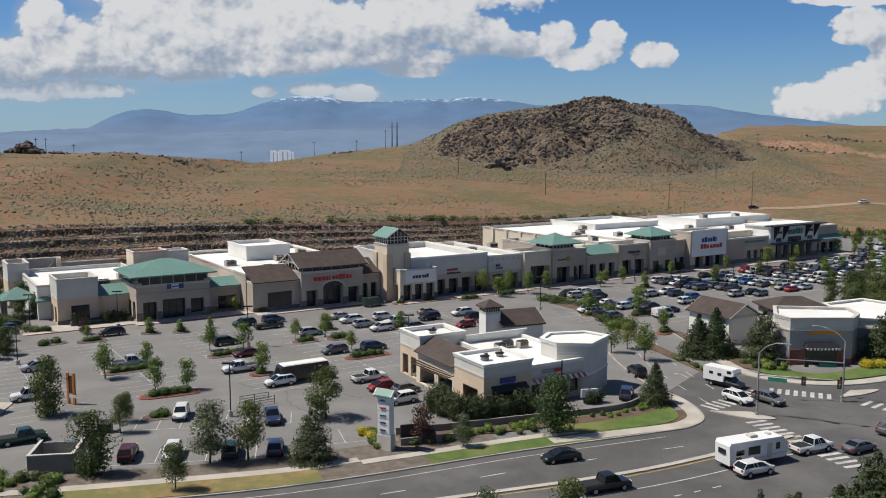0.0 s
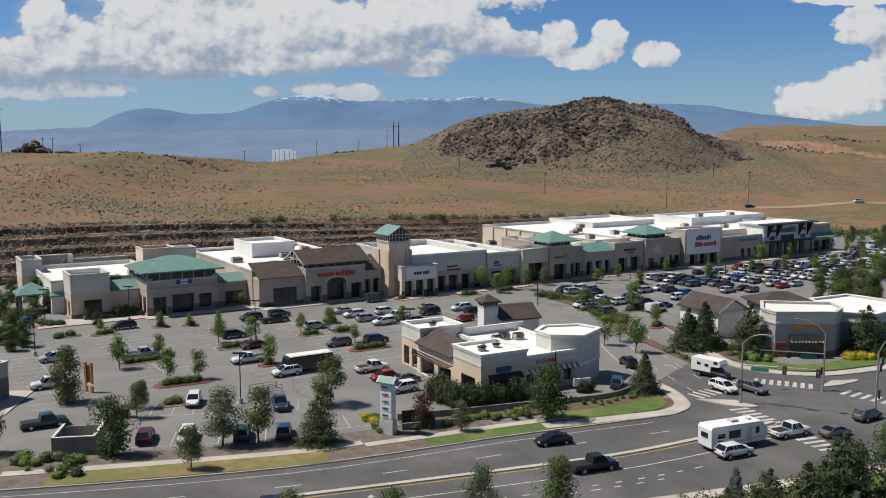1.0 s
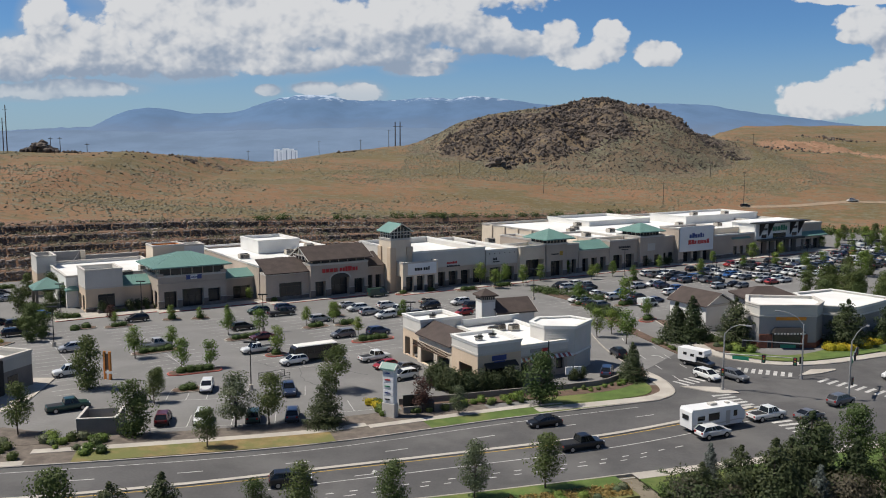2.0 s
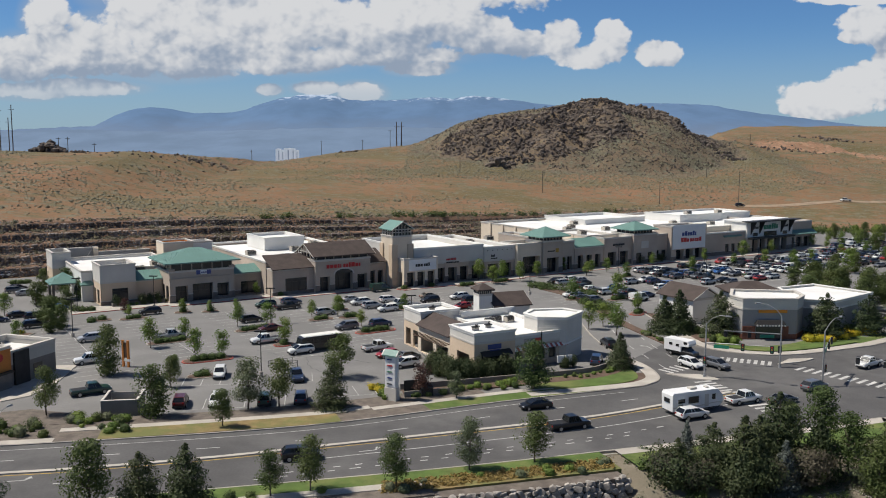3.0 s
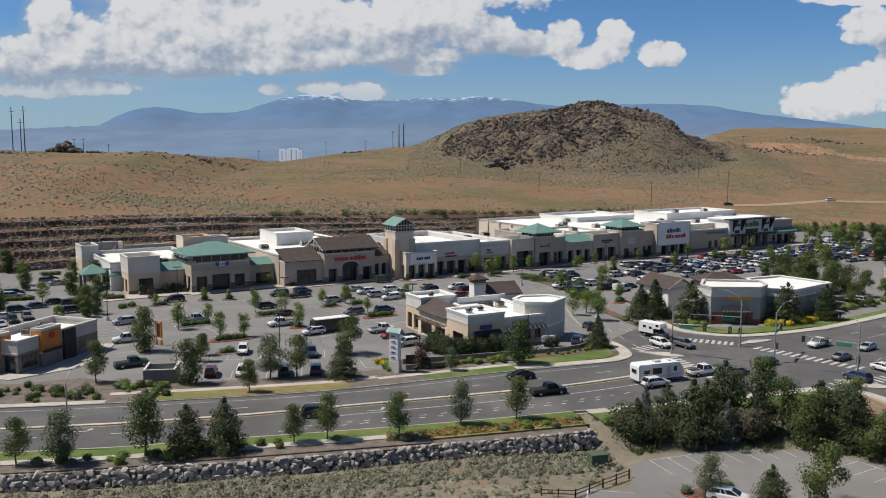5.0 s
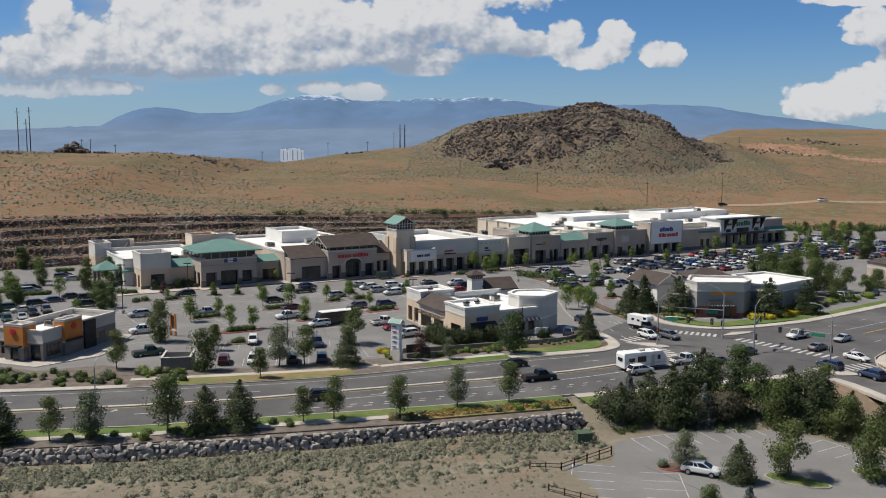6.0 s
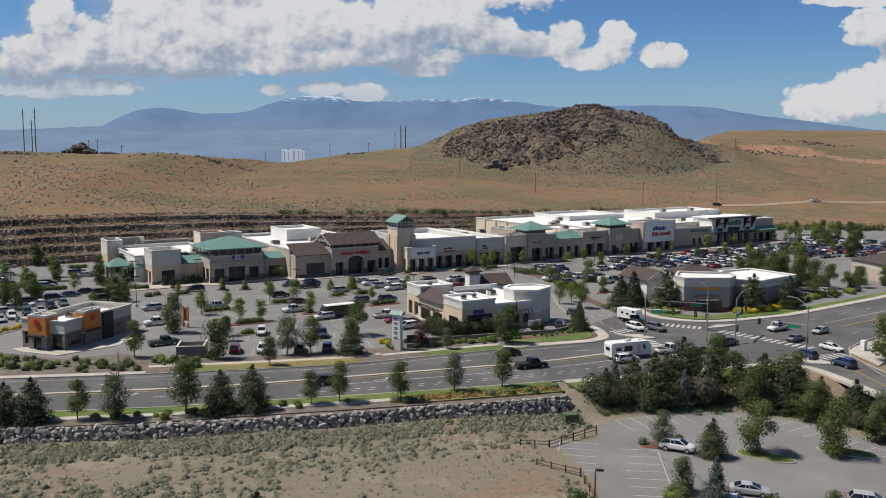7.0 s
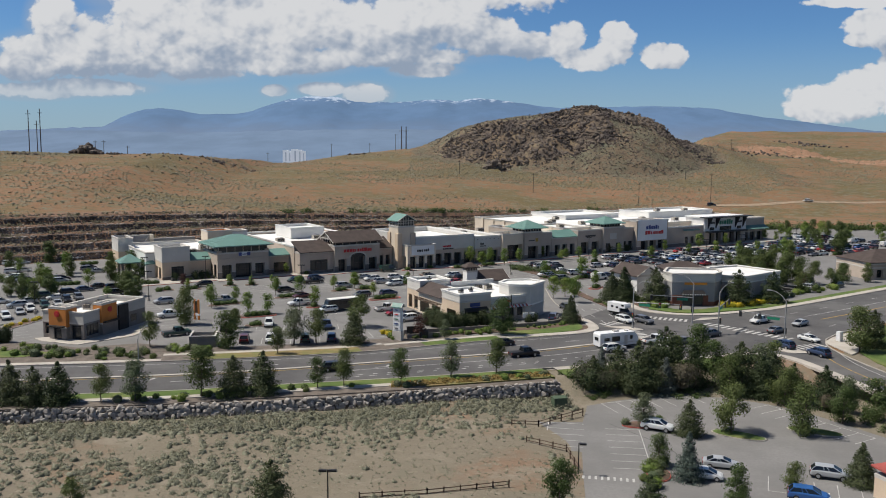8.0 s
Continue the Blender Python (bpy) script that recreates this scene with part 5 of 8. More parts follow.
a = thing("restaurant", "grey stucco restaurant with an orange sign and white roofs", "restaurant", pose(0, 0, 0))
poly_block(a, [(57.6, 150.6), (58.9, 146.9), (69.6, 147.1), (72.4, 151.0), (72.8, 156.5), (60.2, 158.0)], 8.0, "dgrey", "grey", 6.0, roof=0.35, cap="trim", base="brick", out=0.2)
poly_block(a, [(72.4, 153.0), (78.6, 150.9), (91.0, 161.3), (83.0, 172.0), (73.2, 167)], 6.9, "dgrey", "grey", 5.3, roof=0.35, cap="white", out=0.2)
part("sign_lettering", Shape().box(62.0, 146.82, 5.25, 67.6, 146.98, 5.85), "orangesign", a)
part("door_glass", Shape().box(61.6, 146.72, 0.1, 66.6, 146.9, 3.0), "glass", a)
part("brick_panel", Shape().box(59.0, 146.7, 0.1, 61.4, 146.92, 2.6), "brick", a)
part("brick_panel", Shape().box(66.8, 146.8, 0.1, 68.0, 147.05, 2.6), "brick", a)
s = Shape()
s.hull([(61.2, 145.4, 3.0), (67.2, 145.4, 3.0), (67.2, 146.9, 3.0), (61.2, 146.9, 3.0)], [(61.8, 146.2, 3.9), (66.6, 146.2, 3.9), (66.6, 146.9, 3.9), (61.8, 146.9, 3.9)])
w = part("awning", s, "dark", a, "black awning with white scallops")
s = Shape()
for i in range(10):
    s.box(61.25 + i * 0.6, 145.34, 2.85, 61.55 + i * 0.6, 145.42, 3.15)
part("scallop", s, "white", w)
b = thing("restaurant_lantern", "low brown hipped roof lantern on the restaurant", "roof lantern", pose(61.0, 159.5, 0, 0, 0, 4))
block(b, 0, 10, 0, 7, 6.3, "grey", roof=0.2, cap=0.05)
clerestory(b, 0, 10, 0, 7, 6.3, 7.2)
hip_roof(b, 0, 10, 0, 7, 7.3, 9.0, "brown", 0.9)
b = thing("gabled_annex", "white gabled annex with a brown roof", "shop building", pose(53.2, 161.0, 0, 0, 0, 30))
block(b, 0, 7.6, 0, 10, 5.2, "white", roof=0.2, cap=0.05, left=[(2.0, 4.0, 0.3, 3.0), (6.0, 8.0, 0.3, 3.0)])
gable_roof(b, 0, 7.6, 0, 10, 5.2, 7.6, "brown", 0.6, "y", "white")

a = thing("taco_restaurant", "grey stucco fast food restaurant with orange towers", "restaurant", pose(-79.2, 104.6, 0, 0, 0, -17.5))
block(a, 0, 10.0, 0, 19.5, 5.6, "block", "siding", 3.4, holes=[(0.5, 2.3, 0.8, 3.0), (7.0, 9.4, 0.15, 3.0)], roof=1.2, glaze=0.35, capmat="trim")
block(a, 2.4, 6.6, -1.0, 2.2, 6.6, "block", "orange", 2.6, holes=[(3.6, 5.4, 0.15, 2.5)], roof=0.4, glaze=0.3, cap=0.05)
block(a, 8.4, 10.6, 4.8, 9.4, 6.7, "block", "orange", 2.6, roof=0.4, cap=0.05)
# solid panel in the same near-black colour on the side wall
block(a, 10.0, 10.4, 10.4, 13.4, 5.4, "shade", roof=0.1, cap=0)
part("side_window", Shape().box(9.98, 0.8, 0.8, 10.03, 4.2, 3.0), "glass", a)
part("side_window", Shape().box(9.98, 14.5, 1.2, 10.03, 16.5, 2.6), "glass", a)
s = Shape()
for i in range(4):
    s.box(9.95, 0.9 + 0.95 * i, 0.8, 10.06, 0.98 + 0.95 * i, 3.0)
part("window_frame", s, "dark", a)
part("canopy", Shape().box(2.6, -2.0, 2.7, 6.4, -1.0, 2.95), "dark", a)
part("canopy", Shape().box(10.4, 5.0, 2.7, 11.4, 9.2, 2.95), "dark", a)
s = Shape().tube(0, 0, 0, 0.14, 0.62, 0.62, 16).box(-0.14, -0.14, 0.0, 0.14, 0.14, 0.2)
for x, y, r in ((4.5, -1.05, 0), (10.66, 7.1, 90)):
    part("emblem", s, "redsign", a, where=pose(x, y, 5.3, 90, 0, r))
for x, y in ((4, 9), (6.5, 12), (3, 14)):
    p = pose(-79.2, 104.6, 0, 0, 0, -17.5) @ Vector((x, y, 4.4))
    roof_unit(0, 0, 0, 2.2, 1.6, 1.1, where=p, turn=-50)
area("taco_walk", [(-80.5, 103.0), (-77.5, 100.5), (-69.5, 97.8), (-61.5, 106), (-60.5, 112), (-62, 124), (-66, 124), (-70, 108)], 0.13, "concrete", "pale concrete apron beside the restaurant", deep=0.2, category="pavement")
area("taco_bed", [(-120, 93), (-98, 96), (-80, 99.2), (-68, 95.2), (-58, 99.4), (-52, 97.6), (-50, 93), (-70, 88.5), (-100, 84)], 0.135, "gravel", "gravel bed with shrubs by the restaurant", deep=0.2, category="planting bed")
area("taco_lawn", [(-115, 88), (-90, 91), (-76, 92.8), (-71.5, 91.0), (-75, 87.5), (-100, 83.5), (-115, 81.5)], 0.16, "lawn", "small lawn by the road", deep=0.2, category="lawn")

a = thing("bank_building", "taupe corner building with a brown hipped roof", "shop building", pose(129.5, 192, 0, 0, 0, 12))
block(a, 0, 22, 0, 16, 5.0, "taupe", "taupe", 3.6, holes=bays(1, 20, 5, 1.4, 3.0, 0.6), roof=0.6)
hip_roof(a, 0.5, 21, 0.5, 15, 5.3, 8.4, "brown", 0.9)
a = thing("red_roof_building", "corner of a tan building with a red tile roof", "shop building", pose(55.2, 33.0, -2.4, 0, 0, 20))
block(a, 0, 14, -14, 0, 2.9, "tan", holes=(), roof=0.2, cap=0.05)
lean_to(a, -0.3, 14, -14, 0.4, 2.9, 4.0, "red", 0.0)
a = thing("trash_enclosure", "grey block bin enclosure beside the parking lot", "enclosure", pose(-47.0, 96.4, 0, 0, 0, 9))
part("wall", Shape().box(0, 0, 0, 5.0, 0.25, 2.2).box(0, 0.25, 0, 0.25, 5.4, 2.2).box(4.75, 0.25, 0, 5.0, 5.4, 2.2), "block", a)
part("coping", Shape().box(-0.05, -0.05, 2.2, 5.05, 0.3, 2.3).box(-0.05, 0.3, 2.2, 0.3, 5.45, 2.3).box(4.7, 0.3, 2.2, 5.05, 5.45, 2.3), "trim", a)
part("gate", Shape().box(0.3, 5.2, 0.1, 4.7, 5.3, 2.0), "unit", a)

# tall plaza sign: white panels under a green gabled cap
a = thing("plaza_sign", "tall white shop directory sign with a green cap", "sign", pose(-7.0, 104.9, 0, 0, 0, -28))
part("plinth", Shape().box(-1.0, -0.55, 0, 1.0, 0.55, 2.0), "trim", a)
part("pylon", Shape().box(-0.9, -0.45, 2.0, 0.9, 0.45, 7.0), "signwhite", a)
for i in range(5):
    q = part("name_panel", Shape().box(-0.8, -0.52, 2.25 + i * 0.92, 0.8, -0.45, 3.08 + i * 0.92), "signwhite", a)
    writing(q, -0.5, 0.5, -0.52, 2.55 + i * 0.92, 2.75 + i * 0.92, ("blacksign", "bluesign", "greensign", "redsign", "bluesign")[i], 80 + i)
gable_roof(a, -0.9, 0.9, -0.45, 0.45, 7.0, 7.7, "green", 0.35, "x", "dark")
part("neck", Shape().box(-0.85, -0.4, 6.9, 0.85, 0.4, 7.15), "dark", a)


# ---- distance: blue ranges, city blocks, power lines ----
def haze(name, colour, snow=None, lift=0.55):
    """A far range seen through miles of air: bluish, pale, hardly shaded. The haze is put into base colour and
    emission.
    """
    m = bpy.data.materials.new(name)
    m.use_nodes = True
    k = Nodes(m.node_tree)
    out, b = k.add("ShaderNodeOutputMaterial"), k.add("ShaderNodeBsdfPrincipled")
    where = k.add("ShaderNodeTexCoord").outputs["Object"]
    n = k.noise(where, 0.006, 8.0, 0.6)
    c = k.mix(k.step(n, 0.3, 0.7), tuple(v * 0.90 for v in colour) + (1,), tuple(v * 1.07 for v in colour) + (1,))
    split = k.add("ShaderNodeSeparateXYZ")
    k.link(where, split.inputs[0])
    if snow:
        # thicker air low down: a paler tint painted in towards the foot
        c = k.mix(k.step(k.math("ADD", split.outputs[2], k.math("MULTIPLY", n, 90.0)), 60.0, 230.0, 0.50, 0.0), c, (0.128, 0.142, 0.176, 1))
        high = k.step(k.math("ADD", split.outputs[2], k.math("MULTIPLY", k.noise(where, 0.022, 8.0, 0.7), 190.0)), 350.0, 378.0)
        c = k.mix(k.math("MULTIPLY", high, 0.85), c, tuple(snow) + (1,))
    # the same colour also glows, standing in for light scattered by the air
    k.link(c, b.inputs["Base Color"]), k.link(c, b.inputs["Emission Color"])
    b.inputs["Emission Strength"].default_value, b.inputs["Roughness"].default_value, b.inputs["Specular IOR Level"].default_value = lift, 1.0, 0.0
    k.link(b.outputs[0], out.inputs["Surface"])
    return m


def far_range(name, label, material, y, xs, zs, rough, deep, seed):
    """A mountain range: a crest line with spurs running down towards the valley."""
    s, cols, rows_ = Shape(), 220, 14
    for j in range(rows_):
        t = j / (rows_ - 1)
        for i in range(cols):
            x = xs[0] + (xs[-1] - xs[0]) * i / (cols - 1)
            crest = float(np.interp(x, xs, zs))
            spur = noise.fractal(Vector((x * 0.006 + 0.5 * t, t * 1.2, seed)), 0.9, 2.1, 6)
            fine = noise.fractal(Vector((x * 0.02, t * 2.0, seed + 5)), 0.9, 2.1, 5)
            z = crest * (t ** 0.8) * (1 + 0.14 * spur * (1 - t)) + rough * fine * t - 60 * (1 - t)
            s.v.append((x, y - deep * (1 - t) + 60 * spur * (1 - t), z))
    s.f = [(j * cols + i, j * cols + i + 1, (j + 1) * cols + i + 1, (j + 1) * cols + i) for j in range(rows_ - 1) for i in range(cols - 1)]
    ob = part(name, s, material, smooth=True)
    return tagged(ob, label, "mountains", kind="structure")


far_range("backdrop_range", "distant mountain range painted hazy blue, with snow patches", haze("hazed_range", (0.072, 0.118, 0.194), (0.29, 0.34, 0.41)), 4640,
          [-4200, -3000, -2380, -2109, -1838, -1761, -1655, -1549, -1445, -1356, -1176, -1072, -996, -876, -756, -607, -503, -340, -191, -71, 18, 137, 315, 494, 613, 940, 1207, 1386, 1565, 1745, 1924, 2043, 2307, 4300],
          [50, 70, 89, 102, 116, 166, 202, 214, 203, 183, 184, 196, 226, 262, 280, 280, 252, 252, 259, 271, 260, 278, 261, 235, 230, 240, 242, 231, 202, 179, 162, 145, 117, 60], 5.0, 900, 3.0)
# foothills: blue of the distance painted on, with a slight glow
far_range("backdrop_foothills", "foothills above the valley, painted hazy tan and blue", haze("foothills", (0.096, 0.134, 0.194)), 3300,
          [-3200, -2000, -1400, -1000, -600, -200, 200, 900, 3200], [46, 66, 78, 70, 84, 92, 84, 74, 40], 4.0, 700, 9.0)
area("valley_haze", [(-4500, 1500), (4500, 1500), (4500, 4700), (-4500, 4700)], -22.0, "lot", "wide valley floor painted hazy blue", category="ground")
# the floor's hazy blue is painted and glows a little too
bpy.data.objects["valley_haze"].data.materials[0] = haze("hazed_valley_floor", (0.085, 0.120, 0.175))

# distance paleness of towers and window bands: painted tint plus emission, no lamps
PALE = haze("hazed_towers", (0.50, 0.51, 0.53))
BAND = haze("hazed_windows", (0.20, 0.225, 0.27))
a = thing("hotel_towers", "white hotel towers in the far valley", "tower block", pose(-486, 2480, -20))
for x, w, h in ((0, 13, 36), (13.4, 10, 33), (24, 17, 38), (41.4, 12, 37), (53.8, 10, 33)):
    q = part("tower", Shape().box(x, 0, 0, x + w, 20, h), PALE, a)
    part("window_band", Shape().box(x + w * 0.6, -0.4, 4, x + w * 0.8, 0, h - 5), BAND, q)

for x, y, top in ((-395.5, 760, 68), (-384.5, 760, 69), (-390.2, 765, 58), (-40.5, 705, 54), (-36.5, 705, 54)):
    z = height(x, y) - 0.5
    a = thing("power_pylon", "tall dark steel power pole with crossarms", "power pole", pose(x, y, 0, 0, 0, 20), group="power line")
    part("mast", Shape().tube(0, 0, z, top, 0.6, 0.35, 6), "pole", a)
    part("crossarm", Shape().box(-2.2, -0.15, top - 4.0, 2.2, 0.15, top - 3.7), "pole", a)
for x, y, h in ((8.5, 480, 8.5), (50.2, 430, 11), (108.2, 420, 11.5), (150, 426, 17.0), (155, 500, 8), (-93.3, 640, 14), (-40.3, 620, 13), (-62, 636, 8), (-128, 560, 7), (62, 598, 3.5), (70, 599, 3.5), (228, 640, 9), (-208, 452, 8), (-203, 452, 8), (-190, 455, 5)):
    z = height(x, y)
    a = thing("utility_pole", "weathered wooden utility pole on the hillside", "utility pole", pose(x, y, z - 0.4, 0, 0, 15), group="utility poles")
    part("post", Shape().tube(0, 0, 0, h + 0.4, 0.19, 0.13, 6), "pole", a)
    part("crossarm", Shape().box(-1.2, -0.08, h - 0.5, 1.2, 0.08, h - 0.3), "pole", a)
# dirt track on the hillside to the east, laid on the slope
s = Shape()
line = curve([(146, 419), (165, 420), (182, 424), (200, 430), (225, 436), (260, 442)], 8)
for w0, w1, dz in ((-2.6, 2.6, 0.16),):
    a0, b0 = offset(line, w0), offset(line, w1)
    for i in range(len(line) - 1):
        s.face([(*q, height(*q) + dz) for q in (a0[i], a0[i + 1], b0[i + 1], b0[i])])
tagged(part("dirt_track", s, "dirt"), "pale dirt track along the hillside", "track", kind="structure")


# ---- road markings ----
MEDIAN = curve([(-140, 59.0), (-55, 74.4), (-42.5, 76.8), (-27, 80.8), (-13.8, 85.2), (0.7, 90.0), (21, 97.2), (37, 105.4), (45, 110.0)], 8)
ribbon("median_strip", MEDIAN, -0.35, 0.35, 0.0, 0.14, "concrete", "narrow raised concrete median", category="median")


def stripes(name, line, d, width, dash, gap, material, label, z=0.012, start=0.0):
    """Painted line beside a base line, whole or broken into dashes."""
    s, out = Shape(), offset(line, d)
    pos, on = start, dash == 0
    walked = 0.0
    for a, b in zip(out, out[1:]):
        a, b = Vector(a), Vector(b)
        n = max(1, int((b - a).length / 0.4))
        t = (b - a).normalized()
        q = Vector((-t.y, t.x)) * width / 2
        for i in range(n):
            p0, p1 = a.lerp(b, i / n), a.lerp(b, (i + 1) / n)
            if dash == 0 or (walked + start) % (dash + gap) < dash:
                s.face([(*(p0 - q), z), (*(p1 - q), z), (*(p1 + q), z), (*(p0 + q), z)])
            walked += (p1 - p0).length
    return tagged(part(name, s, material), label, "road marking", kind="structure")


stripes("median_line_north", MEDIAN, 0.6, 0.14, 0, 0, "line", "white edge line beside the median")
stripes("median_line_south", MEDIAN, -0.75, 0.2, 0, 0, "yellow", "yellow line beside the median")
stripes("edge_line_north", KERB_N[8:], -1.6, 0.13, 0, 0, "line", "white edge line")
stripes("lane_line_north", KERB_N, -5.4, 0.16, 3.05, 9.15, "line", "white broken lane line")
stripes("turn_lane_line", MEDIAN[30:], -4.2, 0.16, 0, 0, "line", "white solid turn lane line")
stripes("lane_line_south", MEDIAN[:34], -4.2, 0.15, 3.05, 9.15, "line", "white broken lane line")
stripes("dotted_line_a", MEDIAN[28:52], -7.4, 0.2, 0.9, 1.9, "line", "white dotted lane line")
stripes("dotted_line_b", MEDIAN[26:50], -8.5, 0.2, 0.9, 1.9, "line", "white dotted lane line")
stripes("edge_line_south", KERB_S[:-6], 1.0, 0.13, 0, 0, "line", "white edge line")
stripes("lane_line_east", KERB_E, -5.0, 0.15, 3.05, 9.15, "line", "white broken lane line")
stripes("lane_line_east_b", KERB_E, -9.0, 0.16, 0, 0, "line", "white solid line")
stripes("median_line_east", KERB_E, -13.0, 0.3, 0, 0, "yellow", "yellow centre line")
stripes("lane_line_east_c", KERB_ES, -5.0, 0.15, 3.05, 9.15, "line", "white broken lane line")
NS = curve([(38.5, 124), (36, 138), (35, 150), (36, 168)], 6)
stripes("driveway_line", NS, -4.5, 0.15, 3.0, 4.0, "line", "white broken driveway line")
stripes("driveway_line_b", NS, 0.0, 0.15, 3.0, 4.0, "line", "white broken driveway line")
SL = curve([(76, 101), (75.5, 84), (82, 50)], 6)
stripes("south_leg_line", SL, 0.0, 0.2, 0, 0, "yellow", "yellow centre line of the south leg")
stripes("south_leg_lane", SL, 3.4, 0.15, 0, 0, "line", "white lane line of the south leg")


def bars(name, a, b, half, n, width, label):
    """A ladder crossing between two points."""
    a, b = Vector(a), Vector(b)
    t = (b - a).normalized()
    q, s = Vector((-t.y, t.x)), Shape()
    for i in range(n):
        c = a.lerp(b, (i + 0.5) / n)
        s.face([(*(c + t * u + q * v), 0.013) for u, v in ((-width / 2, -half), (width / 2, -half), (width / 2, half), (-width / 2, half))])
    return tagged(part(name, s, "line"), label, "road marking", kind="structure")


bars("crosswalk_west", (42.2, 116.6), (48.4, 99.0), 1.6, 14, 0.62, "white ladder crossing over the main road")
bars("crosswalk_north", (48.5, 130.5), (37.5, 122.0), 1.5, 10, 0.6, "white ladder crossing over the driveway")
bars("crosswalk_north_b", (49.5, 131.2), (58.0, 127.6), 1.5, 8, 0.6, "white ladder crossing at the corner")
bars("crosswalk_east", (61.0, 125.0), (74.5, 109.0), 1.6, 14, 0.62, "white ladder crossing over the eastern road")
bars("crosswalk_south", (64.5, 98.2), (79.0, 104.5), 1.6, 11, 0.62, "white ladder crossing over the south leg")
for n, (x, y, r) in enumerate(((-8.2, 83.6, 18), (17.0, 93.6, 22), (-47.2, 73.2, 10), (60, 112, 35), (39, 140, 105), (34, 100, 25))):
    s = Shape()
    s.face([(-1.6, -0.09, 0.014), (0.6, -0.09, 0.014), (0.6, 0.09, 0.014), (-1.6, 0.09, 0.014)])
    s.face([(0.6, -0.09, 0.014), (1.1, 0.55, 0.014), (0.8, 0.6, 0.014), (0.35, 0.09, 0.014)])
    s.face([(0.5, 0.5, 0.014), (1.35, 0.5, 0.014), (1.0, 1.25, 0.014)])
    ob = part("turn_arrow_%d" % (n + 1), s, "line", where=pose(x, y, 0, 0, 0, r))
    tagged(ob, "white painted turn arrow on the asphalt", "road marking", kind="structure")


def stalls(name, m, n, pitch=2.8, depth=5.4, both=True, z=0.012):
    """White stall lines along a row: x along the row, stalls to both sides."""
    s = Shape()
    for i in range(n + 1):
        s.face([(i * pitch - 0.05, -depth if both else 0, z), (i * pitch + 0.05, -depth if both else 0, z), (i * pitch + 0.05, depth, z), (i * pitch - 0.05, depth, z)])
    s.face([(0, -0.05, z), (n * pitch, -0.05, z), (n * pitch, 0.05, z), (0, 0.05, z)])
    return tagged(part(name, s, "line", where=m), "white painted parking stall lines", "road marking", kind="structure")


ROWS = ((-62, -8, -56), (-46, -12, -56), (-28.5, -12, -62), (-12.5, -14, -58), (4.5, -14, -44), (22, -16, -40), (48, -34, -60), (64, -14, -56), (81, -14, -54), (99, -14, -48),
        (117, -14, -50), (135, -14, -46), (153, -14, -46), (171, -14, -52), (189, -14, -52), (207, -6, -48), (225, 0, -44), (-80, -4, -56), (-98, 0, -56))
for n, (u, v0, v1) in enumerate(ROWS):
    stalls("stall_lines_%d" % (n + 1), MALL @ pose(u, v0, 0, 0, 0, -90), int((v0 - v1) / 2.8))
stalls("stall_lines_front", pose(-42.5, 98.8, 0, 0, 0, 9), 9, 2.9, 5.2, False)
stalls("stall_lines_front_b", pose(-40.5, 112.0, 0, 0, 0, 9), 7, 2.9, 5.0, False)
stalls("stall_lines_sign", pose(-15.0, 106.6, 0, 0, 0, 17), 3, 2.9, 5.2, False)
stalls("stall_lines_south_a", pose(28.5, 70.4, -2.365, 0, 0, 20), 8, 2.75, -5.2, False, 0)
stalls("stall_lines_south_b", pose(17.0, 50.2, -2.365, 0, 0, 80), 4, 2.6, -5.4, False, 0)
stalls("stall_lines_south_c", pose(30.2, 41, -2.365, 0, 0, 84), 6, 2.7, 5.0, False, 0)
stalls("stall_lines_south_d", pose(55.8, 70.6, -2.365, 0, 0, -58), 7, 2.7, -5.0, False, 0)
stalls("stall_lines_south_e", pose(43.0, 34.5, -2.365, 0, 0, -20), 4, 2.7, 5.0, False, 0)
bars_ob = bars("crosswalk_lot", (20.4, 38.4), (27.4, 37.2), 0.55, 9, 0.3, "white hatched walkway in the lower lot")
bars_ob.location.z = -2.376
part_ob = part("disabled_mark", Shape().box(-0.7, -0.7, 0, 0.7, 0.7, 0.004), "bluepaint", where=pose(-46.8, 107.6, 0.012, 0, 0, 10))
tagged(part_ob, "blue accessible stall marking", "road marking", kind="structure")
part_ob = part("disabled_mark_south", Shape().box(-0.7, -0.7, 0, 0.7, 0.7, 0.004), "bluepaint", where=pose(47.6, 36.2, -2.368, 0, 0, 10))
tagged(part_ob, "blue accessible stall marking", "road marking", kind="structure")
# tar-sealed cracks in the old asphalt
for n, pts in enumerate((((-62, 152), (-54, 144), (-46, 135), (-38, 127)), ((-34, 136), (-28, 132), (-20, 131), (-12, 127)), ((-24, 131), (-22, 124), (-18, 119)), ((-10, 146), (-4, 141), (-3, 132)),
                         ((20, 200), (30, 195), (44, 186)), ((28, 60), (34, 50), (36, 40)))):
    line = [(x + 0.5 * noise.noise(Vector((x, y, 1))), y + 0.5 * noise.noise(Vector((y, x, 4)))) for x, y in curve(pts, 8)]
    stripes("sealed_crack_%d" % (n + 1), line, 0, 0.16, 0, 0, "road", "dark tar-sealed crack in the asphalt", z=0.008 if pts[0][1] > 80 else -2.37)

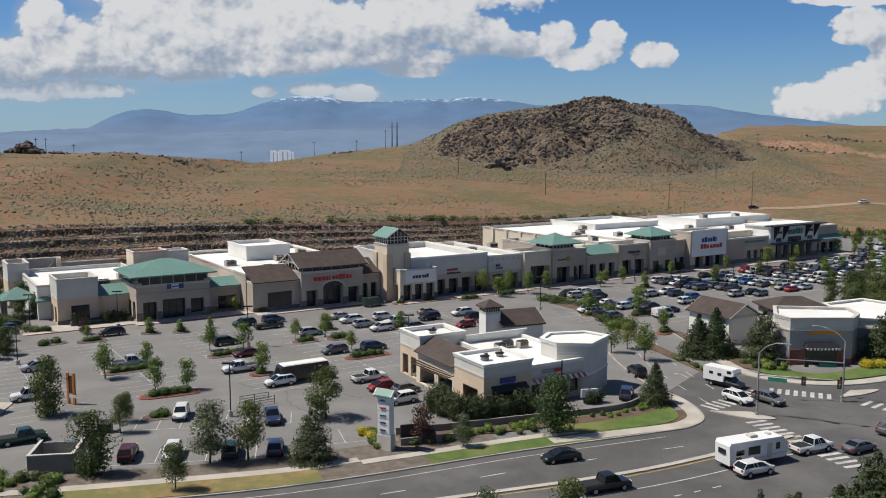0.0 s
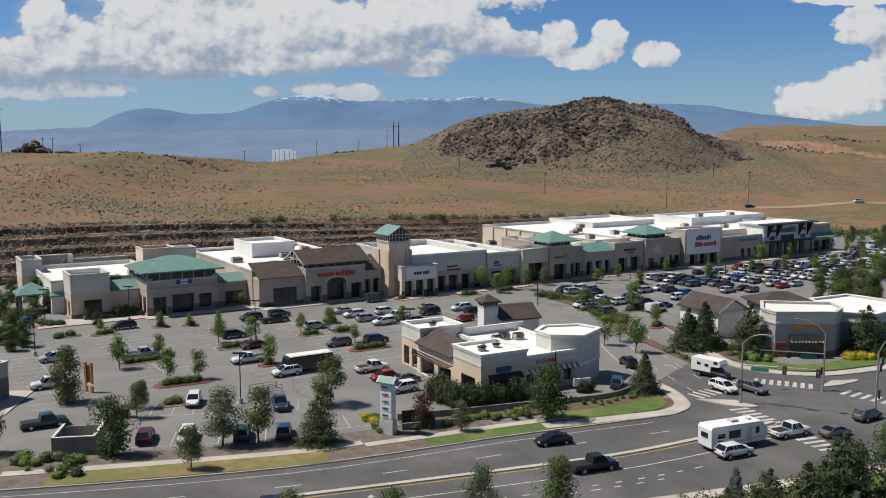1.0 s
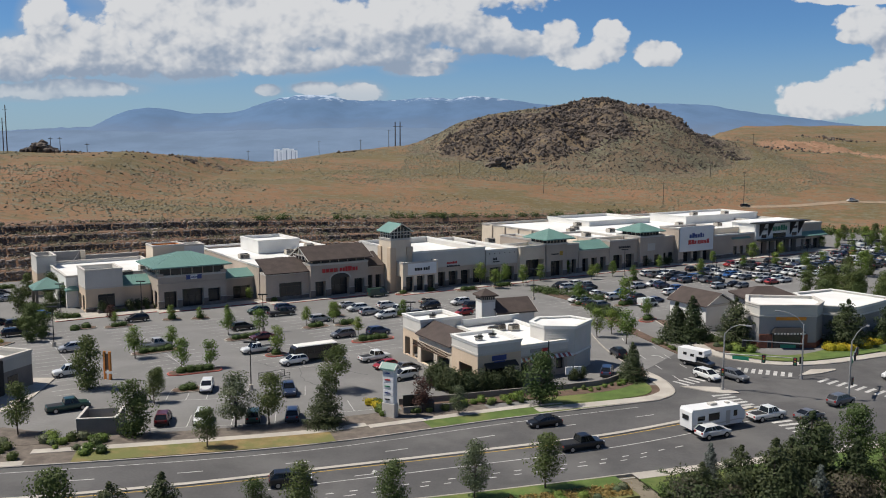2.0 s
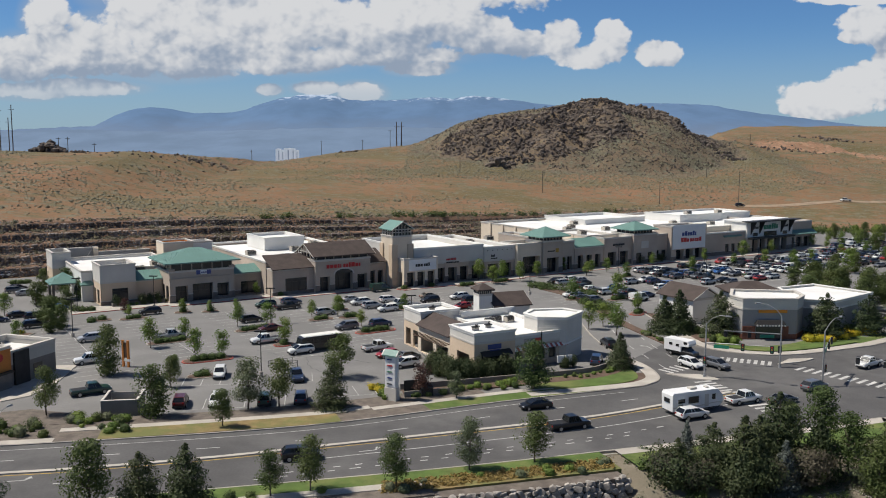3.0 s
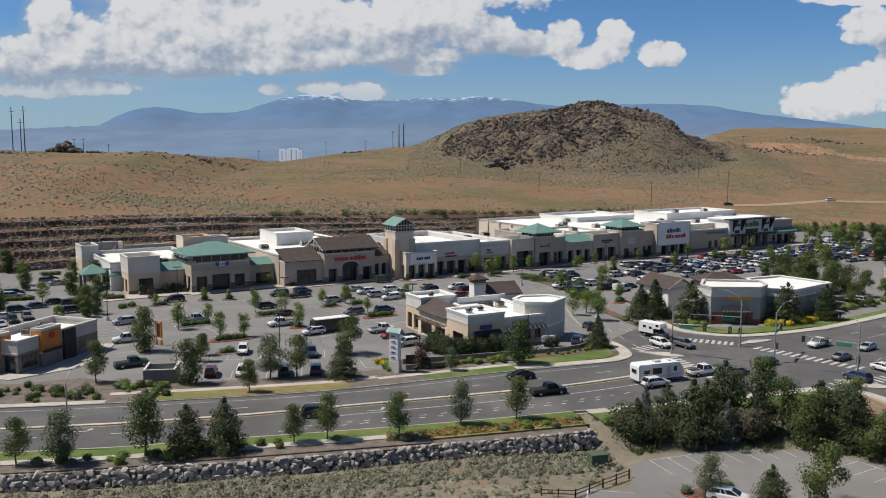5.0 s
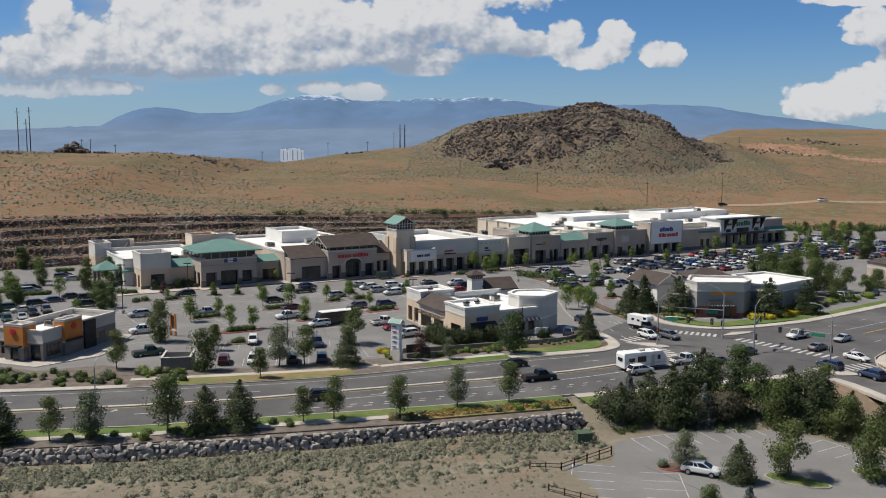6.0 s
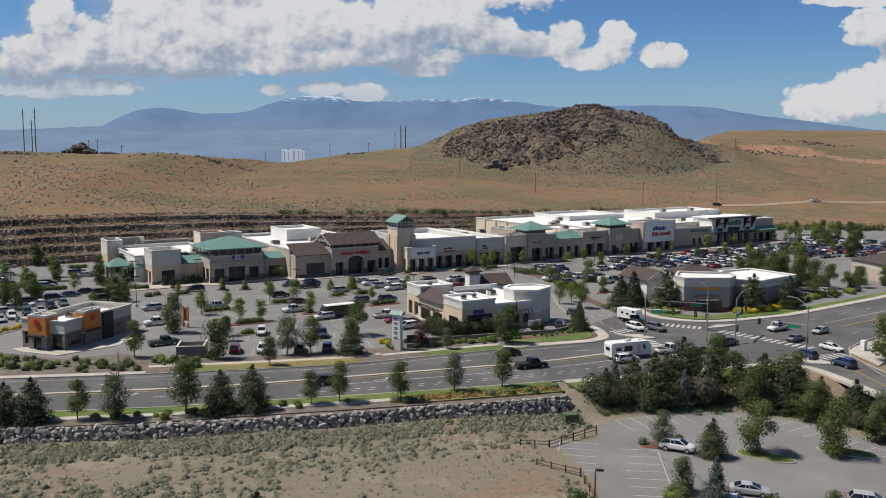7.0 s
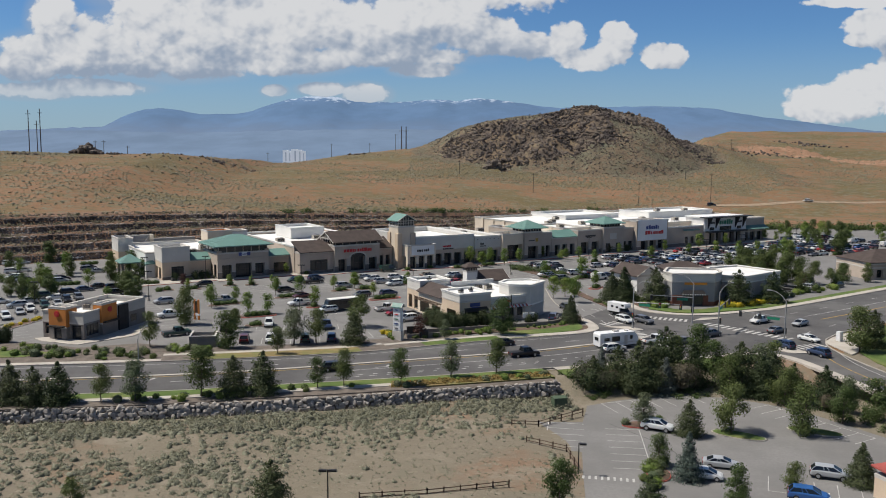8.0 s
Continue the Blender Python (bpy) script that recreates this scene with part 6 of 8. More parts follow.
# ---- street furniture ----
def lot_lamp(x, y, z=0.0, h=7.6, heads=2, turn=0.0, base=True):
    a = thing("parking_lot_lamp", "dark square lamp post with flat lamp heads", "lamp post", pose(x, y, z, 0, 0, turn), group="parking lot lamps")
    if base:
        part("concrete_base", Shape().tube(0, 0, 0, 0.85, 0.34, n=12), "concrete", a)
    part("post", Shape().tube(0, 0, 0.1, h, 0.09, 0.07, 6), "dark", a)
    for i in range(heads):
        s = 1 if i == 0 else -1
        part("lamp_head", Shape().box(min(0.1 * s, 0.95 * s), -0.2, h - 0.22, max(0.1 * s, 0.95 * s), 0.2, h), "dark", a)


for x, y in ((-29.2, 118), (-72, 146), (-82, 172), (-36, 160), (-6, 152), (22, 196), (56, 205), (74, 222), (92, 232), (52, 236), (110, 250), (128, 262), (-104, 150), (-66, 176), (140, 276), (36, 240), (-92, 128)):
    lot_lamp(x, y)
lot_lamp(-9.4, 20.5, -2.3, 7.4, base=False)
lot_lamp(20.2, 38.8, -2.3, 4.2, heads=1, base=False)


def street_lamp(x, y, z=0.0, h=9.2, turn=0.0):
    a = thing("street_lamp", "grey steel street lamp with a curved arm", "street lamp", pose(x, y, z, 0, 0, turn), group="street lamps")
    part("post", Shape().tube(0, 0, 0, h, 0.12, 0.08, 8), "metal", a)
    s, p = Shape(), [(0.0, 0.0, h - 0.1), (0.5, 0, h + 0.7), (1.3, 0, h + 1.3), (2.4, 0, h + 1.5)]
    for q, r in zip(p, p[1:]):
        s.rod(q, r, 0.05)
    part("arm", s, "metal", a)
    part("lamp_head", Shape().hull([(2.3, -0.12, h + 1.42), (3.1, -0.16, h + 1.4), (3.1, 0.16, h + 1.4), (2.3, 0.12, h + 1.42)], [(2.3, -0.08, h + 1.58), (3.0, -0.1, h + 1.56), (3.0, 0.1, h + 1.56), (2.3, 0.08, h + 1.58)]), "metal", a)


street_lamp(-45.9, 66.0, 0.1, 8.6, 80)


def signal(x, y, turn, arm, h=6.2, lamp=9.0):
    """A signal pole: mast arm with lights, street name plate, curved lamp arm on top."""
    a = thing("traffic_signal", "grey signal pole with mast arm, lights and a street lamp", "traffic light", pose(x, y, 0, 0, 0, turn), group="traffic signals")
    part("post", Shape().tube(0, 0, 0, lamp, 0.16, 0.11, 8).tube(0, 0, 0, 0.5, 0.3, 0.22, 8), "metal", a)
    part("mast_arm", Shape().rod((0, 0, h - 0.4), (arm, 0, h), 0.11, 0.06), "metal", a)
    s, p = Shape(), [(0, 0, lamp - 0.1), (0.9, -0.5, lamp + 1.0), (2.2, -1.1, lamp + 1.7), (3.4, -1.7, lamp + 1.8)]
    for q, r in zip(p, p[1:]):
        s.rod(q, r, 0.055)
    part("lamp_arm", s, "metal", a)
    part("lamp_head", Shape().box(3.2, -1.95, lamp + 1.7, 4.1, -1.55, lamp + 1.88), "metal", a)
    part("street_plate", Shape().box(arm * 0.12, -0.05, h - 1.1, arm * 0.12 + 2.4, 0.05, h - 0.55), "streetgreen", a, "green street name plate")
    for x0, z0 in ((arm * 0.55, h - 0.55), (arm * 0.97, h - 0.5), (0.0, 3.0)):
        y0 = -0.35 if x0 == 0 else -0.12
        box = part("signal_head", Shape().box(x0 - 0.28, y0 - 0.16, z0 - 0.6, x0 + 0.28, y0 + 0.1, z0 + 0.6), "blackplastic", a, "black three-light signal head")
        for i, mat in enumerate(("greensign", "yellow", "redsign")):
            part("lens", Shape().box(x0 - 0.11, y0 - 0.2, z0 - 0.44 + i * 0.36, x0 + 0.11, y0 - 0.16, z0 - 0.22 + i * 0.36), mat, box)


signal(43.4, 118.6, -25, 10.5)
signal(58.2, 125.2, 175, 9.5)
signal(60.5, 113.5, 60, 9.0)
signal(70.6, 103.2, 150, 9.0)

a = thing("tall_banner_sign", "orange and brown double post sign", "sign", pose(-53.4, 123.6, 0, 0, 0, -20))
part("post", Shape().box(-0.7, -0.15, 0, -0.35, 0.15, 4.6).box(0.35, -0.15, 0, 0.7, 0.15, 4.6), "orange", a)
part("panel", Shape().box(-0.35, -0.08, 1.6, 0.35, 0.08, 4.2), "wood", a)
part("arrow_plate", Shape().box(-0.3, -0.16, 1.0, 1.0, -0.08, 1.4), "signwhite", a)
a = thing("cart_corral", "dark metal shopping cart corral", "cart corral", pose(-26.8, 124.0, 0, 0, 0, 33))
s = Shape()
for y in (-1.1, 1.1):
    for z in (0.3, 0.7, 1.1):
        s.rod((-2.2, y, z), (2.2, y, z), 0.04, n=4)
    for x in (-2.2, 0, 2.2):
        s.rod((x, y, 0), (x, y, 1.15), 0.05, n=4)
s.rod((-2.2, -1.1, 1.1), (-2.2, 1.1, 1.1), 0.04, n=4)
part("rails", s, "dark", a)
a = thing("utility_cabinet", "green metal utility cabinet on the bank", "utility box", pose(21.4, 68.9, -2.6, 0, 0, 15))
part("casing", Shape().box(-1.1, -0.8, 0, 1.1, 0.8, 1.6), "utility", a)
part("lid", Shape().box(-1.15, -0.85, 1.6, 1.15, 0.85, 1.72), "utility", a)
a = thing("signal_cabinet", "white traffic signal control cabinet", "utility box", pose(83.5, 107.5, 0.1, 0, 0, 35))
part("casing", Shape().box(-0.55, -0.45, 0, 0.55, 0.45, 2.0), "signwhite", a)
part("plinth", Shape().box(-0.7, -0.6, 0, 0.7, 0.6, 0.12), "concrete", a)
a = thing("menu_boards", "pair of white drive-through menu boards on dark posts", "menu board", pose(21.2, 124.2, 0.1, 0, 0, 15))
for x in (-0.75, 0.75):
    part("post", Shape().box(x - 0.08, -0.08, 0, x + 0.08, 0.08, 0.9), "dark", a)
    part("board", Shape().box(x - 0.6, -0.1, 0.9, x + 0.6, 0.1, 2.1), "signwhite", a)
for n, (x, y, z) in enumerate(((-44.0, 111.5, 0.0), (-1.9, 107.4, 0.1))):
    a = thing("waste_container", "dark waste container with a sloping lid", "waste container", pose(x, y, z, 0, 0, 12))
    part("bin", Shape().box(-0.9, -0.6, 0, 0.9, 0.6, 1.2), "dark", a)
    part("lid", Shape().hull([(-0.95, -0.65, 1.2), (0.95, -0.65, 1.2), (0.95, 0.65, 1.2), (-0.95, 0.65, 1.2)], [(-0.95, -0.65, 1.25), (0.95, -0.65, 1.25), (0.95, 0.65, 1.5), (-0.95, 0.65, 1.5)]), "blackplastic", a)
a = thing("sign_wall", "low grey wall and dark panel beside the plaza sign", "wall", pose(-5.2, 106.0, 0, 0, 0, 17))
part("wall", Shape().box(0, 0, 0, 7.5, 0.3, 1.0), "block", a)
part("panel", Shape().box(0.2, 1.0, 0.2, 3.4, 1.2, 2.4), "dark", a)


def rail_fence(pts, z, label):
    a = thing("rail_fence", label, "fence", pose(0, 0, 0), group="rail fences")
    line = [Vector(p) for p in pts]
    for p, q in zip(line, line[1:]):
        n = max(1, round((q - p).length / 2.4))
        for i in range(n + 1):
            c = p.lerp(q, i / n)
            part("post", Shape().box(c.x - 0.08, c.y - 0.08, z - 0.4, c.x + 0.08, c.y + 0.08, z + 1.1), "wood", a)
        for h in (0.45, 0.9):
            part("rail", Shape().rod((p.x, p.y, z + h), (q.x, q.y, z + h), 0.06, n=4), "wood", a)


rail_fence([(13.0, 58.2), (17.0, 58.0), (20.8, 61.3), (24.6, 64.5)], -2.4, "brown post and rail fence by the lower lot")
rail_fence([(14.6, 50.9), (19.8, 47.4), (20.4, 40.0)], -2.4, "brown post and rail fence by the stalls")
rail_fence([(-7, 29.8), (1.0, 31.2), (7.0, 33.0), (11, 34.2)], -2.3, "brown post and rail fence on the sage flat")


# ---- plants ----
def leaf_mesh(name, clumps, size, rng, material, flat=0.0, stretch=1.6):
    """A crown of small leaf faces that look outwards: clumps are rows of centre, spread and number."""
    quads = []
    for centre, spread, n in clumps:
        o = rng.normal(0, 1, (n, 3))
        o /= np.maximum(1.0, np.linalg.norm(o, axis=1, keepdims=True) / 1.7)
        c = o * spread + centre
        axis = np.array((centre[0], centre[1], 0.0))
        out = 0.7 * o / np.linalg.norm(o, axis=1, keepdims=True) + 0.7 * axis / (np.linalg.norm(axis) + 0.4) + (0, 0, 0.35 + flat)
        out = out + rng.normal(0, 0.45, (n, 3))
        out /= np.linalg.norm(out, axis=1, keepdims=True)
        d = np.cross(out, rng.normal(0, 1, (n, 3)))
        d /= np.linalg.norm(d, axis=1, keepdims=True)
        e = np.cross(out, d)
        k = size * rng.uniform(0.6, 1.3, (n, 1))
        d, e = d * k * stretch / 2, e * k / 2
        quads.append(np.stack([c - d, c - e, c + d, c + e], 1).reshape(-1, 3))
    vs = np.concatenate(quads)
    me = bpy.data.meshes.new(name)
    me.from_pydata(vs.tolist(), [], np.arange(len(vs)).reshape(-1, 4).tolist())
    me.materials.append(M[material])
    return me


def trunk_shape(h, r, limbs, rng, spread):
    s, p, lean = Shape(), Vector((0, 0, -0.15)), Vector((rng.normal(0, 0.03), rng.normal(0, 0.03), 1))
    for i in range(3):
        q = p + lean * (h / 3) + Vector((rng.normal(0, 0.04), rng.normal(0, 0.04), 0))
        s.rod(p, q, r * (1 - 0.22 * i), r * (1 - 0.22 * (i + 1)), 7)
        p = q
    for i in range(limbs):
        a = 2 * math.pi * i / limbs + rng.uniform(-0.4, 0.4)
        z = h * rng.uniform(0.55, 0.98)
        b = Vector((math.cos(a) * spread * rng.uniform(0.5, 0.9), math.sin(a) * spread * rng.uniform(0.5, 0.9), z + spread * rng.uniform(0.5, 1.0)))
        s.rod((0, 0, z), b, r * 0.42, r * 0.12, 5)
    return s


def broadleaf(name, label, h, trunk, r, count, size, material, seed, open_crown=0.0, group="trees"):
    rng = np.random.default_rng(seed)
    ob = thing(name, label, "tree", pose(0, 0, 0), group=group)
    part("trunk", trunk_shape(h * 0.62, 0.035 * h * 0.55, 7, rng, r * 0.9), "bark", ob, smooth=True)
    clumps, n = [], 30
    for i in range(n):
        a, u = rng.uniform(0, 2 * math.pi), rng.uniform(0, 1)
        z = trunk + (h - trunk) * u
        env = r * (math.sin(math.pi * min(1.0, 0.12 + 0.86 * u)) ** 0.7) * rng.uniform(0.75, 1.12)
        d = env * math.sqrt(rng.uniform(0.15, 1.0)) * 0.82
        k = 0.20 * r * rng.uniform(0.8, 1.5) + 0.12
        clumps.append(((d * math.cos(a), d * math.sin(a), min(z, h - k)), (k, k, k * 0.8), int(count / n * rng.uniform(0.5, 1.4) * (1 - open_crown * rng.uniform(0, 1)))))
    part("crown", leaf_mesh("crown", clumps, size, rng, material), material, ob)
    return ob


def conifer(name, label, h, r, count, size, material, seed, skirt=0.06, power=0.9, ragged=0.25, group="conifers"):
    rng = np.random.default_rng(seed)
    ob = thing(name, label, "conifer", pose(0, 0, 0), group=group)
    part("trunk", Shape().tube(0, 0, -0.15, h * 0.9, 0.022 * h, 0.008 * h, 7), "bark", ob)
    clumps, levels = [], 13
    for j in range(levels):
        u = j / (levels - 1)
        z, env = h * (skirt + (0.97 - skirt) * u), r * (1 - u) ** power + 0.06 * r
        n = max(2, int(9 * (1 - u) + 2))
        for i in range(n):
            a = 2 * math.pi * (i + 0.5 * (j % 2)) / n + rng.uniform(-0.25, 0.25)
            d = env * rng.uniform(0.62 - ragged, 0.98)
            k = env * 0.26 + 0.1
            clumps.append(((d * math.cos(a), d * math.sin(a), z - 0.10 * d), (k, k, h * 0.033), int(count / 90 * rng.uniform(0.7, 1.3))))
    part("crown", leaf_mesh("crown", clumps, size, rng, material, 0.3, 2.4), material, ob)
    return ob


def bush(name, label, r, h, count, size, material, seed, group="shrubs"):
    rng = np.random.default_rng(seed)
    clumps = []
    for i in range(9):
        a, d = rng.uniform(0, 6.28), r * 0.62 * math.sqrt(rng.uniform(0, 1))
        k = r * rng.uniform(0.30, 0.52)
        clumps.append(((d * math.cos(a), d * math.sin(a), h * rng.uniform(0.35, 0.62)), (k, k, h * 0.27), count // 9))
    # a dense core of twigs under the leaves
    slim = 0.55 if h > 2 else 1.0
    turn, vs, fs = [2 * math.pi * i / 9 for i in range(9)], [], []
    for w, z in ((0.70, 0.0), (0.80, 0.35), (0.66, 0.66), (0.30, 0.82)):
        vs += [(math.cos(t) * r * w * slim * rng.uniform(0.85, 1.1), math.sin(t) * r * w * slim * rng.uniform(0.85, 1.1), h * z * rng.uniform(0.92, 1.08)) for t in turn]
    fs = [(j * 9 + i, j * 9 + (i + 1) % 9, j * 9 + 9 + (i + 1) % 9, j * 9 + 9 + i) for j in range(3) for i in range(9)] + [tuple(range(27, 36))]
    leaves = leaf_mesh(name, clumps, size, rng, material)
    n = len(vs)
    vs += [tuple(v.co) for v in leaves.vertices]
    fs += [tuple(i + n for i in f.vertices) for f in leaves.polygons]
    me = bpy.data.meshes.new(name)
    me.from_pydata(vs, [], fs)
    me.materials.append(M[material])
    for v in me.vertices:
        v.co.z = max(v.co.z, 0.0)
    ob = new(name, me)
    return tagged(ob, label, "shrub", group)


def plant(protos, high, spots, seed=1, z=None, squash=0.12):
    """Copies of the prototypes at (x, y, height); the prototypes take the first places."""
    rnd, n = random.Random(seed), len(protos)
    for i, (x, y, h) in reversed(list(enumerate(spots))):
        k = h / high * rnd.uniform(0.94, 1.06)
        zz = ground_level(x, y) if z is None else z
        m = pose(x, y, zz, 0, 0, rnd.uniform(0, 360)) @ Matrix.Diagonal((k * rnd.uniform(1 - squash, 1 + squash), k * rnd.uniform(1 - squash, 1 + squash), k, 1))
        if i < n:
            protos[i].matrix_basis = m
        else:
            copy_thing(protos[i % n], m)


def ground_level(x, y):
    if 16 < x < 76 and y < np.interp(x, [16, 24, 26, 31, 40, 50, 56, 61, 67, 73], [60.5, 60.5, 69, 72, 75.3, 74.5, 71, 66, 55.5, 40]):
        return -2.38
    return max(height(x, y), 0.02) if y > 96 or y > wall_line(x) + 2 else height(x, y)


street = [broadleaf("street_tree", "young street tree with an airy green crown", 6.2, 1.5, 1.85, 5200, 0.135, "silver" if i == 1 else "leaf_dark", 10 + i, 0.25, "street trees") for i in range(3)]
plant(street, 6.2, [(-49.9, 60.6, 5.9), (-44.8, 61.0, 6.4), (-35.4, 63.8, 8.0), (-13.8, 70.5, 6.4), (3.8, 76.9, 6.7), (11.7, 79.7, 6.4), (-17.9, 69.0, 5.0), (-27.3, 100.0, 7.2), (-29.0, 92.2, 5.0), (-23.1, 101.4, 6.8),
                    (2.6, 105.7, 4.2), (-41.8, 111.0, 4.6), (-54.7, 96.6, 6.6), (32.7, 58.2, 5.4), (48.6, 85.6, 7.6), (49.8, 80.6, 8.0), (58.0, 80.6, 7.8), (44.6, 85.4, 5.6), (61.5, 84.0, 6.4), (67.2, 66.6, 6.2), (-42.7, 115.7, 4.0), (-4.5, 71.4, 6.4)], 3)
lot = [broadleaf("parking_lot_tree", "small light green tree in a parking island", 4.4, 1.2, 1.36, 1900, 0.150, "leaf", 20 + i, 0.35, "parking lot trees") for i in range(3)]
plant(lot, 4.4, [(-53.9, 137.4, 5.5), (-43.5, 130.3, 5.0), (-38.9, 130.9, 5.0), (-42.2, 156.4, 5.0), (-36.0, 156.4, 5.2), (-29.6, 141.0, 5.5), (-28.2, 165.5, 4.2), (-22.8, 167.9, 4.6), (-50.3, 146.3, 3.8), (-57.9, 170.7, 3.1),
                 (-40.3, 196.6, 5.4), (-46.4, 193.9, 3.2), (-16.6, 157.2, 3.6), (-8.6, 176.3, 3.4), (-52.1, 171.7, 2.9), (-68.0, 165.3, 2.7), (-23.6, 174.6, 3.4), (-47.2, 176.0, 2.6)], 4)
plant([copy_thing(q, Matrix()) for q in lot[:2]], 4.4,
      [(32.0, 190.3, 5.2), (42.9, 190.0, 6.2), (44.0, 172.8, 3.6), (30.4, 155.3, 5.0), (34.9, 149.6, 5.2), (33.8, 158.2, 4.4), (52.6, 226.5, 3.2), (43.7, 233.4, 3.2), (29.6, 240.9, 3.4), (21.4, 217.7, 4.8), (64.8, 246.8, 3.4),
       (35.9, 237.8, 3.2), (73.9, 236.4, 3.6), (101.5, 252.9, 4.0), (107.6, 245.1, 4.8), (119.6, 234.7, 6.5), (90.9, 250.3, 3.0), (26.8, 225.1, 4.0), (9.9, 217.9, 4.8), (13.7, 212.6, 4.4), (16.4, 217.7, 4.4), (48.3, 233.9, 3.6),
       (41.4, 228.2, 3.4), (99.3, 266.4, 5.2), (113.4, 279.7, 3.6), (84, 258, 3.6), (128, 250, 4.4)], 5)
plant([copy_thing(q, Matrix()) for q in lot[1:]], 4.4,
      [(136.9, 302.3, 4.6), (139.1, 294.8, 4.8), (145.9, 298.3, 5.0), (153.8, 301.8, 6.1), (162.9, 307.3, 6.4), (150, 318, 5), (162, 322, 5), (176, 318, 5.4), (190, 312, 6), (172, 300, 4.6), (144, 262, 4), (158, 275, 4.2), (180, 288, 4.4),
       (196, 300, 5), (134, 272, 4), (120, 262, 3.6), (205, 316, 6), (148, 284, 3.8), (-103.6, 159.7, 5.6), (-102.3, 147.9, 5.0), (-112.3, 191.2, 5.2), (-113.5, 176.1, 5.0), (-95.5, 166.3, 4.2), (-125.3, 188.5, 4.6), (-80, 140, 4.0), (-84, 164, 4.2)], 6)
dark = [broadleaf("shade_tree", "full dark green shade tree", 7.2, 0.8, 2.5, 4800, 0.185, "leaf_dark", 30 + i, 0.1, "shade trees") for i in range(3)]
plant(dark, 7.2, [(-39.7, 96.4, 7.6), (-16.0, 117.3, 7.2), (14.6, 110.8, 7.4), (-54.4, 118.0, 8.4), (-81.4, 155.8, 6.2), (-102.8, 158.5, 5.0), (-77.3, 152.9, 5.2), (95.7, 191.3, 7.6),
                  (101.5, 186.3, 7.4), (99.7, 168.8, 5.8), (145.7, 251.2, 7.8), (102.4, 229.0, 4.6), (123.3, 238.1, 5.6), (88, 186, 6.4), (108, 192, 6.2), (93, 182, 6.8), (118, 240, 5.0), (-107.5, 165.0, 5.4), (-84.2, 163.3, 5.2), (-93.5, 192.6, 6.6), (-87.0, 186.0, 5.6), (-101.7, 198.5, 6.0), (-110.5, 160.5, 4.6), (-132, 196, 6.0), (-128, 214, 7.0), (98, 204.5, 7.4), (104.8, 204.2, 7.2), (90.3, 202.4, 6.6), (150.8, 283, 7.0), (157.5, 275, 7.4), (99, 181, 6.6), (163, 284, 6.8), (94, 197, 6.4), (101, 198, 6.8), (112, 178, 5.6), (118, 184, 6.2), (127, 188, 5.4), (136, 190, 6.0), (146, 198, 5.6), (156, 208, 6.4), (120, 190, 5.2), (166, 214, 6.0), (95.4, 203, 8.0), (99.7, 200.3, 8.0), (103.4, 188, 8.2), (106, 185.6, 8.0), (108.4, 181.6, 7.0), (83.6, 98.6, 8.8), (-104.1, 146.7, 5.6), (-99, 151.1, 5.8), (-98.5, 141.6, 5.0), (-108.2, 184.1, 6.0), (-93.9, 177.5, 6.0), (-85.7, 174.9, 5.4), (-78.1, 149.8, 4.6), (-108.9, 150.6, 5.2),
                  (164.3, 319.9, 7.6), (169.4, 316, 7.6), (173.2, 312.2, 7.6), (156.2, 328, 6.5)], 7)
plant([copy_thing(q, Matrix()) for q in dark[:2]], 7.2,
      [(51.0, 75.5, 7.0), (58.5, 70.5, 6.8), (37.2, 28.3, 5.4), (45.2, 55.9, 7.6), (55.5, 55.8, 7.4), (16.5, 28.5, 5.8), (46.0, 34.0, 3.8), (63.9, 61.1, 6.4), (69.7, 62.9, 6.6),
       (-39.6, 26.5, 3.8), (90, 96, 6), (95, 104, 5), (31.4, 42.4, 4.6), (44.6, 77.6, 5.2)], 8)
pine = [conifer("pine", "dense dark green pine", 6.6, 2.45, 7600, 0.145, "needle", 40 + i, 0.07, 0.48, 0.35, "pines") for i in range(2)]
plant(pine, 6.6, [(-63.4, 59.6, 6.9), (-59.5, 59.0, 5.9), (-56.0, 59.6, 6.3), (-30.7, 65.2, 6.2), (-26.2, 66.4, 6.5), (-15.5, 100.8, 6.6), (35.8, 77.0, 8.4), (53.5, 77.5, 9.2), (64.9, 70.1, 7.2), (41.6, 81.8, 8.0), (38.7, 54.7, 5.4),
                  (27.1, 28.4, 4.4), (61.6, 75.0, 6.2), (-16.8, 26.6, 5.6), (-68.5, 58.4, 6.4), (-74, 57.8, 6.4), (88.5, 103.5, 7.5), (55.4, 149.4, 9.0), (76.0, 148.4, 9.2), (86.0, 152.0, 7.8), (32.6, 78.2, 6.6), (28.2, 77.4, 4.6), (38.2, 78.8, 7.4), (56.5, 75.4, 7.4), (60.2, 80.0, 6.4)], 9)
cone = [conifer("cone_conifer", "neatly conical dark green conifer", 7.0, 2.7, 9000, 0.150, "needle", 51, 0.02, 0.92, 0.06)]
plant(cone, 7.0, [(30.6, 124.1, 6.2), (45.1, 152.8, 7.0), (48.1, 152.7, 8.6), (55.4, 36.6, 5.2), (46.1, 80.4, 6.9)], 10)
spruce = [conifer("blue_spruce", "blue-grey spruce with layered branches", 6.2, 2.0, 6500, 0.135, "spruce", 61, 0.03, 0.95, 0.3)]
plant(spruce, 6.2, [(30.2, 81.0, 5.0), (40.4, 76.2, 6.4), (34.0, 37.8, 6.2), (56.2, 77.8, 5.6)], 11)
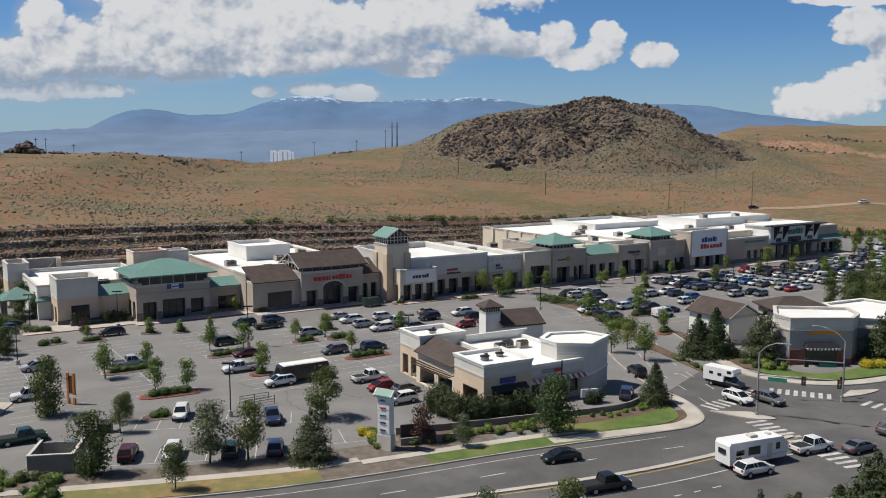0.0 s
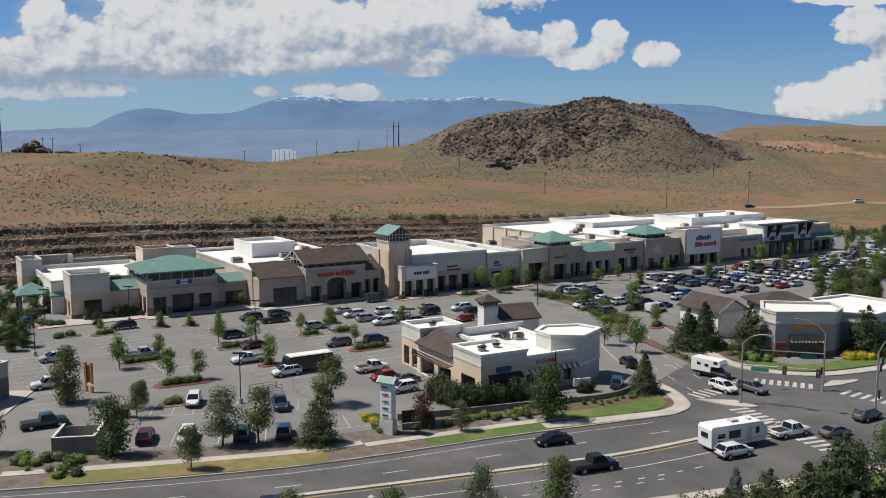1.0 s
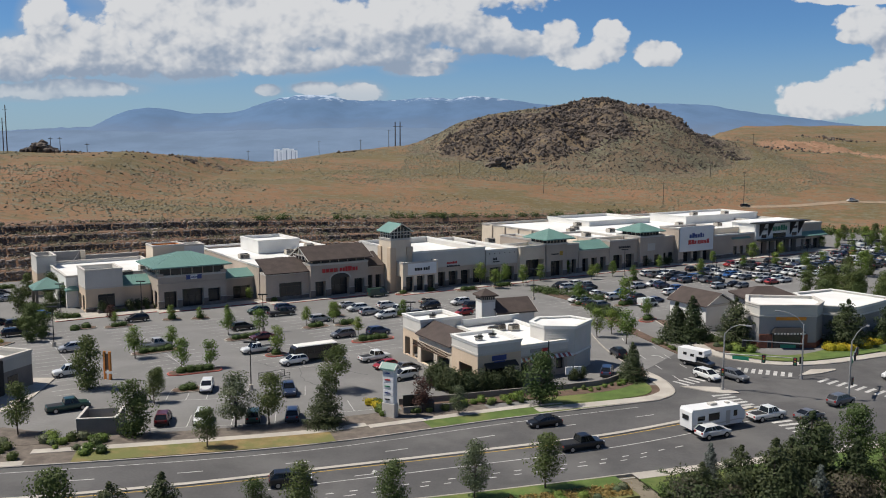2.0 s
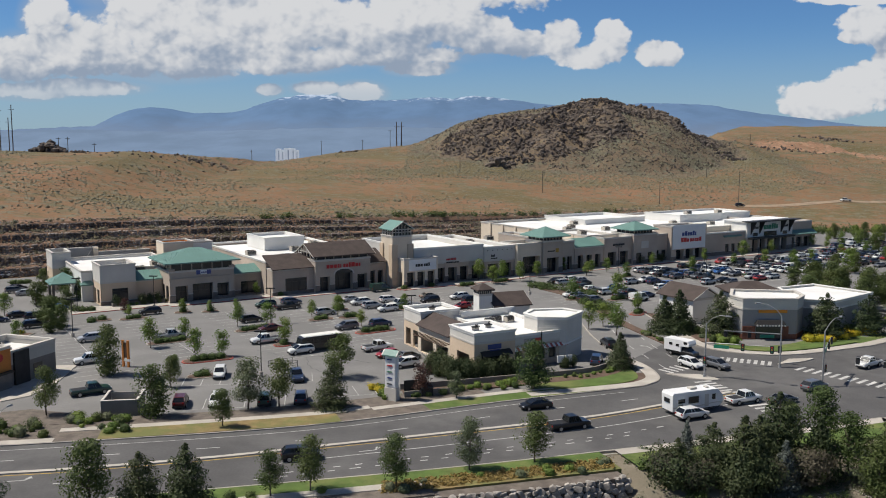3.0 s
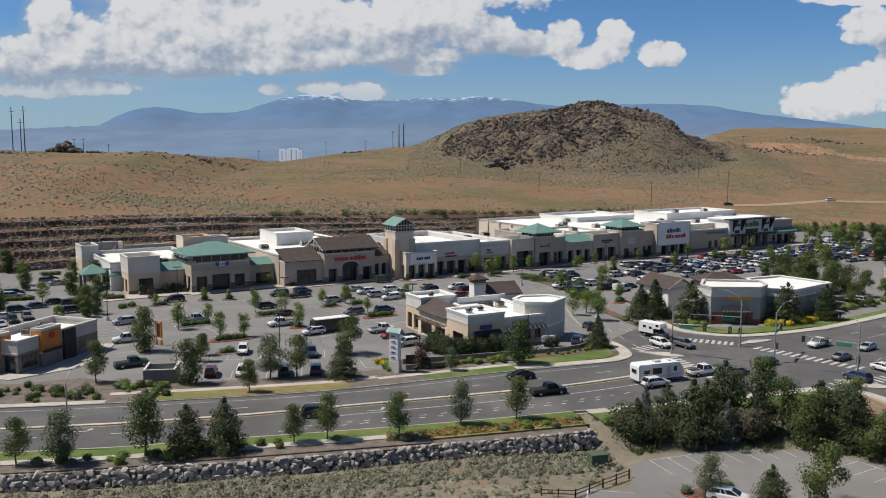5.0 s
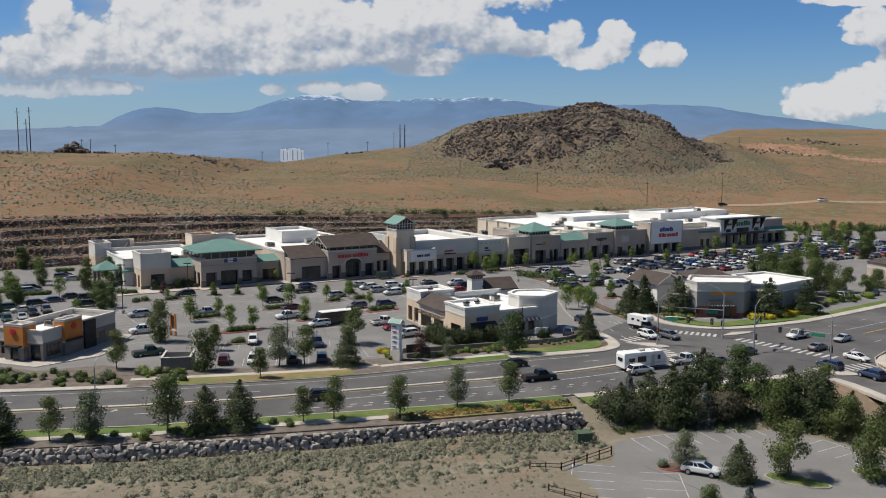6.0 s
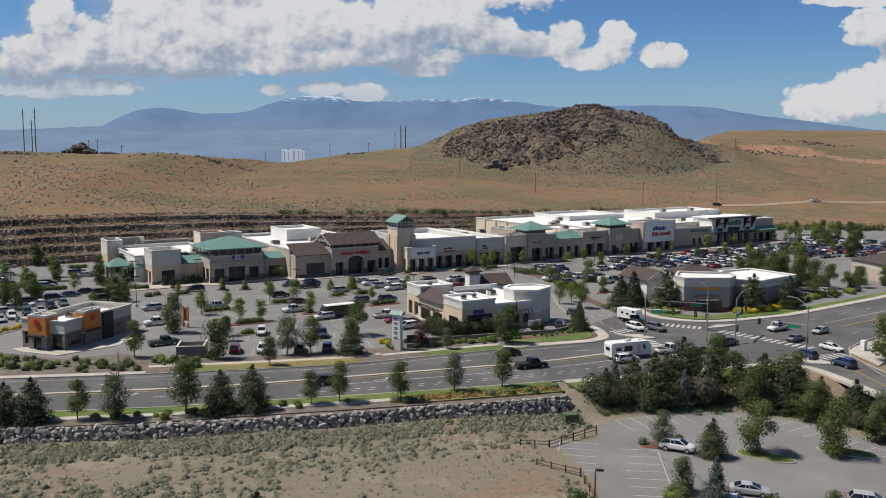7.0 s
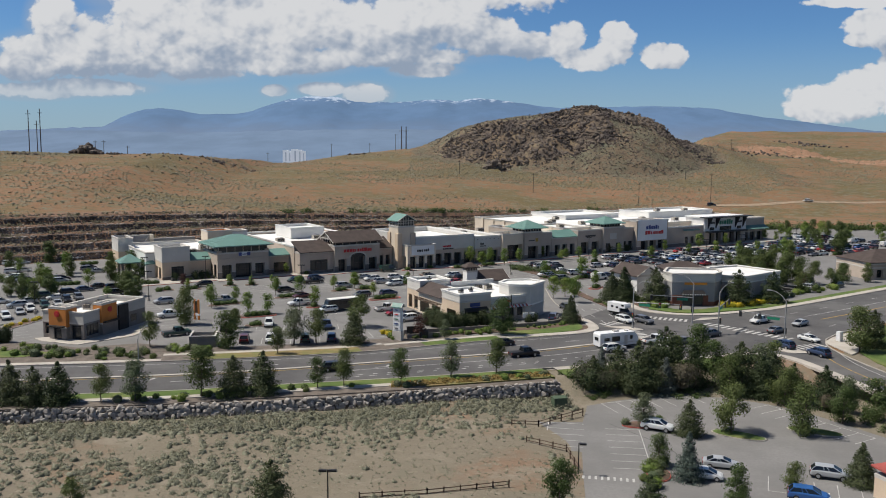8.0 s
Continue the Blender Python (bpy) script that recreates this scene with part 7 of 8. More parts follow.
plum = [broadleaf("plum_tree", "small purple-leaved plum tree", 4.6, 0.7, 1.5, 2000, 0.15, "purple", 71, 0.15)]
plant(plum, 4.6, [(-2.6, 107.6, 4.8), (-70.5, 170.0, 3.6), (103, 176, 4.4)], 12)

# clipped hedges on parking islands
def island(x, y, w, turn, red=False, hedge=True):
    d = 1.5
    ring = [(math.cos(a) * d + (w / 2 - d if math.cos(a) > 0 else d - w / 2), math.sin(a) * d) for a in [i * math.pi / 8 for i in range(16)]]
    m = pose(x, y, 0, 0, 0, turn)
    a = thing("parking_island", "kerbed parking island with bark mulch", "traffic island", m, group="parking islands", kind="structure")
    s = Shape().hull([(p, q, -0.05) for p, q in ring], [(p, q, 0.15) for p, q in ring])
    part("kerb_edge", s, "red" if red else "kerb", a)
    part("mulch_fill", Shape().hull([(p * 0.94, q * 0.88, 0.1) for p, q in ring], [(p * 0.94, q * 0.88, 0.19) for p, q in ring]), "mulch", a)
    if hedge:
        rng = np.random.default_rng(int(abs(x * 7 + y * 3)))
        n = max(1, int((w - 1.6) / 1.5))
        for i in range(n):
            p = m @ Vector((-w / 2 + 1.5 + (w - 3.0) * (i + 0.5) / n, 0, 0.12))
            copy_thing(HEDGE[i % 2], pose(p.x, p.y, p.z, 0, 0, rng.uniform(0, 360)) @ Matrix.Diagonal((1.0, 1.0, rng.uniform(0.8, 1.15), 1)))


HEDGE = [bush("hedge_shrub", "clipped dark green hedge shrub", 1.10, 1.15, 560, 0.115, "hedge", 80 + i, "hedge shrubs") for i in range(2)]
for x, y, w, t, red in ((-51.7, 142.0, 9, 33, False), (-40.8, 128.4, 9, 26, True), (-38.8, 117.6, 5, 20, False), (-37.8, 153.4, 9, 33, False), (-29.6, 140.2, 4, 33, True), (-13.3, 152.5, 9, 33, True), (-26.0, 163.8, 6, 33, False),
                        (-72.5, 162.0, 4, 33, False), (-66.5, 163.8, 6, 33, False), (-19.8, 166.5, 6, 33, False), (-8.6, 176.3, 5, 33, False), (-57.9, 171.0, 4, 33, False), (-52.1, 172.2, 4, 33, False), (-40.3, 193.0, 4, 33, False),
                        (-23.6, 174.9, 5, 33, False), (43.0, 189.6, 7, 33, False), (44.2, 172.4, 6, 60, True), (33, 190, 7, 33, False), (52.6, 226.5, 5, 33, False), (74.0, 236, 5, 33, False), (101.5, 252.6, 5, 33, False), (107, 245, 5, 33, True),
                        (88, 228, 6, 33, False), (123, 238, 6, 33, False), (146, 252, 7, 33, False), (137, 273, 5, 33, False), (160, 275, 6, 33, False), (6.5, 209.5, 7, 33, False), (16, 216, 7, 33, False), (-10.0, 203.6, 4, 33, True), (-3, 208, 4, 33, False)):
    island(x, y, w, t, red)
# small islands of the lower lot
for x, y, w, t in ((33.2, 59.4, 7, 5), (30.6, 39.2, 5, 80), (46, 55, 8, -30), (58, 57, 8, -25)):
    ring = [(math.cos(a) * w / 2, math.sin(a) * 1.6) for a in [i * math.pi / 8 for i in range(16)]]
    a = thing("lower_island", "planted island with a red kerb in the lower lot", "traffic island", pose(x, y, -2.38, 0, 0, t), kind="structure")
    part("kerb_edge", Shape().hull([(p, q, -0.05) for p, q in ring], [(p, q, 0.15) for p, q in ring]), "red" if w < 8 else "kerb", a)
    part("turf", Shape().hull([(p * 0.94, q * 0.9, 0.1) for p, q in ring], [(p * 0.94, q * 0.9, 0.2) for p, q in ring]), "lawn" if w >= 8 else "mulch", a)

SHRUB = [bush("garden_shrub", "loose green garden shrub", 0.8, 1.0, 430, 0.115, m, 90 + i) for i, m in enumerate(("leaf_dark", "leaf", "silver"))]
GOLD = [bush("flowering_shrub", "shrub covered in yellow flowers", 1.0, 1.0, 520, 0.11, "gold", 95, "flowering shrubs")]
TALL = [bush("tall_shrub", "tall dark evergreen shrub", 1.2, 2.9, 1400, 0.145, "needle", 97 + i, "tall shrubs") for i in range(2)]
DUN = [bush("dun_shrub", "large dun-brown and dark green shrub", 1.9, 3.1, 1500, 0.16, m, 85 + i, "dun shrubs") for i, m in enumerate(("dun", "needle", "dun"))]


def strew(protos, along, d0, d1, n, seed, size=(0.7, 1.4), z=0.12):
    """Shrubs at uneven spacing between two offsets of a line."""
    rnd, a, b = random.Random(seed), offset(along, d0), offset(along, d1)
    for i in range(n):
        j = rnd.randrange(len(along) - 1)
        t, w, k = rnd.random(), rnd.random(), rnd.uniform(*size)
        p, q = Vector(a[j]).lerp(Vector(a[j + 1]), t), Vector(b[j]).lerp(Vector(b[j + 1]), t)
        c = p.lerp(q, w)
        copy_thing(protos[rnd.randrange(len(protos))], pose(c.x, c.y, z, 0, 0, rnd.uniform(0, 360)) @ Matrix.Diagonal((k, k, k * rnd.uniform(0.8, 1.2), 1)))


strew(SHRUB, curve([(-118, 91), (-98, 94), (-80, 97), (-66, 93.5), (-55, 95)], 6), -6.0, 0.5, 34, 1, (0.5, 1.2))
strew(SHRUB, curve([(-62, 86.6), (-49, 88.8), (-41, 90.8)], 6), -1.0, 6.0, 34, 41, (0.5, 1.3))
strew(SHRUB, curve([(-76, 93), (-72, 91.5), (-64, 91), (-52, 92.5)], 6), -5.0, 1.0, 26, 42, (0.6, 1.5))
LOOSE = []


def strew_loose(along, d0, d1, n, seed, size, z):
    """Far shrubs, too small to pick apart, for one joined mesh."""
    rnd, a, b = random.Random(seed), offset(along, d0), offset(along, d1)
    for i in range(n):
        j = rnd.randrange(len(along) - 1)
        t, w = rnd.random(), rnd.random()
        c = Vector(a[j]).lerp(Vector(a[j + 1]), t).lerp(Vector(b[j]).lerp(Vector(b[j + 1]), t), w)
        LOOSE.append((c.x, c.y, z if z is not None else height(c.x, c.y), rnd.uniform(*size)))


strew(SHRUB[:2], curve([(-7, 101.8), (0, 104.4), (9, 107.2), (14, 109)], 6), 3.0, 5.5, 26, 2, (0.6, 1.1))
strew(SHRUB[:2], curve([(0, 111.4), (12, 114.8), (20, 117.2), (27, 121), (30.6, 126)], 6), -1.2, 0.2, 34, 3, (0.45, 0.7), 0.2)
strew(SHRUB[:2], curve([(-10, 110.5), (-8.2, 106.8)], 3), -0.3, 1.0, 6, 4, (0.8, 1.1))
strew([GOLD[0]], curve([(-11, 111), (-9, 107.6)], 3), 0.2, 1.2, 4, 5, (0.8, 1.0))
strew(TALL, curve([(-2.6, 124.5), (-0.6, 119.5), (1.8, 116.0), (5, 115.6), (9, 117.6), (12.2, 119.4)], 5), -0.6, 0.9, 30, 6, (0.85, 1.3))
strew(TALL, curve([(-88, 97.5), (-85, 99.5), (-83.5, 103)], 3), -1.0, 1.0, 7, 28, (0.7, 1.1), 0.1)
strew(TALL, curve([(17, 122.2), (23, 125.4)], 3), -0.5, 0.5, 5, 7, (0.55, 0.8))
strew_loose(curve([(34, 186), (37, 176), (36, 196), (29, 204), (24, 209)], 5), -2.0, 2.0, 64, 8, (0.9, 1.8), 0.12)
strew(SHRUB, curve([(40, 152), (43, 144), (45.4, 135)], 5), -0.4, 0.6, 30, 9, (0.5, 0.9))
strew(SHRUB, curve([(47.5, 168), (50, 156), (53, 146), (57, 143)], 5), -1.5, 1.5, 20, 10, (0.8, 1.5))
strew([GOLD[0]], curve([(70, 143), (76, 146), (82, 149.5), (88, 153)], 5), -0.8, 1.2, 12, 11, (1.0, 1.6))
strew(SHRUB, curve([(74, 146.5), (84, 152), (98, 162), (112, 174)], 5), -0.5, 3.0, 26, 12, (1.0, 2.0))
strew(SHRUB, S1, 3.4, 6.0, 46, 13, (0.6, 1.1), 0.05)
strew_loose(curve([(24, 83), (28, 79), (33, 75.5), (42, 76), (52, 78)], 5), -3.0, 3.0, 34, 14, (0.6, 1.2), None)
strew(DUN, curve([(26, 77), (30, 75.4), (36, 75.6), (42, 77), (47, 77.6)], 5), -0.5, 2.5, 24, 15, (0.8, 1.4), -1.4)
strew(DUN, curve([(50, 76.5), (58, 73.5), (63, 68), (68, 60)], 5), -0.5, 2.0, 8, 27, (0.5, 0.9), -1.6)
strew_loose(curve([(58, 80), (64, 84), (69, 78), (70, 66), (74, 55)], 5), -2.5, 2.5, 36, 16, (0.6, 1.1), None)
strew(SHRUB, curve([(30, 59), (36, 60)], 3), -0.6, 0.6, 8, 17, (0.8, 1.2), -2.25)
strew(SHRUB, curve([(28.5, 34), (31.5, 44)], 3), -1.2, 1.2, 14, 18, (0.8, 1.5), -2.3)
strew(TALL, [tuple(mall(u, 7.2))[:2] for u in (-47.5, -37.8)], -0.5, 0.3, 7, 19, (0.7, 0.95), 0.15)
strew(SHRUB, [tuple(mall(u, 7.4))[:2] for u in (-48, -36)], -0.5, 0.5, 12, 20, (0.7, 1.0), 0.15)
strew_loose([tuple(mall(u, v))[:2] for u, v in ((-57, 4), (-62, 16), (-60, 26))], -3, 2, 26, 21, (0.9, 1.7), 0.05)
strew(TALL, [tuple(mall(u, -3.6))[:2] for u in (107, 122)], -0.6, 0.4, 9, 22, (0.7, 1.0), 0.15)
strew_loose([tuple(mall(u, v))[:2] for u, v in ((-75, 20), (-85, 30), (-100, 40), (-120, 45))], -4, 4, 40, 23, (1.2, 2.2), 0.0)
strew_loose([(150, 352), (180, 354), (215, 352), (250, 346)], -5, 5, 60, 24, (1.8, 3.6), 0.0)
strew_loose([tuple(mall(u, v))[:2] for u, v in ((204, 0), (206, 30), (208, 62))], -3, 3, 26, 25, (1.5, 2.8), 0.0)
strew_loose([tuple(mall(u, 99.5))[:2] for u in (20, 120, 205)], -1.5, 1.5, 60, 26, (1.2, 2.4), None)
FLOWER = curve([(-91.0, 111.2), (-88.6, 121.5), (-85.1, 132.4), (-83.7, 140.5), (-82.2, 149.2)], 5)
ribbon("flower_bed", FLOWER, -1.3, 1.3, -0.05, 0.14, "mulch", "narrow bed of yellow flowers between the lots", category="planting bed")
ribbon("flower_bed_kerb", FLOWER, -1.5, -1.3, -0.05, 0.17, "kerb", "concrete kerb of the flower bed")
for x, y in ((-105.3, 168.4), (-103.6, 169.2), (-102.0, 169.8), (-100.6, 170.5), (-112.0, 155.9), (-110.8, 158.4), (-110.3, 160.0), (-113.0, 173.2), (-111.6, 174.0), (-107.6, 166.7), (-115.0, 209.7), (-113.4, 210.2), (-111.9, 210.8), (-80.8, 172.1), (-79.2, 172.8), (-74.2, 160.5)):
    copy_thing(HEDGE[0], pose(x, y, 0.0, 0, 0, x * 31) @ Matrix.Diagonal((1.2, 1.2, 1.0, 1)))
strew_loose(curve([(27, 72.5), (34, 76.8), (44, 79), (54, 77.6), (61, 71), (66, 63), (72, 50)], 5), -0.3, 3.0, 60, 32, (0.5, 1.0), None)
strew([GOLD[0]], FLOWER, -1.0, 1.0, 20, 34, (0.6, 0.9), 0.1)
for i, ob in enumerate(SHRUB + GOLD + TALL + HEDGE + DUN):
    ob.matrix_basis = pose(-130 + 1.9 * i, 90.5, 0.1)


# sagebrush and dry tufts: too many to count
def scatter(name, label, material, spots, size, leaves, seed, category="brush"):
    """One mesh of many small tufts of leaf faces: spots are rows of x, y, z, radius."""
    rng = np.random.default_rng(seed)
    vs, fs = [], []
    for x, y, z, r in spots:
        n = leaves
        c = rng.normal(0, 1, (n, 3)) * (r * 0.45, r * 0.45, r * 0.28) + (x, y, z + r * 0.42)
        c[:, 2] = np.maximum(c[:, 2], z + 0.03)
        out = (c - (x, y, z)) / r + (0, 0, 0.3) + rng.normal(0, 0.4, (n, 3))
        out /= np.linalg.norm(out, axis=1, keepdims=True)
        d = np.cross(out, rng.normal(0, 1, (n, 3)))
        d /= np.linalg.norm(d, axis=1, keepdims=True)
        e = np.cross(out, d)
        k = size * r * rng.uniform(0.7, 1.3, (n, 1))
        for q in zip(c - d * k, c + e * k * 0.6, c + d * k, c - e * k * 0.6):
            fs.append(tuple(range(len(vs), len(vs) + 4)))
            vs += [tuple(p) for p in q]
    me = bpy.data.meshes.new(name)
    me.from_pydata(vs, [], fs)
    me.materials.append(M[material])
    return tagged(new(name, me), label, category, kind="stuff")


scatter("distant_shrubs", "loose green shrubs round the lots and banks", "hedge", LOOSE, 0.125, 140, 9, "shrubs")
rng = np.random.default_rng(5)
near, hill, green, mid = [], [], [], []
while len(near) < 5600:
    x, y = rng.uniform(-75, 24), rng.uniform(8, 76)
    w = wall_line(x)
    if y > w - 1.0 or (x > 15.5 and y < 62 and y > 47) or (x > 19 and y < 47):
        continue
    dens = noise.noise(Vector((x * 0.06, y * 0.09, 11))) - 0.12 + (0.75 if y > w - 8 else 0.0) - (0.45 if -17 < x < 16 and 26 < y < 52 else 0)
    if rng.uniform(-0.5, 0.7) < dens:
        near.append((x, y, height(x, y), rng.uniform(0.35, 0.85) * (1.25 if y > w - 8 else 1.0)))
    elif rng.uniform() < 0.35:
        near.append((x, y, height(x, y), rng.uniform(0.14, 0.30)))
scatter("sagebrush", "grey-green sagebrush on the sandy flat", "sage", near, 0.15, 34, 1)
while len(hill) < 34000:
    u, v = rng.uniform(-150, 560), rng.uniform(97, 430)
    p = mall(u, v)
    dens = noise.fractal(Vector((p.x * 0.013, p.y * 0.02, 2)), 1.0, 2.0, 4) + (0.25 if v < 150 and u < 90 else 0.0) + (0.35 if p.x < -90 and 300 < p.y < 400 else 0) + (2.2 if -25 < p.x < 235 and 455 < p.y < 640 else 0)
    if crag_mask(p.x, p.y) > 0.1:
        continue
    if rng.uniform(-0.25, 0.9) < dens:
        hill.append((p.x, p.y, height(p.x, p.y), rng.uniform(0.25, 0.62) * (1.5 if rng.uniform() < 0.15 else 1.0)))


def mounds(name, label, material, spots, seed):
    """One mesh of many low rounded bushes, each with an uneven outline."""
    rng = np.random.default_rng(seed)
    turn = np.arange(5) * math.pi / 2.5
    ring = np.stack([np.cos(turn), np.sin(turn), np.zeros(5)], 1)
    shape = np.concatenate([ring, ring * (0.86, 0.86, 1) + (0, 0, 0.55), [[0, 0, 0.95]]])
    faces = [(i, (i + 1) % 5, 5 + (i + 1) % 5, 5 + i) for i in range(5)] + [(5 + i, 5 + (i + 1) % 5, 10) for i in range(5)]
    vs, fs = [], []
    for x, y, z, r in spots:
        q = shape * rng.uniform(0.7, 1.25, (11, 1)) * (r, r * rng.uniform(0.8, 1.2), r * rng.uniform(0.6, 0.95)) + (x, y, z - 0.06)
        n = len(vs)
        vs += [tuple(p) for p in q]
        fs += [tuple(i + n for i in f) for f in faces]
    me = bpy.data.meshes.new(name)
    me.from_pydata(vs, [], fs)
    me.materials.append(M[material])
    me.shade_smooth()
    return tagged(new(name, me), label, "brush", kind="stuff")


mounds("sagebrush_clumps", "rounded grey-green sagebrush on the sandy flat", "sage", [(x, y, z, r * 0.72) for x, y, z, r in near], 6)
mounds("hillside_brush", "low grey-green brush over the dry hillside", "hill_sage", hill, 2)
for w0, w1 in zip(TERRACES, TERRACES[1:] + (103.0,)):
    for i in range(420):
        p = mall(rng.uniform(-115, 212), rng.uniform(w0 + 1.0, w1 - 1.0))
        mid.append((p.x, p.y, height(p.x, p.y), rng.uniform(0.35, 0.95)))
scatter("terrace_brush", "brush growing on the rock terraces", "hill_sage", mid, 0.42, 14, 3)
for i in range(900):
    t = rng.uniform(0, 1)
    x = -6 + 27 * t
    k = KERB_S[0]
    y = float(np.interp(x, [-6, -2, 22], [75.8, 76.8, 84])) - rng.uniform(2.8, 5.8)
    green.append((x, y, 0.08, rng.uniform(0.18, 0.4)))
scatter("straw_grass", "tall straw-coloured grass above the rock wall", "straw", green, 0.5, 9, 4, "grass")


# ---- rock: terrace walls, retaining wall, hill outcrops ----
def ico(level):
    bm = bmesh.new()
    bmesh.ops.create_icosphere(bm, subdivisions=level, radius=1.0)
    v, f = np.array([tuple(q.co) for q in bm.verts]), [tuple(q.index for q in p.verts) for p in bm.faces]
    bm.free()
    return v, f


ICO1, ICO2 = ico(1), ico(2)


def rock_heap(name, label, material, spots, seed, category="rocks", kind="stuff"):
    """Many angular rocks in one mesh: rows of x, y, z, half sizes."""
    rng, vs, fs = np.random.default_rng(seed), [], []
    for x, y, z, a, b, c in spots:
        q = ICO1[0] * rng.uniform(0.72, 1.18, (len(ICO1[0]), 1)) * (a, b, c)
        t = rng.uniform(0, 6.28)
        rot = np.array([[math.cos(t), -math.sin(t), 0], [math.sin(t), math.cos(t), 0], [0, 0, 1]])
        n = len(vs)
        vs += [tuple(p) for p in q @ rot.T + (x, y, z)]
        fs += [tuple(i + n for i in f) for f in ICO1[1]]
    me = bpy.data.meshes.new(name)
    me.from_pydata(vs, [], fs)
    me.materials.append(M[material])
    return tagged(new(name, me), label, category, kind=kind)


rng = np.random.default_rng(8)
for n, w in enumerate(TERRACES):
    spots, u = [], -116.0
    while u < 213:
        rise = terrace_top(u) / 5
        z0 = terrace_top(u) * n / 5
        rows_ = max(2, round(rise / 0.75))
        for r in range(rows_):
            s = rise / rows_ * 0.66
            p = mall(u + rng.uniform(-0.3, 0.3), w - 0.15 + 0.3 * r / rows_ + rng.uniform(-0.3, 0.2))
            spots.append((p.x, p.y, z0 + rise * (r + 0.5) / rows_ - 0.1 + rng.uniform(-0.12, 0.15), s * rng.uniform(0.9, 1.7), s * rng.uniform(0.8, 1.3), s * rng.uniform(0.75, 1.2)))
        if rng.uniform() < 0.6:
            p = mall(u, w - rng.uniform(0.6, 2.0))
            spots.append((p.x, p.y, z0 + 0.1, rng.uniform(0.2, 0.6), rng.uniform(0.2, 0.5), rng.uniform(0.2, 0.4)))
        u += rng.uniform(0.7, 1.2)
    for i in range(520):
        u = rng.uniform(-116, 212)
        p = mall(u, w + rng.uniform(0.8, 6.6))
        s = rng.uniform(0.15, 0.5)
        spots.append((p.x, p.y, height(p.x, p.y) + 0.3 * s, s * 1.3, s, s * 0.8))
    rock_heap("rock_terrace_%d" % (n + 1), "dry-laid wall of dark boulders on the slope", "terrace_rock", spots, 20 + n, "rock wall")

# retaining wall under the road, stone by stone
wall_thing = thing("rock_retaining_wall", "retaining wall of large pale boulders below the pavement", "rock wall", pose(0, 0, 0), kind="structure")
STONES = []
for i in range(10):
    g2 = np.random.default_rng(100 + i)
    q = ICO2[0].copy()
    for k in range(9):
        d = g2.normal(0, 1, 3) if k > 4 else np.array([(0, -1, 0), (1, 0, 0), (-1, 0, 0), (0, 0, 1), (0, 0, -1)][k]) + g2.normal(0, 0.28, 3)
        d /= np.linalg.norm(d)
        lim = g2.uniform(0.50, 0.72)
        over = np.maximum(0, q @ d - lim)
        q -= over[:, None] * d
    me = bpy.data.meshes.new("stone")
    me.from_pydata([tuple(p) for p in q], [], ICO2[1])
    me.materials.append(M["boulder"])
    STONES.append(me)
x, spare = 21.8, []
while x > -140:
    yb = wall_line(x)
    yy, slope = yb, 0.22
    size = rng.uniform(0.36, 0.50)
    z, r = -2.0 - 0.45 * smooth((x - 5) / 20), 0
    while z < -0.30:
        s = size * rng.uniform(0.8, 1.25)
        px = x + rng.uniform(-0.2, 0.2) + (0.4 if r % 2 else 0)
        spot = (px, wall_line(px) + 0.1 + 0.16 * r + rng.uniform(-0.08, 0.08), min(z + s * 0.7, -0.3), s * rng.uniform(1.25, 1.7), s * 0.95, s * rng.uniform(0.95, 1.2))
        if x > -66:
            ob = part("stone", STONES[rng.integers(10)], "boulder", wall_thing, where=pose(*spot[:3], rng.uniform(-12, 12), rng.uniform(-14, 14), rng.uniform(-25, 25)) @ Matrix.Diagonal((*spot[3:], 1)))
        else:
            spare.append(spot)
        z += s * 1.25
        r += 1
    x -= size * 1.9
rock_heap("rock_wall_west", "far stretch of the boulder retaining wall", "boulder", spare, 31, "rock wall")

# outcrops on the rocky hill and along the ridge
hill_rocks = []
while len(hill_rocks) < 15000:
    x, y = rng.uniform(-15, 205), rng.uniform(500, 650)
    r = math.hypot((x - 108) / (120 if x < 108 else 93), (y - 605) / 97)
    if r > 1.02:
        continue
    inside = crag_mask(x, y) > 0.0
    if rng.uniform() < (0.95 if inside else 0.20):
        s = rng.uniform(0.25, 0.70) * (1.9 if rng.uniform() < 0.12 else 1.0) if inside else rng.uniform(0.2, 0.6)
        hill_rocks.append((x, y, height(x, y) + s * 0.1, s * rng.uniform(0.9, 1.4), s * rng.uniform(0.9, 1.3), s * rng.uniform(0.8, 1.5)))
rock_heap("hill_outcrop", "dark broken rock covering the hill", "basalt", hill_rocks, 41)
ridge = []
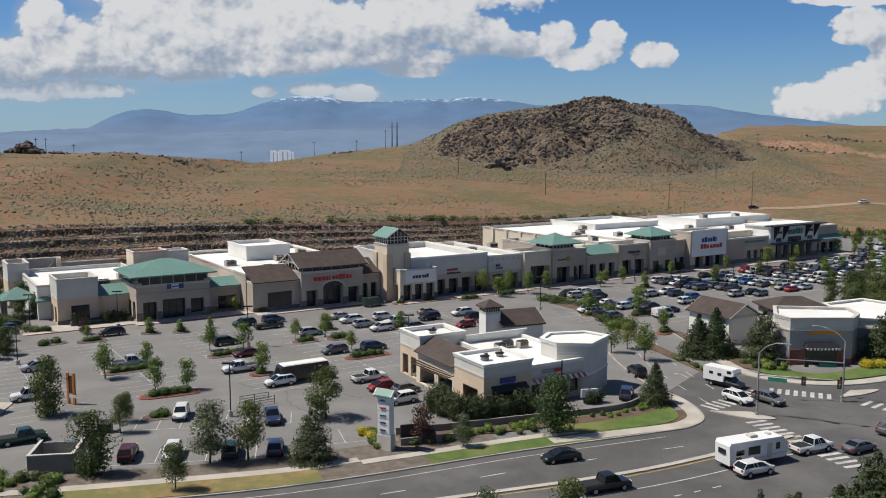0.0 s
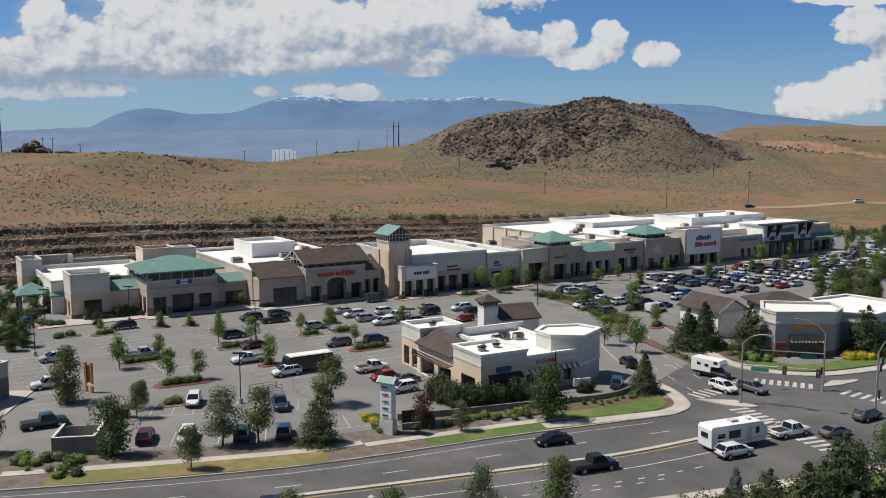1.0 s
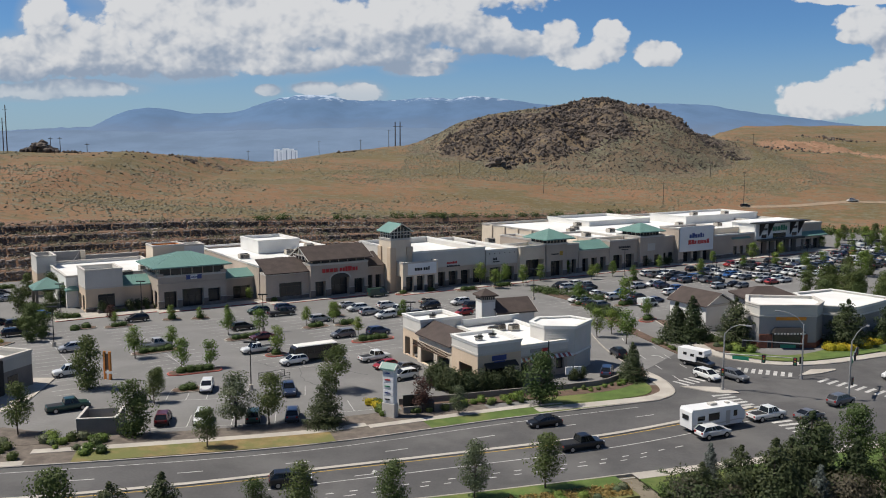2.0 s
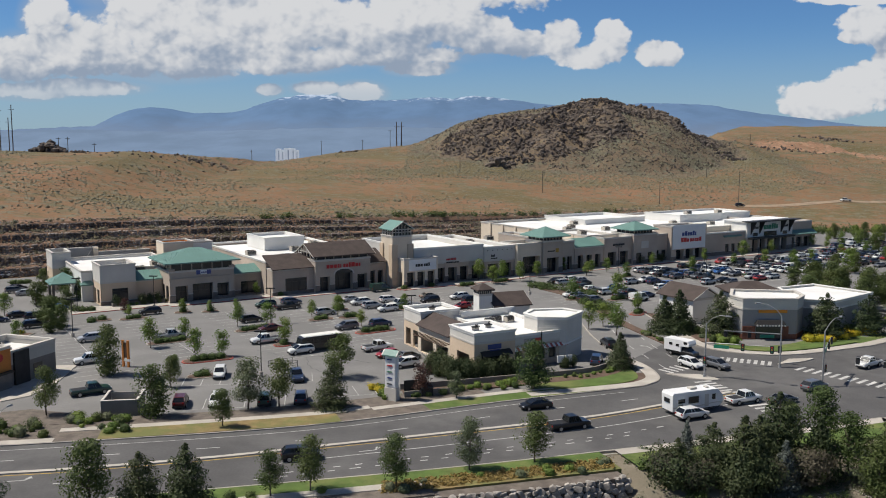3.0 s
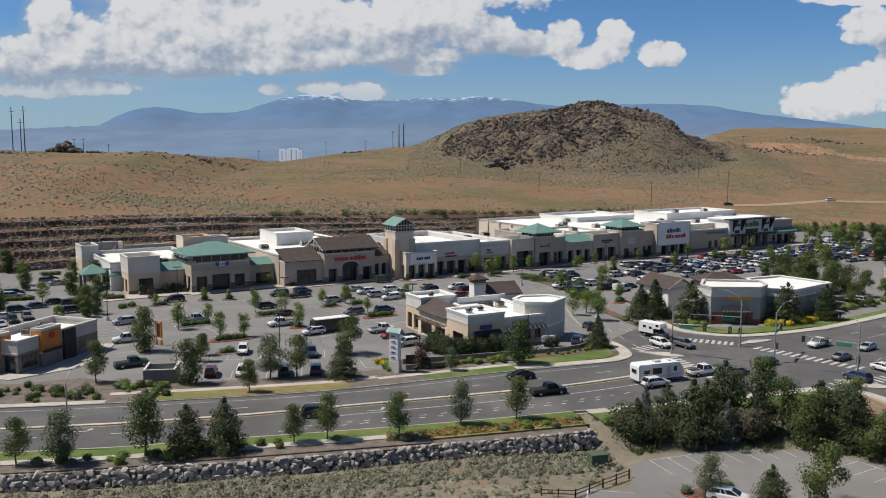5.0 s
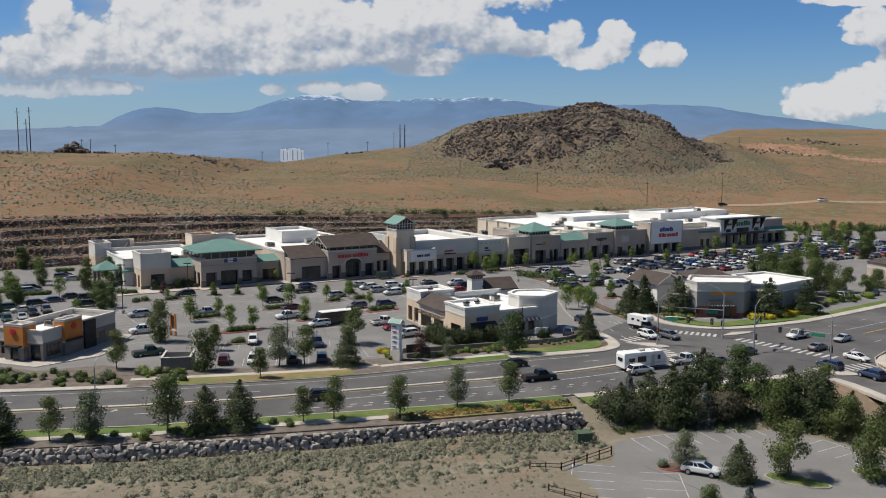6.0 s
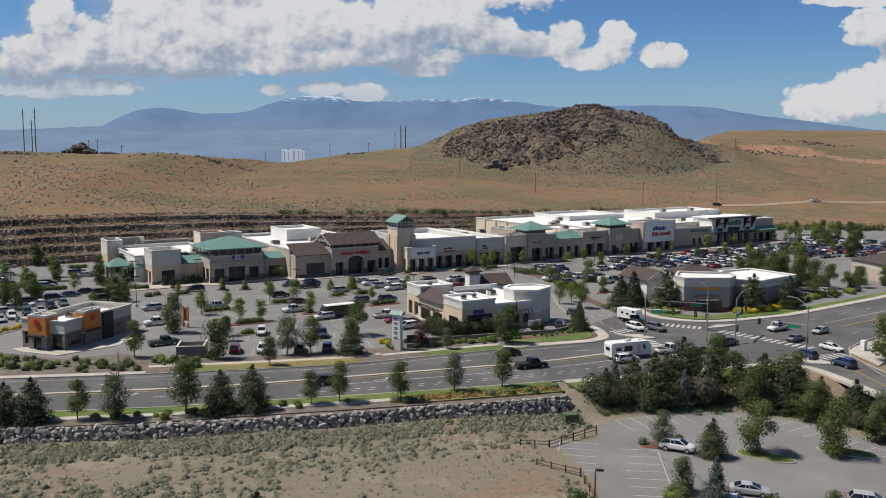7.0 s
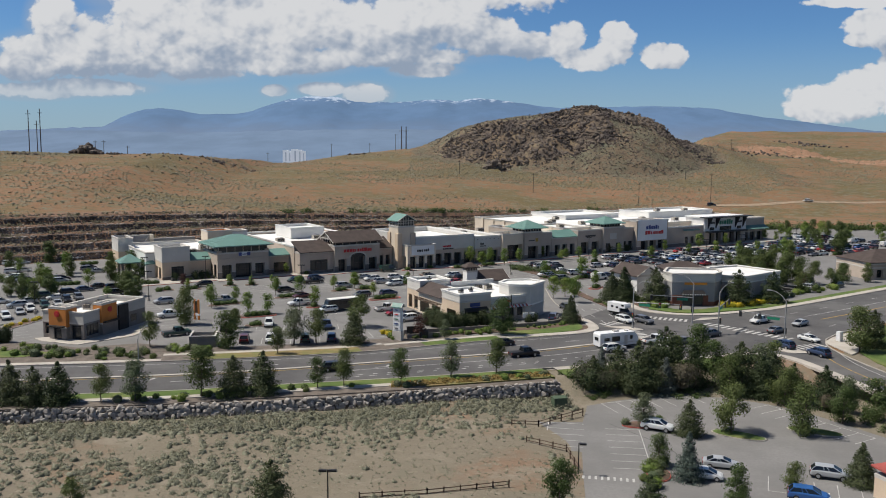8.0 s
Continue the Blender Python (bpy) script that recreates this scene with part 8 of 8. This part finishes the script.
for cx, cy, n, sx, sy, big in ((-211, 447, 150, 6.5, 4, 1.5), (-196, 448, 20, 4, 3, 0.9), (-141, 470, 30, 9, 4, 1.0), (-125, 480, 22, 8, 4, 0.9), (-236, 420, 26, 8, 3, 0.9), (32, 512, 46, 7, 4, 1.4), (190, 560, 60, 12, 8, 0.9),
                               (-70, 612, 24, 6, 3, 1.0), (250, 640, 60, 30, 12, 0.9), (310, 700, 60, 24, 12, 1.1), (-170, 440, 40, 30, 14, 0.7), (60, 560, 80, 40, 30, 0.8)):
    for i in range(n):
        x, y = rng.normal(cx, sx * 0.6), rng.normal(cy, sy * 0.6)
        s = rng.uniform(0.5, 1.3) * big
        lift = max(0.0, 3.6 * big * (1 - abs(x - cx) / sx)) if big > 1.3 and n > 40 else 0.0
        ridge.append((x, y, height(x, y) + rng.uniform(0, 1) * lift + s * 0.2, s * rng.uniform(0.9, 1.4), s, s * rng.uniform(0.7, 1.3)))
rock_heap("ridge_outcrops", "dark rock outcrops along the ridge", "basalt", ridge, 42)


# ---- vehicles ----
PAINT = {}
for n, (k, c) in enumerate(dict(white=(0.72, 0.72, 0.70), silver=(0.42, 0.43, 0.44), grey=(0.13, 0.135, 0.145), black=(0.012, 0.012, 0.013), blue=(0.025, 0.045, 0.10), bright_blue=(0.03, 0.11, 0.32),
                                red=(0.33, 0.022, 0.02), maroon=(0.09, 0.015, 0.016), green=(0.02, 0.055, 0.045), tan=(0.30, 0.26, 0.20)).items()):
    PAINT[k] = surface(k + "_car_paint", c, 0.32, 0.15, vary=0.06, bump=0.0, coat=0.6, spec=0.5)


def loft(rings):
    s, k = Shape(), len(rings[0])
    for r in rings:
        s.v += [tuple(p) for p in r]
    for i in range(len(rings) - 1):
        s.f += [(i * k + j, i * k + (j + 1) % k, (i + 1) * k + (j + 1) % k, (i + 1) * k + j) for j in range(k)]
    s.f += [tuple(range(k - 1, -1, -1)), tuple(range((len(rings) - 1) * k, len(rings) * k))]
    return s


def section(x, w, z0, z1):
    return [(x, -w * 0.90, z0), (x, -w, z0 + 0.18), (x, -w, z1 - 0.16), (x, -w * 0.90, z1), (x, w * 0.90, z1), (x, w, z1 - 0.16), (x, w, z0 + 0.18), (x, w * 0.90, z0)]


# length, half width, body stations (x share, half-width share, top), cabin (rear foot, rear head, front head, front foot), roof height
MODELS = {
    "sedan": (4.7, 0.90, [(0, 0.80, 0.76), (0.03, 0.94, 0.98), (0.14, 1, 1.05), (0.5, 1, 1.02), (0.74, 1, 0.96), (0.93, 0.95, 0.80), (1, 0.78, 0.64)], (0.10, 0.30, 0.55, 0.77), 1.46),
    "suv": (4.75, 0.94, [(0, 0.84, 0.92), (0.03, 0.96, 1.16), (0.3, 1, 1.19), (0.72, 1, 1.14), (0.92, 0.95, 1.02), (1, 0.80, 0.80)], (0.02, 0.13, 0.58, 0.79), 1.73),
    "hatch": (4.2, 0.88, [(0, 0.84, 0.88), (0.04, 0.96, 1.04), (0.4, 1, 1.07), (0.74, 1, 0.98), (0.94, 0.94, 0.80), (1, 0.78, 0.62)], (0.03, 0.17, 0.55, 0.81), 1.52),
    "pickup": (5.8, 0.99, [(0, 0.92, 1.02), (0.02, 0.98, 1.06), (0.4, 1, 1.06), (0.42, 1, 1.12), (0.74, 1, 1.12), (0.95, 0.96, 1.04), (1, 0.84, 0.84)], (0.40, 0.43, 0.66, 0.76), 1.88),
    "van": (5.2, 0.98, [(0, 0.92, 1.10), (0.02, 0.98, 1.15), (0.7, 1, 1.12), (0.9, 0.97, 1.02), (1, 0.84, 0.82)], (0.0, 0.02, 0.72, 0.90), 2.15),
}


def car(kind, colour, far=False):
    L, W, stations, (r0, r1, f1, f0), top = MODELS[kind]
    word = {"sedan": "sedan car", "suv": "sport utility car", "hatch": "hatchback car", "pickup": "pickup truck", "van": "delivery van"}[kind]
    ob = thing(word.replace(" ", "_"), "%s %s with dark windows" % (colour.replace("_", " "), word), "car", pose(0, 0, 0), group="parked vehicles")
    z0 = 0.30 if kind in ("sedan", "hatch") else 0.42
    rings = [section((t - 0.5) * L, W * w, z0, z) for t, w, z in stations]
    body = part("body", loft(rings), PAINT[colour], ob)
    belt = stations[len(stations) // 2][2] - 0.02
    X = [(t - 0.5) * L for t in (r0, r1, f1, f0)]
    a, b = W * 0.90, W * 0.74
    glass = Shape().hull([(X[0], -a, belt), (X[3], -a, belt), (X[3], a, belt), (X[0], a, belt)], [(X[1], -b, top - 0.06), (X[2], -b, top - 0.06), (X[2], b, top - 0.06), (X[1], b, top - 0.06)])
    part("glazing", glass, "carglass", ob, "dark glass house")
    roof = Shape().hull([(X[1] - 0.05, -b - 0.03, top - 0.07), (X[2] + 0.05, -b - 0.03, top - 0.07), (X[2] + 0.05, b + 0.03, top - 0.07), (X[1] - 0.05, b + 0.03, top - 0.07)],
                        [(X[1] + 0.12, -b + 0.1, top), (X[2] - 0.12, -b + 0.1, top), (X[2] - 0.12, b - 0.1, top), (X[1] + 0.12, b - 0.1, top)])
    def post(low, high, r):
        """A window post whose head is joined to the roof edge."""
        n = len(roof.v)
        roof.rod(low, high, r, n=4)
        near = min(range(4), key=lambda i: (Vector(roof.v[i]) - Vector(high)).length)
        roof.f.append((n + 4, n + 5, near))

    for s in (-1, 1):
        for p, q in ((X[0], X[1]), (X[3], X[2])):
            post((p, s * a, belt), (q, s * b, top - 0.06), 0.055)
        for t in ((0.42, 0.60) if kind != "van" else ()):
            m0, m1 = X[0] + (X[3] - X[0]) * t, X[1] + (X[2] - X[1]) * t
            post((m0, s * a, belt), (m1, s * b, top - 0.06), 0.045)
    part("roof", roof, PAINT[colour], ob)
    if kind == "van":
        part("cargo_side", Shape().box(X[0], -W * 0.99, 1.0, X[2] - 1.2, W * 0.99, top - 0.05), PAINT[colour], ob)
    if kind == "pickup":
        s = Shape().box(-L / 2 + 0.12, -W * 0.8, 1.02, X[0] - 0.12, W * 0.8, 1.075)
        part("bed", s, "blackplastic", ob, "dark open load bed")
    wheel_r = 0.33 if kind in ("sedan", "hatch") else 0.39
    for x in (-0.30 * L, 0.31 * L):
        for y in (-W + 0.08, W - 0.08):
            w = part("wheel", Shape().tube(0, 0, -0.12, 0.12, wheel_r, n=14), "rubber", ob, where=pose(x, y, wheel_r, 90, 0, 0))
            if not far:
                part("rim", Shape().tube(0, 0, -0.13, 0.13, wheel_r * 0.62, n=10), "rim", w)
    zf, zr = stations[-2][2] - 0.14, stations[1][2] - 0.18
    for s in (-1, 1):
        y = s * W * 0.68
        part("head_lamp", Shape().box(L * 0.455, y - 0.17, zf - 0.10, L * 0.492, y + 0.17, zf + 0.06), "lens", ob)
        part("tail_lamp", Shape().box(-L * 0.502, y - 0.14, zr - 0.18, -L * 0.48, y + 0.14, zr + 0.06), "tail", ob)
    part("front_bumper", Shape().box(L * 0.47, -W * 0.72, 0.32, L * 0.512, W * 0.72, 0.56), "blackplastic", ob)
    part("rear_bumper", Shape().box(-L * 0.512, -W * 0.8, 0.34, -L * 0.48, W * 0.8, 0.58), "blackplastic", ob)
    return ob


MADE = {}


def put_car(kind, colour, m, group="", far=False):
    key = (kind, colour, far)
    if key not in MADE:
        MADE[key] = car(kind, colour, far)
        MADE[key].matrix_basis = m
        ob = MADE[key]
    else:
        ob = copy_thing(MADE[key], m)
    if group:
        ob["group"] = group
    return ob


# cars of the western lot, in the axes of the shops: along, away, kind, colour, turned round
for u, v, kind, colour, back in ((-31.8, -45.5, "pickup", "white", 1), (-46.3, -32.0, "pickup", "silver", 0), (-59.8, -26.8, "suv", "silver", 1), (-63.0, -44.2, "pickup", "white", 1), (-67.0, -64.0, "pickup", "green", 0), (-43.3, -5.9, "suv", "black", 1),
                                 (-59.3, 9.8, "hatch", "bright_blue", 0), (-27.3, -25.6, "suv", "black", 0), (-27.2, -36.0, "sedan", "maroon", 1), (-10.6, -26.6, "suv", "silver", 0), (-13.2, -42.6, "suv", "grey", 1), (-6.0, -43.8, "suv", "blue", 0),
                                 (1.6, -20.0, "suv", "white", 1), (9.0, -20.6, "suv", "white", 0), (3.2, -30.4, "suv", "white", 1), (9.6, -33.0, "suv", "grey", 0), (2.0, -25.2, "suv", "silver", 0), (8.8, -26.6, "pickup", "white", 1), (1.9, -15.0, "sedan", "silver", 0),
                                 (-16.6, -62.0, "pickup", "white", 0), (-17.6, -67.6, "hatch", "red", 1), (-15.0, -70.8, "hatch", "grey", 0), (-18.4, -75.2, "suv", "white", 1), (14.6, -6.0, "van", "green", 0), (-15.0, -16.0, "pickup", "black", 0),
                                 (-18.4, -11.2, "suv", "green", 1), (-12.0, -11.0, "suv", "blue", 0), (25.6, -26.0, "suv", "white", 1), (25.6, -31.2, "suv", "black", 0), (19.4, -36.6, "hatch", "red", 1), (25.2, -36.4, "sedan", "grey", 0), (17.0, -26.4, "suv", "black", 1),
                                 (20.0, -21.0, "sedan", "tan", 0), (-29.6, -57.0, "suv", "white", 1)):
    put_car(kind, colour, MALL @ pose(u, v, 0, 0, 0, 180 if back else 0), "cars of the western lot")
for x, y, kind, colour, turn in ((-35.9, 117.6, "suv", "white", -80), (-32.4, 102.2, "suv", "white", -82), (-37.6, 102.0, "suv", "maroon", 100), (-25.6, 103.2, "suv", "green", 98), (-20.4, 104.0, "suv", "blue", 98), (-23.2, 116.4, "pickup", "blue", -75)):
    put_car(kind, colour, pose(x, y, 0, 0, 0, turn), "cars in the front row")
# rows of the eastern lot and beyond the western edge, partly full
rnd = random.Random(12)
COMBOS = [(k, c) for k in ("suv", "sedan", "pickup", "suv", "hatch") for c in ("white", "white", "silver", "grey", "black", "black", "blue")] + [("van", "white"), ("suv", "maroon"), ("sedan", "tan"), ("suv", "bright_blue"), ("sedan", "red"), ("suv", "red"), ("pickup", "red")]
for u, v0, v1, full in ((48, -34, -58, 0.30), (64, -16, -52, 0.55), (81, -16, -44, 0.40), (99, -16, -44, 0.70), (117, -16, -46, 0.82), (135, -16, -42, 0.85), (153, -16, -42, 0.80), (171, -16, -48, 0.85), (189, -16, -50, 0.85), (207, -8, -46, 0.8), (225, 0, -42, 0.75)):
    v = v0
    while v > v1:
        for side in (-2.8, 2.8):
            if rnd.random() < full:
                k, c = COMBOS[rnd.randrange(len(COMBOS))]
                put_car(k, c, MALL @ pose(u + side + rnd.uniform(-0.25, 0.25), v - 1.4 + rnd.uniform(-0.15, 0.15), 0, 0, 0, (0 if rnd.random() < 0.5 else 180) + rnd.uniform(-2, 2)), "cars in the lot rows", True)
        v -= 2.8
# beyond the western edge, a few rows round planted islands
for u, v, kind, colour, turn in ((-63.1, 69.4, "suv", "white", 0), (-67.7, 67.8, "sedan", "black", 0), (-83.8, 65.3, "suv", "white", 0), (-80.1, 65.7, "sedan", "silver", 0), (-63.1, 35.2, "sedan", "silver", 0), (-64.8, 40.3, "suv", "grey", 0), (-63.8, 44.6, "sedan", "black", 0),
                                 (-84.9, 25.8, "suv", "grey", 180), (-86.4, 33.0, "suv", "white", 180), (-85.6, 29.4, "sedan", "blue", 180), (-75.1, 23.5, "suv", "black", 0), (-76.2, 19.6, "suv", "silver", 0), (-77.2, -1.0, "suv", "black", 0), (-72.9, 2.3, "sedan", "blue", 0),
                                 (-68.3, 5.6, "sedan", "black", 0), (-65.4, 1.4, "suv", "black", 0), (-84.4, -3.3, "suv", "green", 180), (-81.4, -7.4, "sedan", "white", 180), (-88.4, -10.4, "suv", "silver", 180), (-91.0, -14.5, "suv", "silver", 180),
                                 (-94.0, -6.5, "sedan", "white", 0), (-96.6, 2.0, "suv", "black", 0), (-99.0, 14.0, "suv", "white", 180), (-104.0, -2.0, "sedan", "grey", 180),
                                 (-95.0, -28.1, "suv", "white", -90), (-91.6, -23.3, "sedan", "silver", -90), (-89.0, -20.9, "suv", "white", -90), (-85.5, -17.9, "suv", "green", -90), (-82.4, -16.4, "sedan", "silver", -90), (-79.7, -12.6, "suv", "black", -90), (-76.6, -10.4, "suv", "grey", -90), (-86.6, 7.5, "suv", "blue", 0), (-67.0, -7.7, "suv", "black", 0), (-85.3, 46.0, "suv", "white", 0), (-82.2, 47.6, "sedan", "white", 0)):
    put_car(kind, colour, MALL @ pose(u, v, 0, 0, 0, turn), "cars beyond the western edge")
# road and lower lot
for x, y, z, kind, colour, turn in ((17.6, 92.4, 0.01, "pickup", "black", 21), (35.4, 97.0, 0.01, "suv", "white", 24), (14.0, 101.2, 0.01, "sedan", "black", 199), (-16.5, 80.4, 0.01, "suv", "black", 13), (42.9, 125.0, 0.01, "suv", "white", -62), (47.2, 124.6, 0.01, "suv", "grey", -58),
                                    (73.8, 126.0, 0.01, "pickup", "white", 216), (81.8, 123.4, 0.01, "sedan", "silver", 218), (69.8, 101.4, 0.01, "suv", "blue", 118), (74.2, 95.2, 0.01, "suv", "blue", 114), (77.4, 107.8, 0.01, "sedan", "white", -60),
                                    (34.6, 57.2, -2.37, "suv", "white", -25), (39.5, 42.2, -2.37, "sedan", "silver", -15), (36.4, 38.2, -2.37, "hatch", "white", -15), (52.4, 38.8, -2.37, "suv", "silver", -20), (46.8, 31.6, -2.37, "suv", "bright_blue", -20),
                                    (31.5, 140.0, 0.01, "suv", "black", 100), (27.2, 127.4, 0.01, "suv", "blue", 75), (58.4, 111.4, 0.01, "suv", "grey", 32), (51.0, 104.6, 0.01, "sedan", "grey", 28), (73.6, 115.6, 0.01, "sedan", "grey", 36),
                                    (114, 178, 0.01, "suv", "black", 40), (100, 172, 0.01, "sedan", "white", 130), (103, 174, 0.01, "suv", "silver", 130), (97, 170, 0.01, "suv", "black", 130), (148.5, 419, 0, "suv", "black", 10), (207, 431.5, 0, "pickup", "white", 196)):
    zz = z if z else height(x, y) + 0.1
    put_car(kind, colour, pose(x, y, zz, 0, 0, turn), "vehicles on the road" if z == 0.01 else "cars of the lower lot")


def wheels(parent, xs, w, r=0.38):
    for x in xs:
        for y in (-w + 0.1, w - 0.1):
            q = part("wheel", Shape().tube(0, 0, -0.12, 0.12, r, n=14), "rubber", parent, where=pose(x, y, r, 90, 0, 0))
            part("rim", Shape().tube(0, 0, -0.13, 0.13, r * 0.6, n=10), "rim", q)


# travel trailer behind a white pickup
a = thing("travel_trailer", "white travel trailer with dark swooping stripes", "trailer", pose(36.3, 100.6, 0.01, 0, 0, 24))
prof = [(-4.3, 0.62), (4.0, 0.62), (4.6, 1.3), (4.5, 2.2), (3.6, 3.15), (-4.2, 3.25), (-4.4, 2.9)]
part("shell", Shape().hull([(x, -1.22, z) for x, z in prof], [(x, 1.22, z) for x, z in prof]), "signwhite", a)
for x0, x1, z0, z1 in ((-3.4, -2.2, 1.7, 2.3), (-1.6, 0.2, 1.5, 2.5), (2.6, 3.2, 1.7, 2.5), (-3.4, -2.6, 1.0, 1.5)):
    part("window", Shape().box(x0, -1.25, z0, x1, -1.22, z1), "carglass", a)
part("rear_window", Shape().box(-4.45, -0.6, 1.8, -4.38, 0.6, 2.4), "carglass", a)
s = Shape()
for i in range(9):
    x = -4.2 + i * 0.95
    s.hull([(x, -1.24, 1.05 + 0.09 * math.sin(i)), (x + 0.95, -1.24, 1.05 + 0.09 * math.sin(i + 1)), (x + 0.95, -1.222, 1.05 + 0.09 * math.sin(i + 1)), (x, -1.222, 1.05 + 0.09 * math.sin(i))],
           [(x, -1.24, 1.2 + 0.09 * math.sin(i)), (x + 0.95, -1.24, 1.2 + 0.09 * math.sin(i + 1)), (x + 0.95, -1.222, 1.2 + 0.09 * math.sin(i + 1)), (x, -1.222, 1.2 + 0.09 * math.sin(i))])
part("stripe", s, "grey", a)
part("door", Shape().box(1.3, -1.26, 0.8, 2.0, -1.22, 2.6), "trim", a)
part("skirt", Shape().box(-4.2, -1.15, 0.45, 4.0, 1.15, 0.62), "dark", a)
part("roof_unit", Shape().box(-0.6, -0.4, 3.2, 0.5, 0.4, 3.5).box(2.2, -0.3, 3.15, 2.7, 0.3, 3.35), "trim", a)
part("hitch", Shape().rod((4.5, 0, 0.6), (5.6, 0, 0.6), 0.06, n=4), "dark", a)
wheels(a, (-0.6, 0.35), 1.15)
put_car("pickup", "white", pose(45.1, 104.6, 0.01, 0, 0, 25), "vehicles on the road")

a = thing("camper_truck", "black pickup carrying a white slide-in camper", "camper", pose(43.6, 133.4, 0.01, 0, 0, -48))
part("camper_shell", Shape().hull([(x, -1.15, z) for x, z in ((-3.0, 0.95), (0.5, 0.95), (0.5, 1.95), (2.0, 2.0), (2.2, 2.5), (1.9, 3.0), (-3.0, 3.0))], [(x, 1.15, z) for x, z in ((-3.0, 0.95), (0.5, 0.95), (0.5, 1.95), (2.0, 2.0), (2.2, 2.5), (1.9, 3.0), (-3.0, 3.0))]), "signwhite", a)
part("truck_body", loft([section(x, 0.98, 0.45, z) for x, z in ((-2.7, 0.94), (0.4, 0.94), (0.6, 1.15), (1.6, 1.12), (2.9, 1.0), (3.0, 0.8))]), PAINT["black"], a)
part("glazing", Shape().hull([(0.5, -0.9, 1.1), (2.0, -0.9, 1.1), (2.0, 0.9, 1.1), (0.5, 0.9, 1.1)], [(0.55, -0.75, 1.85), (1.4, -0.75, 1.85), (1.4, 0.75, 1.85), (0.55, 0.75, 1.85)]), "carglass", a)
for x, z in ((-1.6, 1.9), (-0.2, 1.8), (1.4, 2.4)):
    for y in (-1.17, 1.15):
        part("side_window", Shape().box(x - 0.35, y, z, x + 0.35, y + 0.02, z + 0.45), "carglass", a)
wheels(a, (-1.7, 1.9), 0.98)

a = thing("shuttle_bus", "black shuttle bus with a pale roof", "bus", pose(-22.6, 136.6, 0, 0, 0, 212))
part("body", loft([section(x, 1.22, 0.45, z) for x, z in ((-4.4, 2.5), (-4.3, 2.85), (3.2, 2.85), (3.6, 2.6), (3.9, 1.5), (4.8, 1.35), (4.9, 0.9))]), PAINT["black"], a)
part("roof", Shape().hull([(-4.35, -1.15, 2.85), (3.2, -1.15, 2.85), (3.2, 1.15, 2.85), (-4.35, 1.15, 2.85)], [(-4.2, -1.0, 3.0), (3.0, -1.0, 3.0), (3.0, 1.0, 3.0), (-4.2, 1.0, 3.0)]), "white", a, "pale white roof")
for i in range(5):
    for y in (-1.25, 1.225):
        part("window", Shape().box(-3.9 + i * 1.35, y, 1.6, -2.75 + i * 1.35, y + 0.025, 2.4), "carglass", a)
part("windscreen", Shape().hull([(3.62, -1.0, 1.6), (3.95, -1.0, 1.55), (3.95, 1.0, 1.55), (3.62, 1.0, 1.6)], [(3.4, -0.95, 2.5), (3.66, -0.95, 2.45), (3.66, 0.95, 2.45), (3.4, 0.95, 2.5)]), "carglass", a)
for y in (-0.8, 0.8):
    part("head_lamp", Shape().box(4.86, y - 0.15, 0.85, 4.93, y + 0.15, 1.05), "lens", a)
wheels(a, (-2.6, 3.1), 1.2, 0.45)
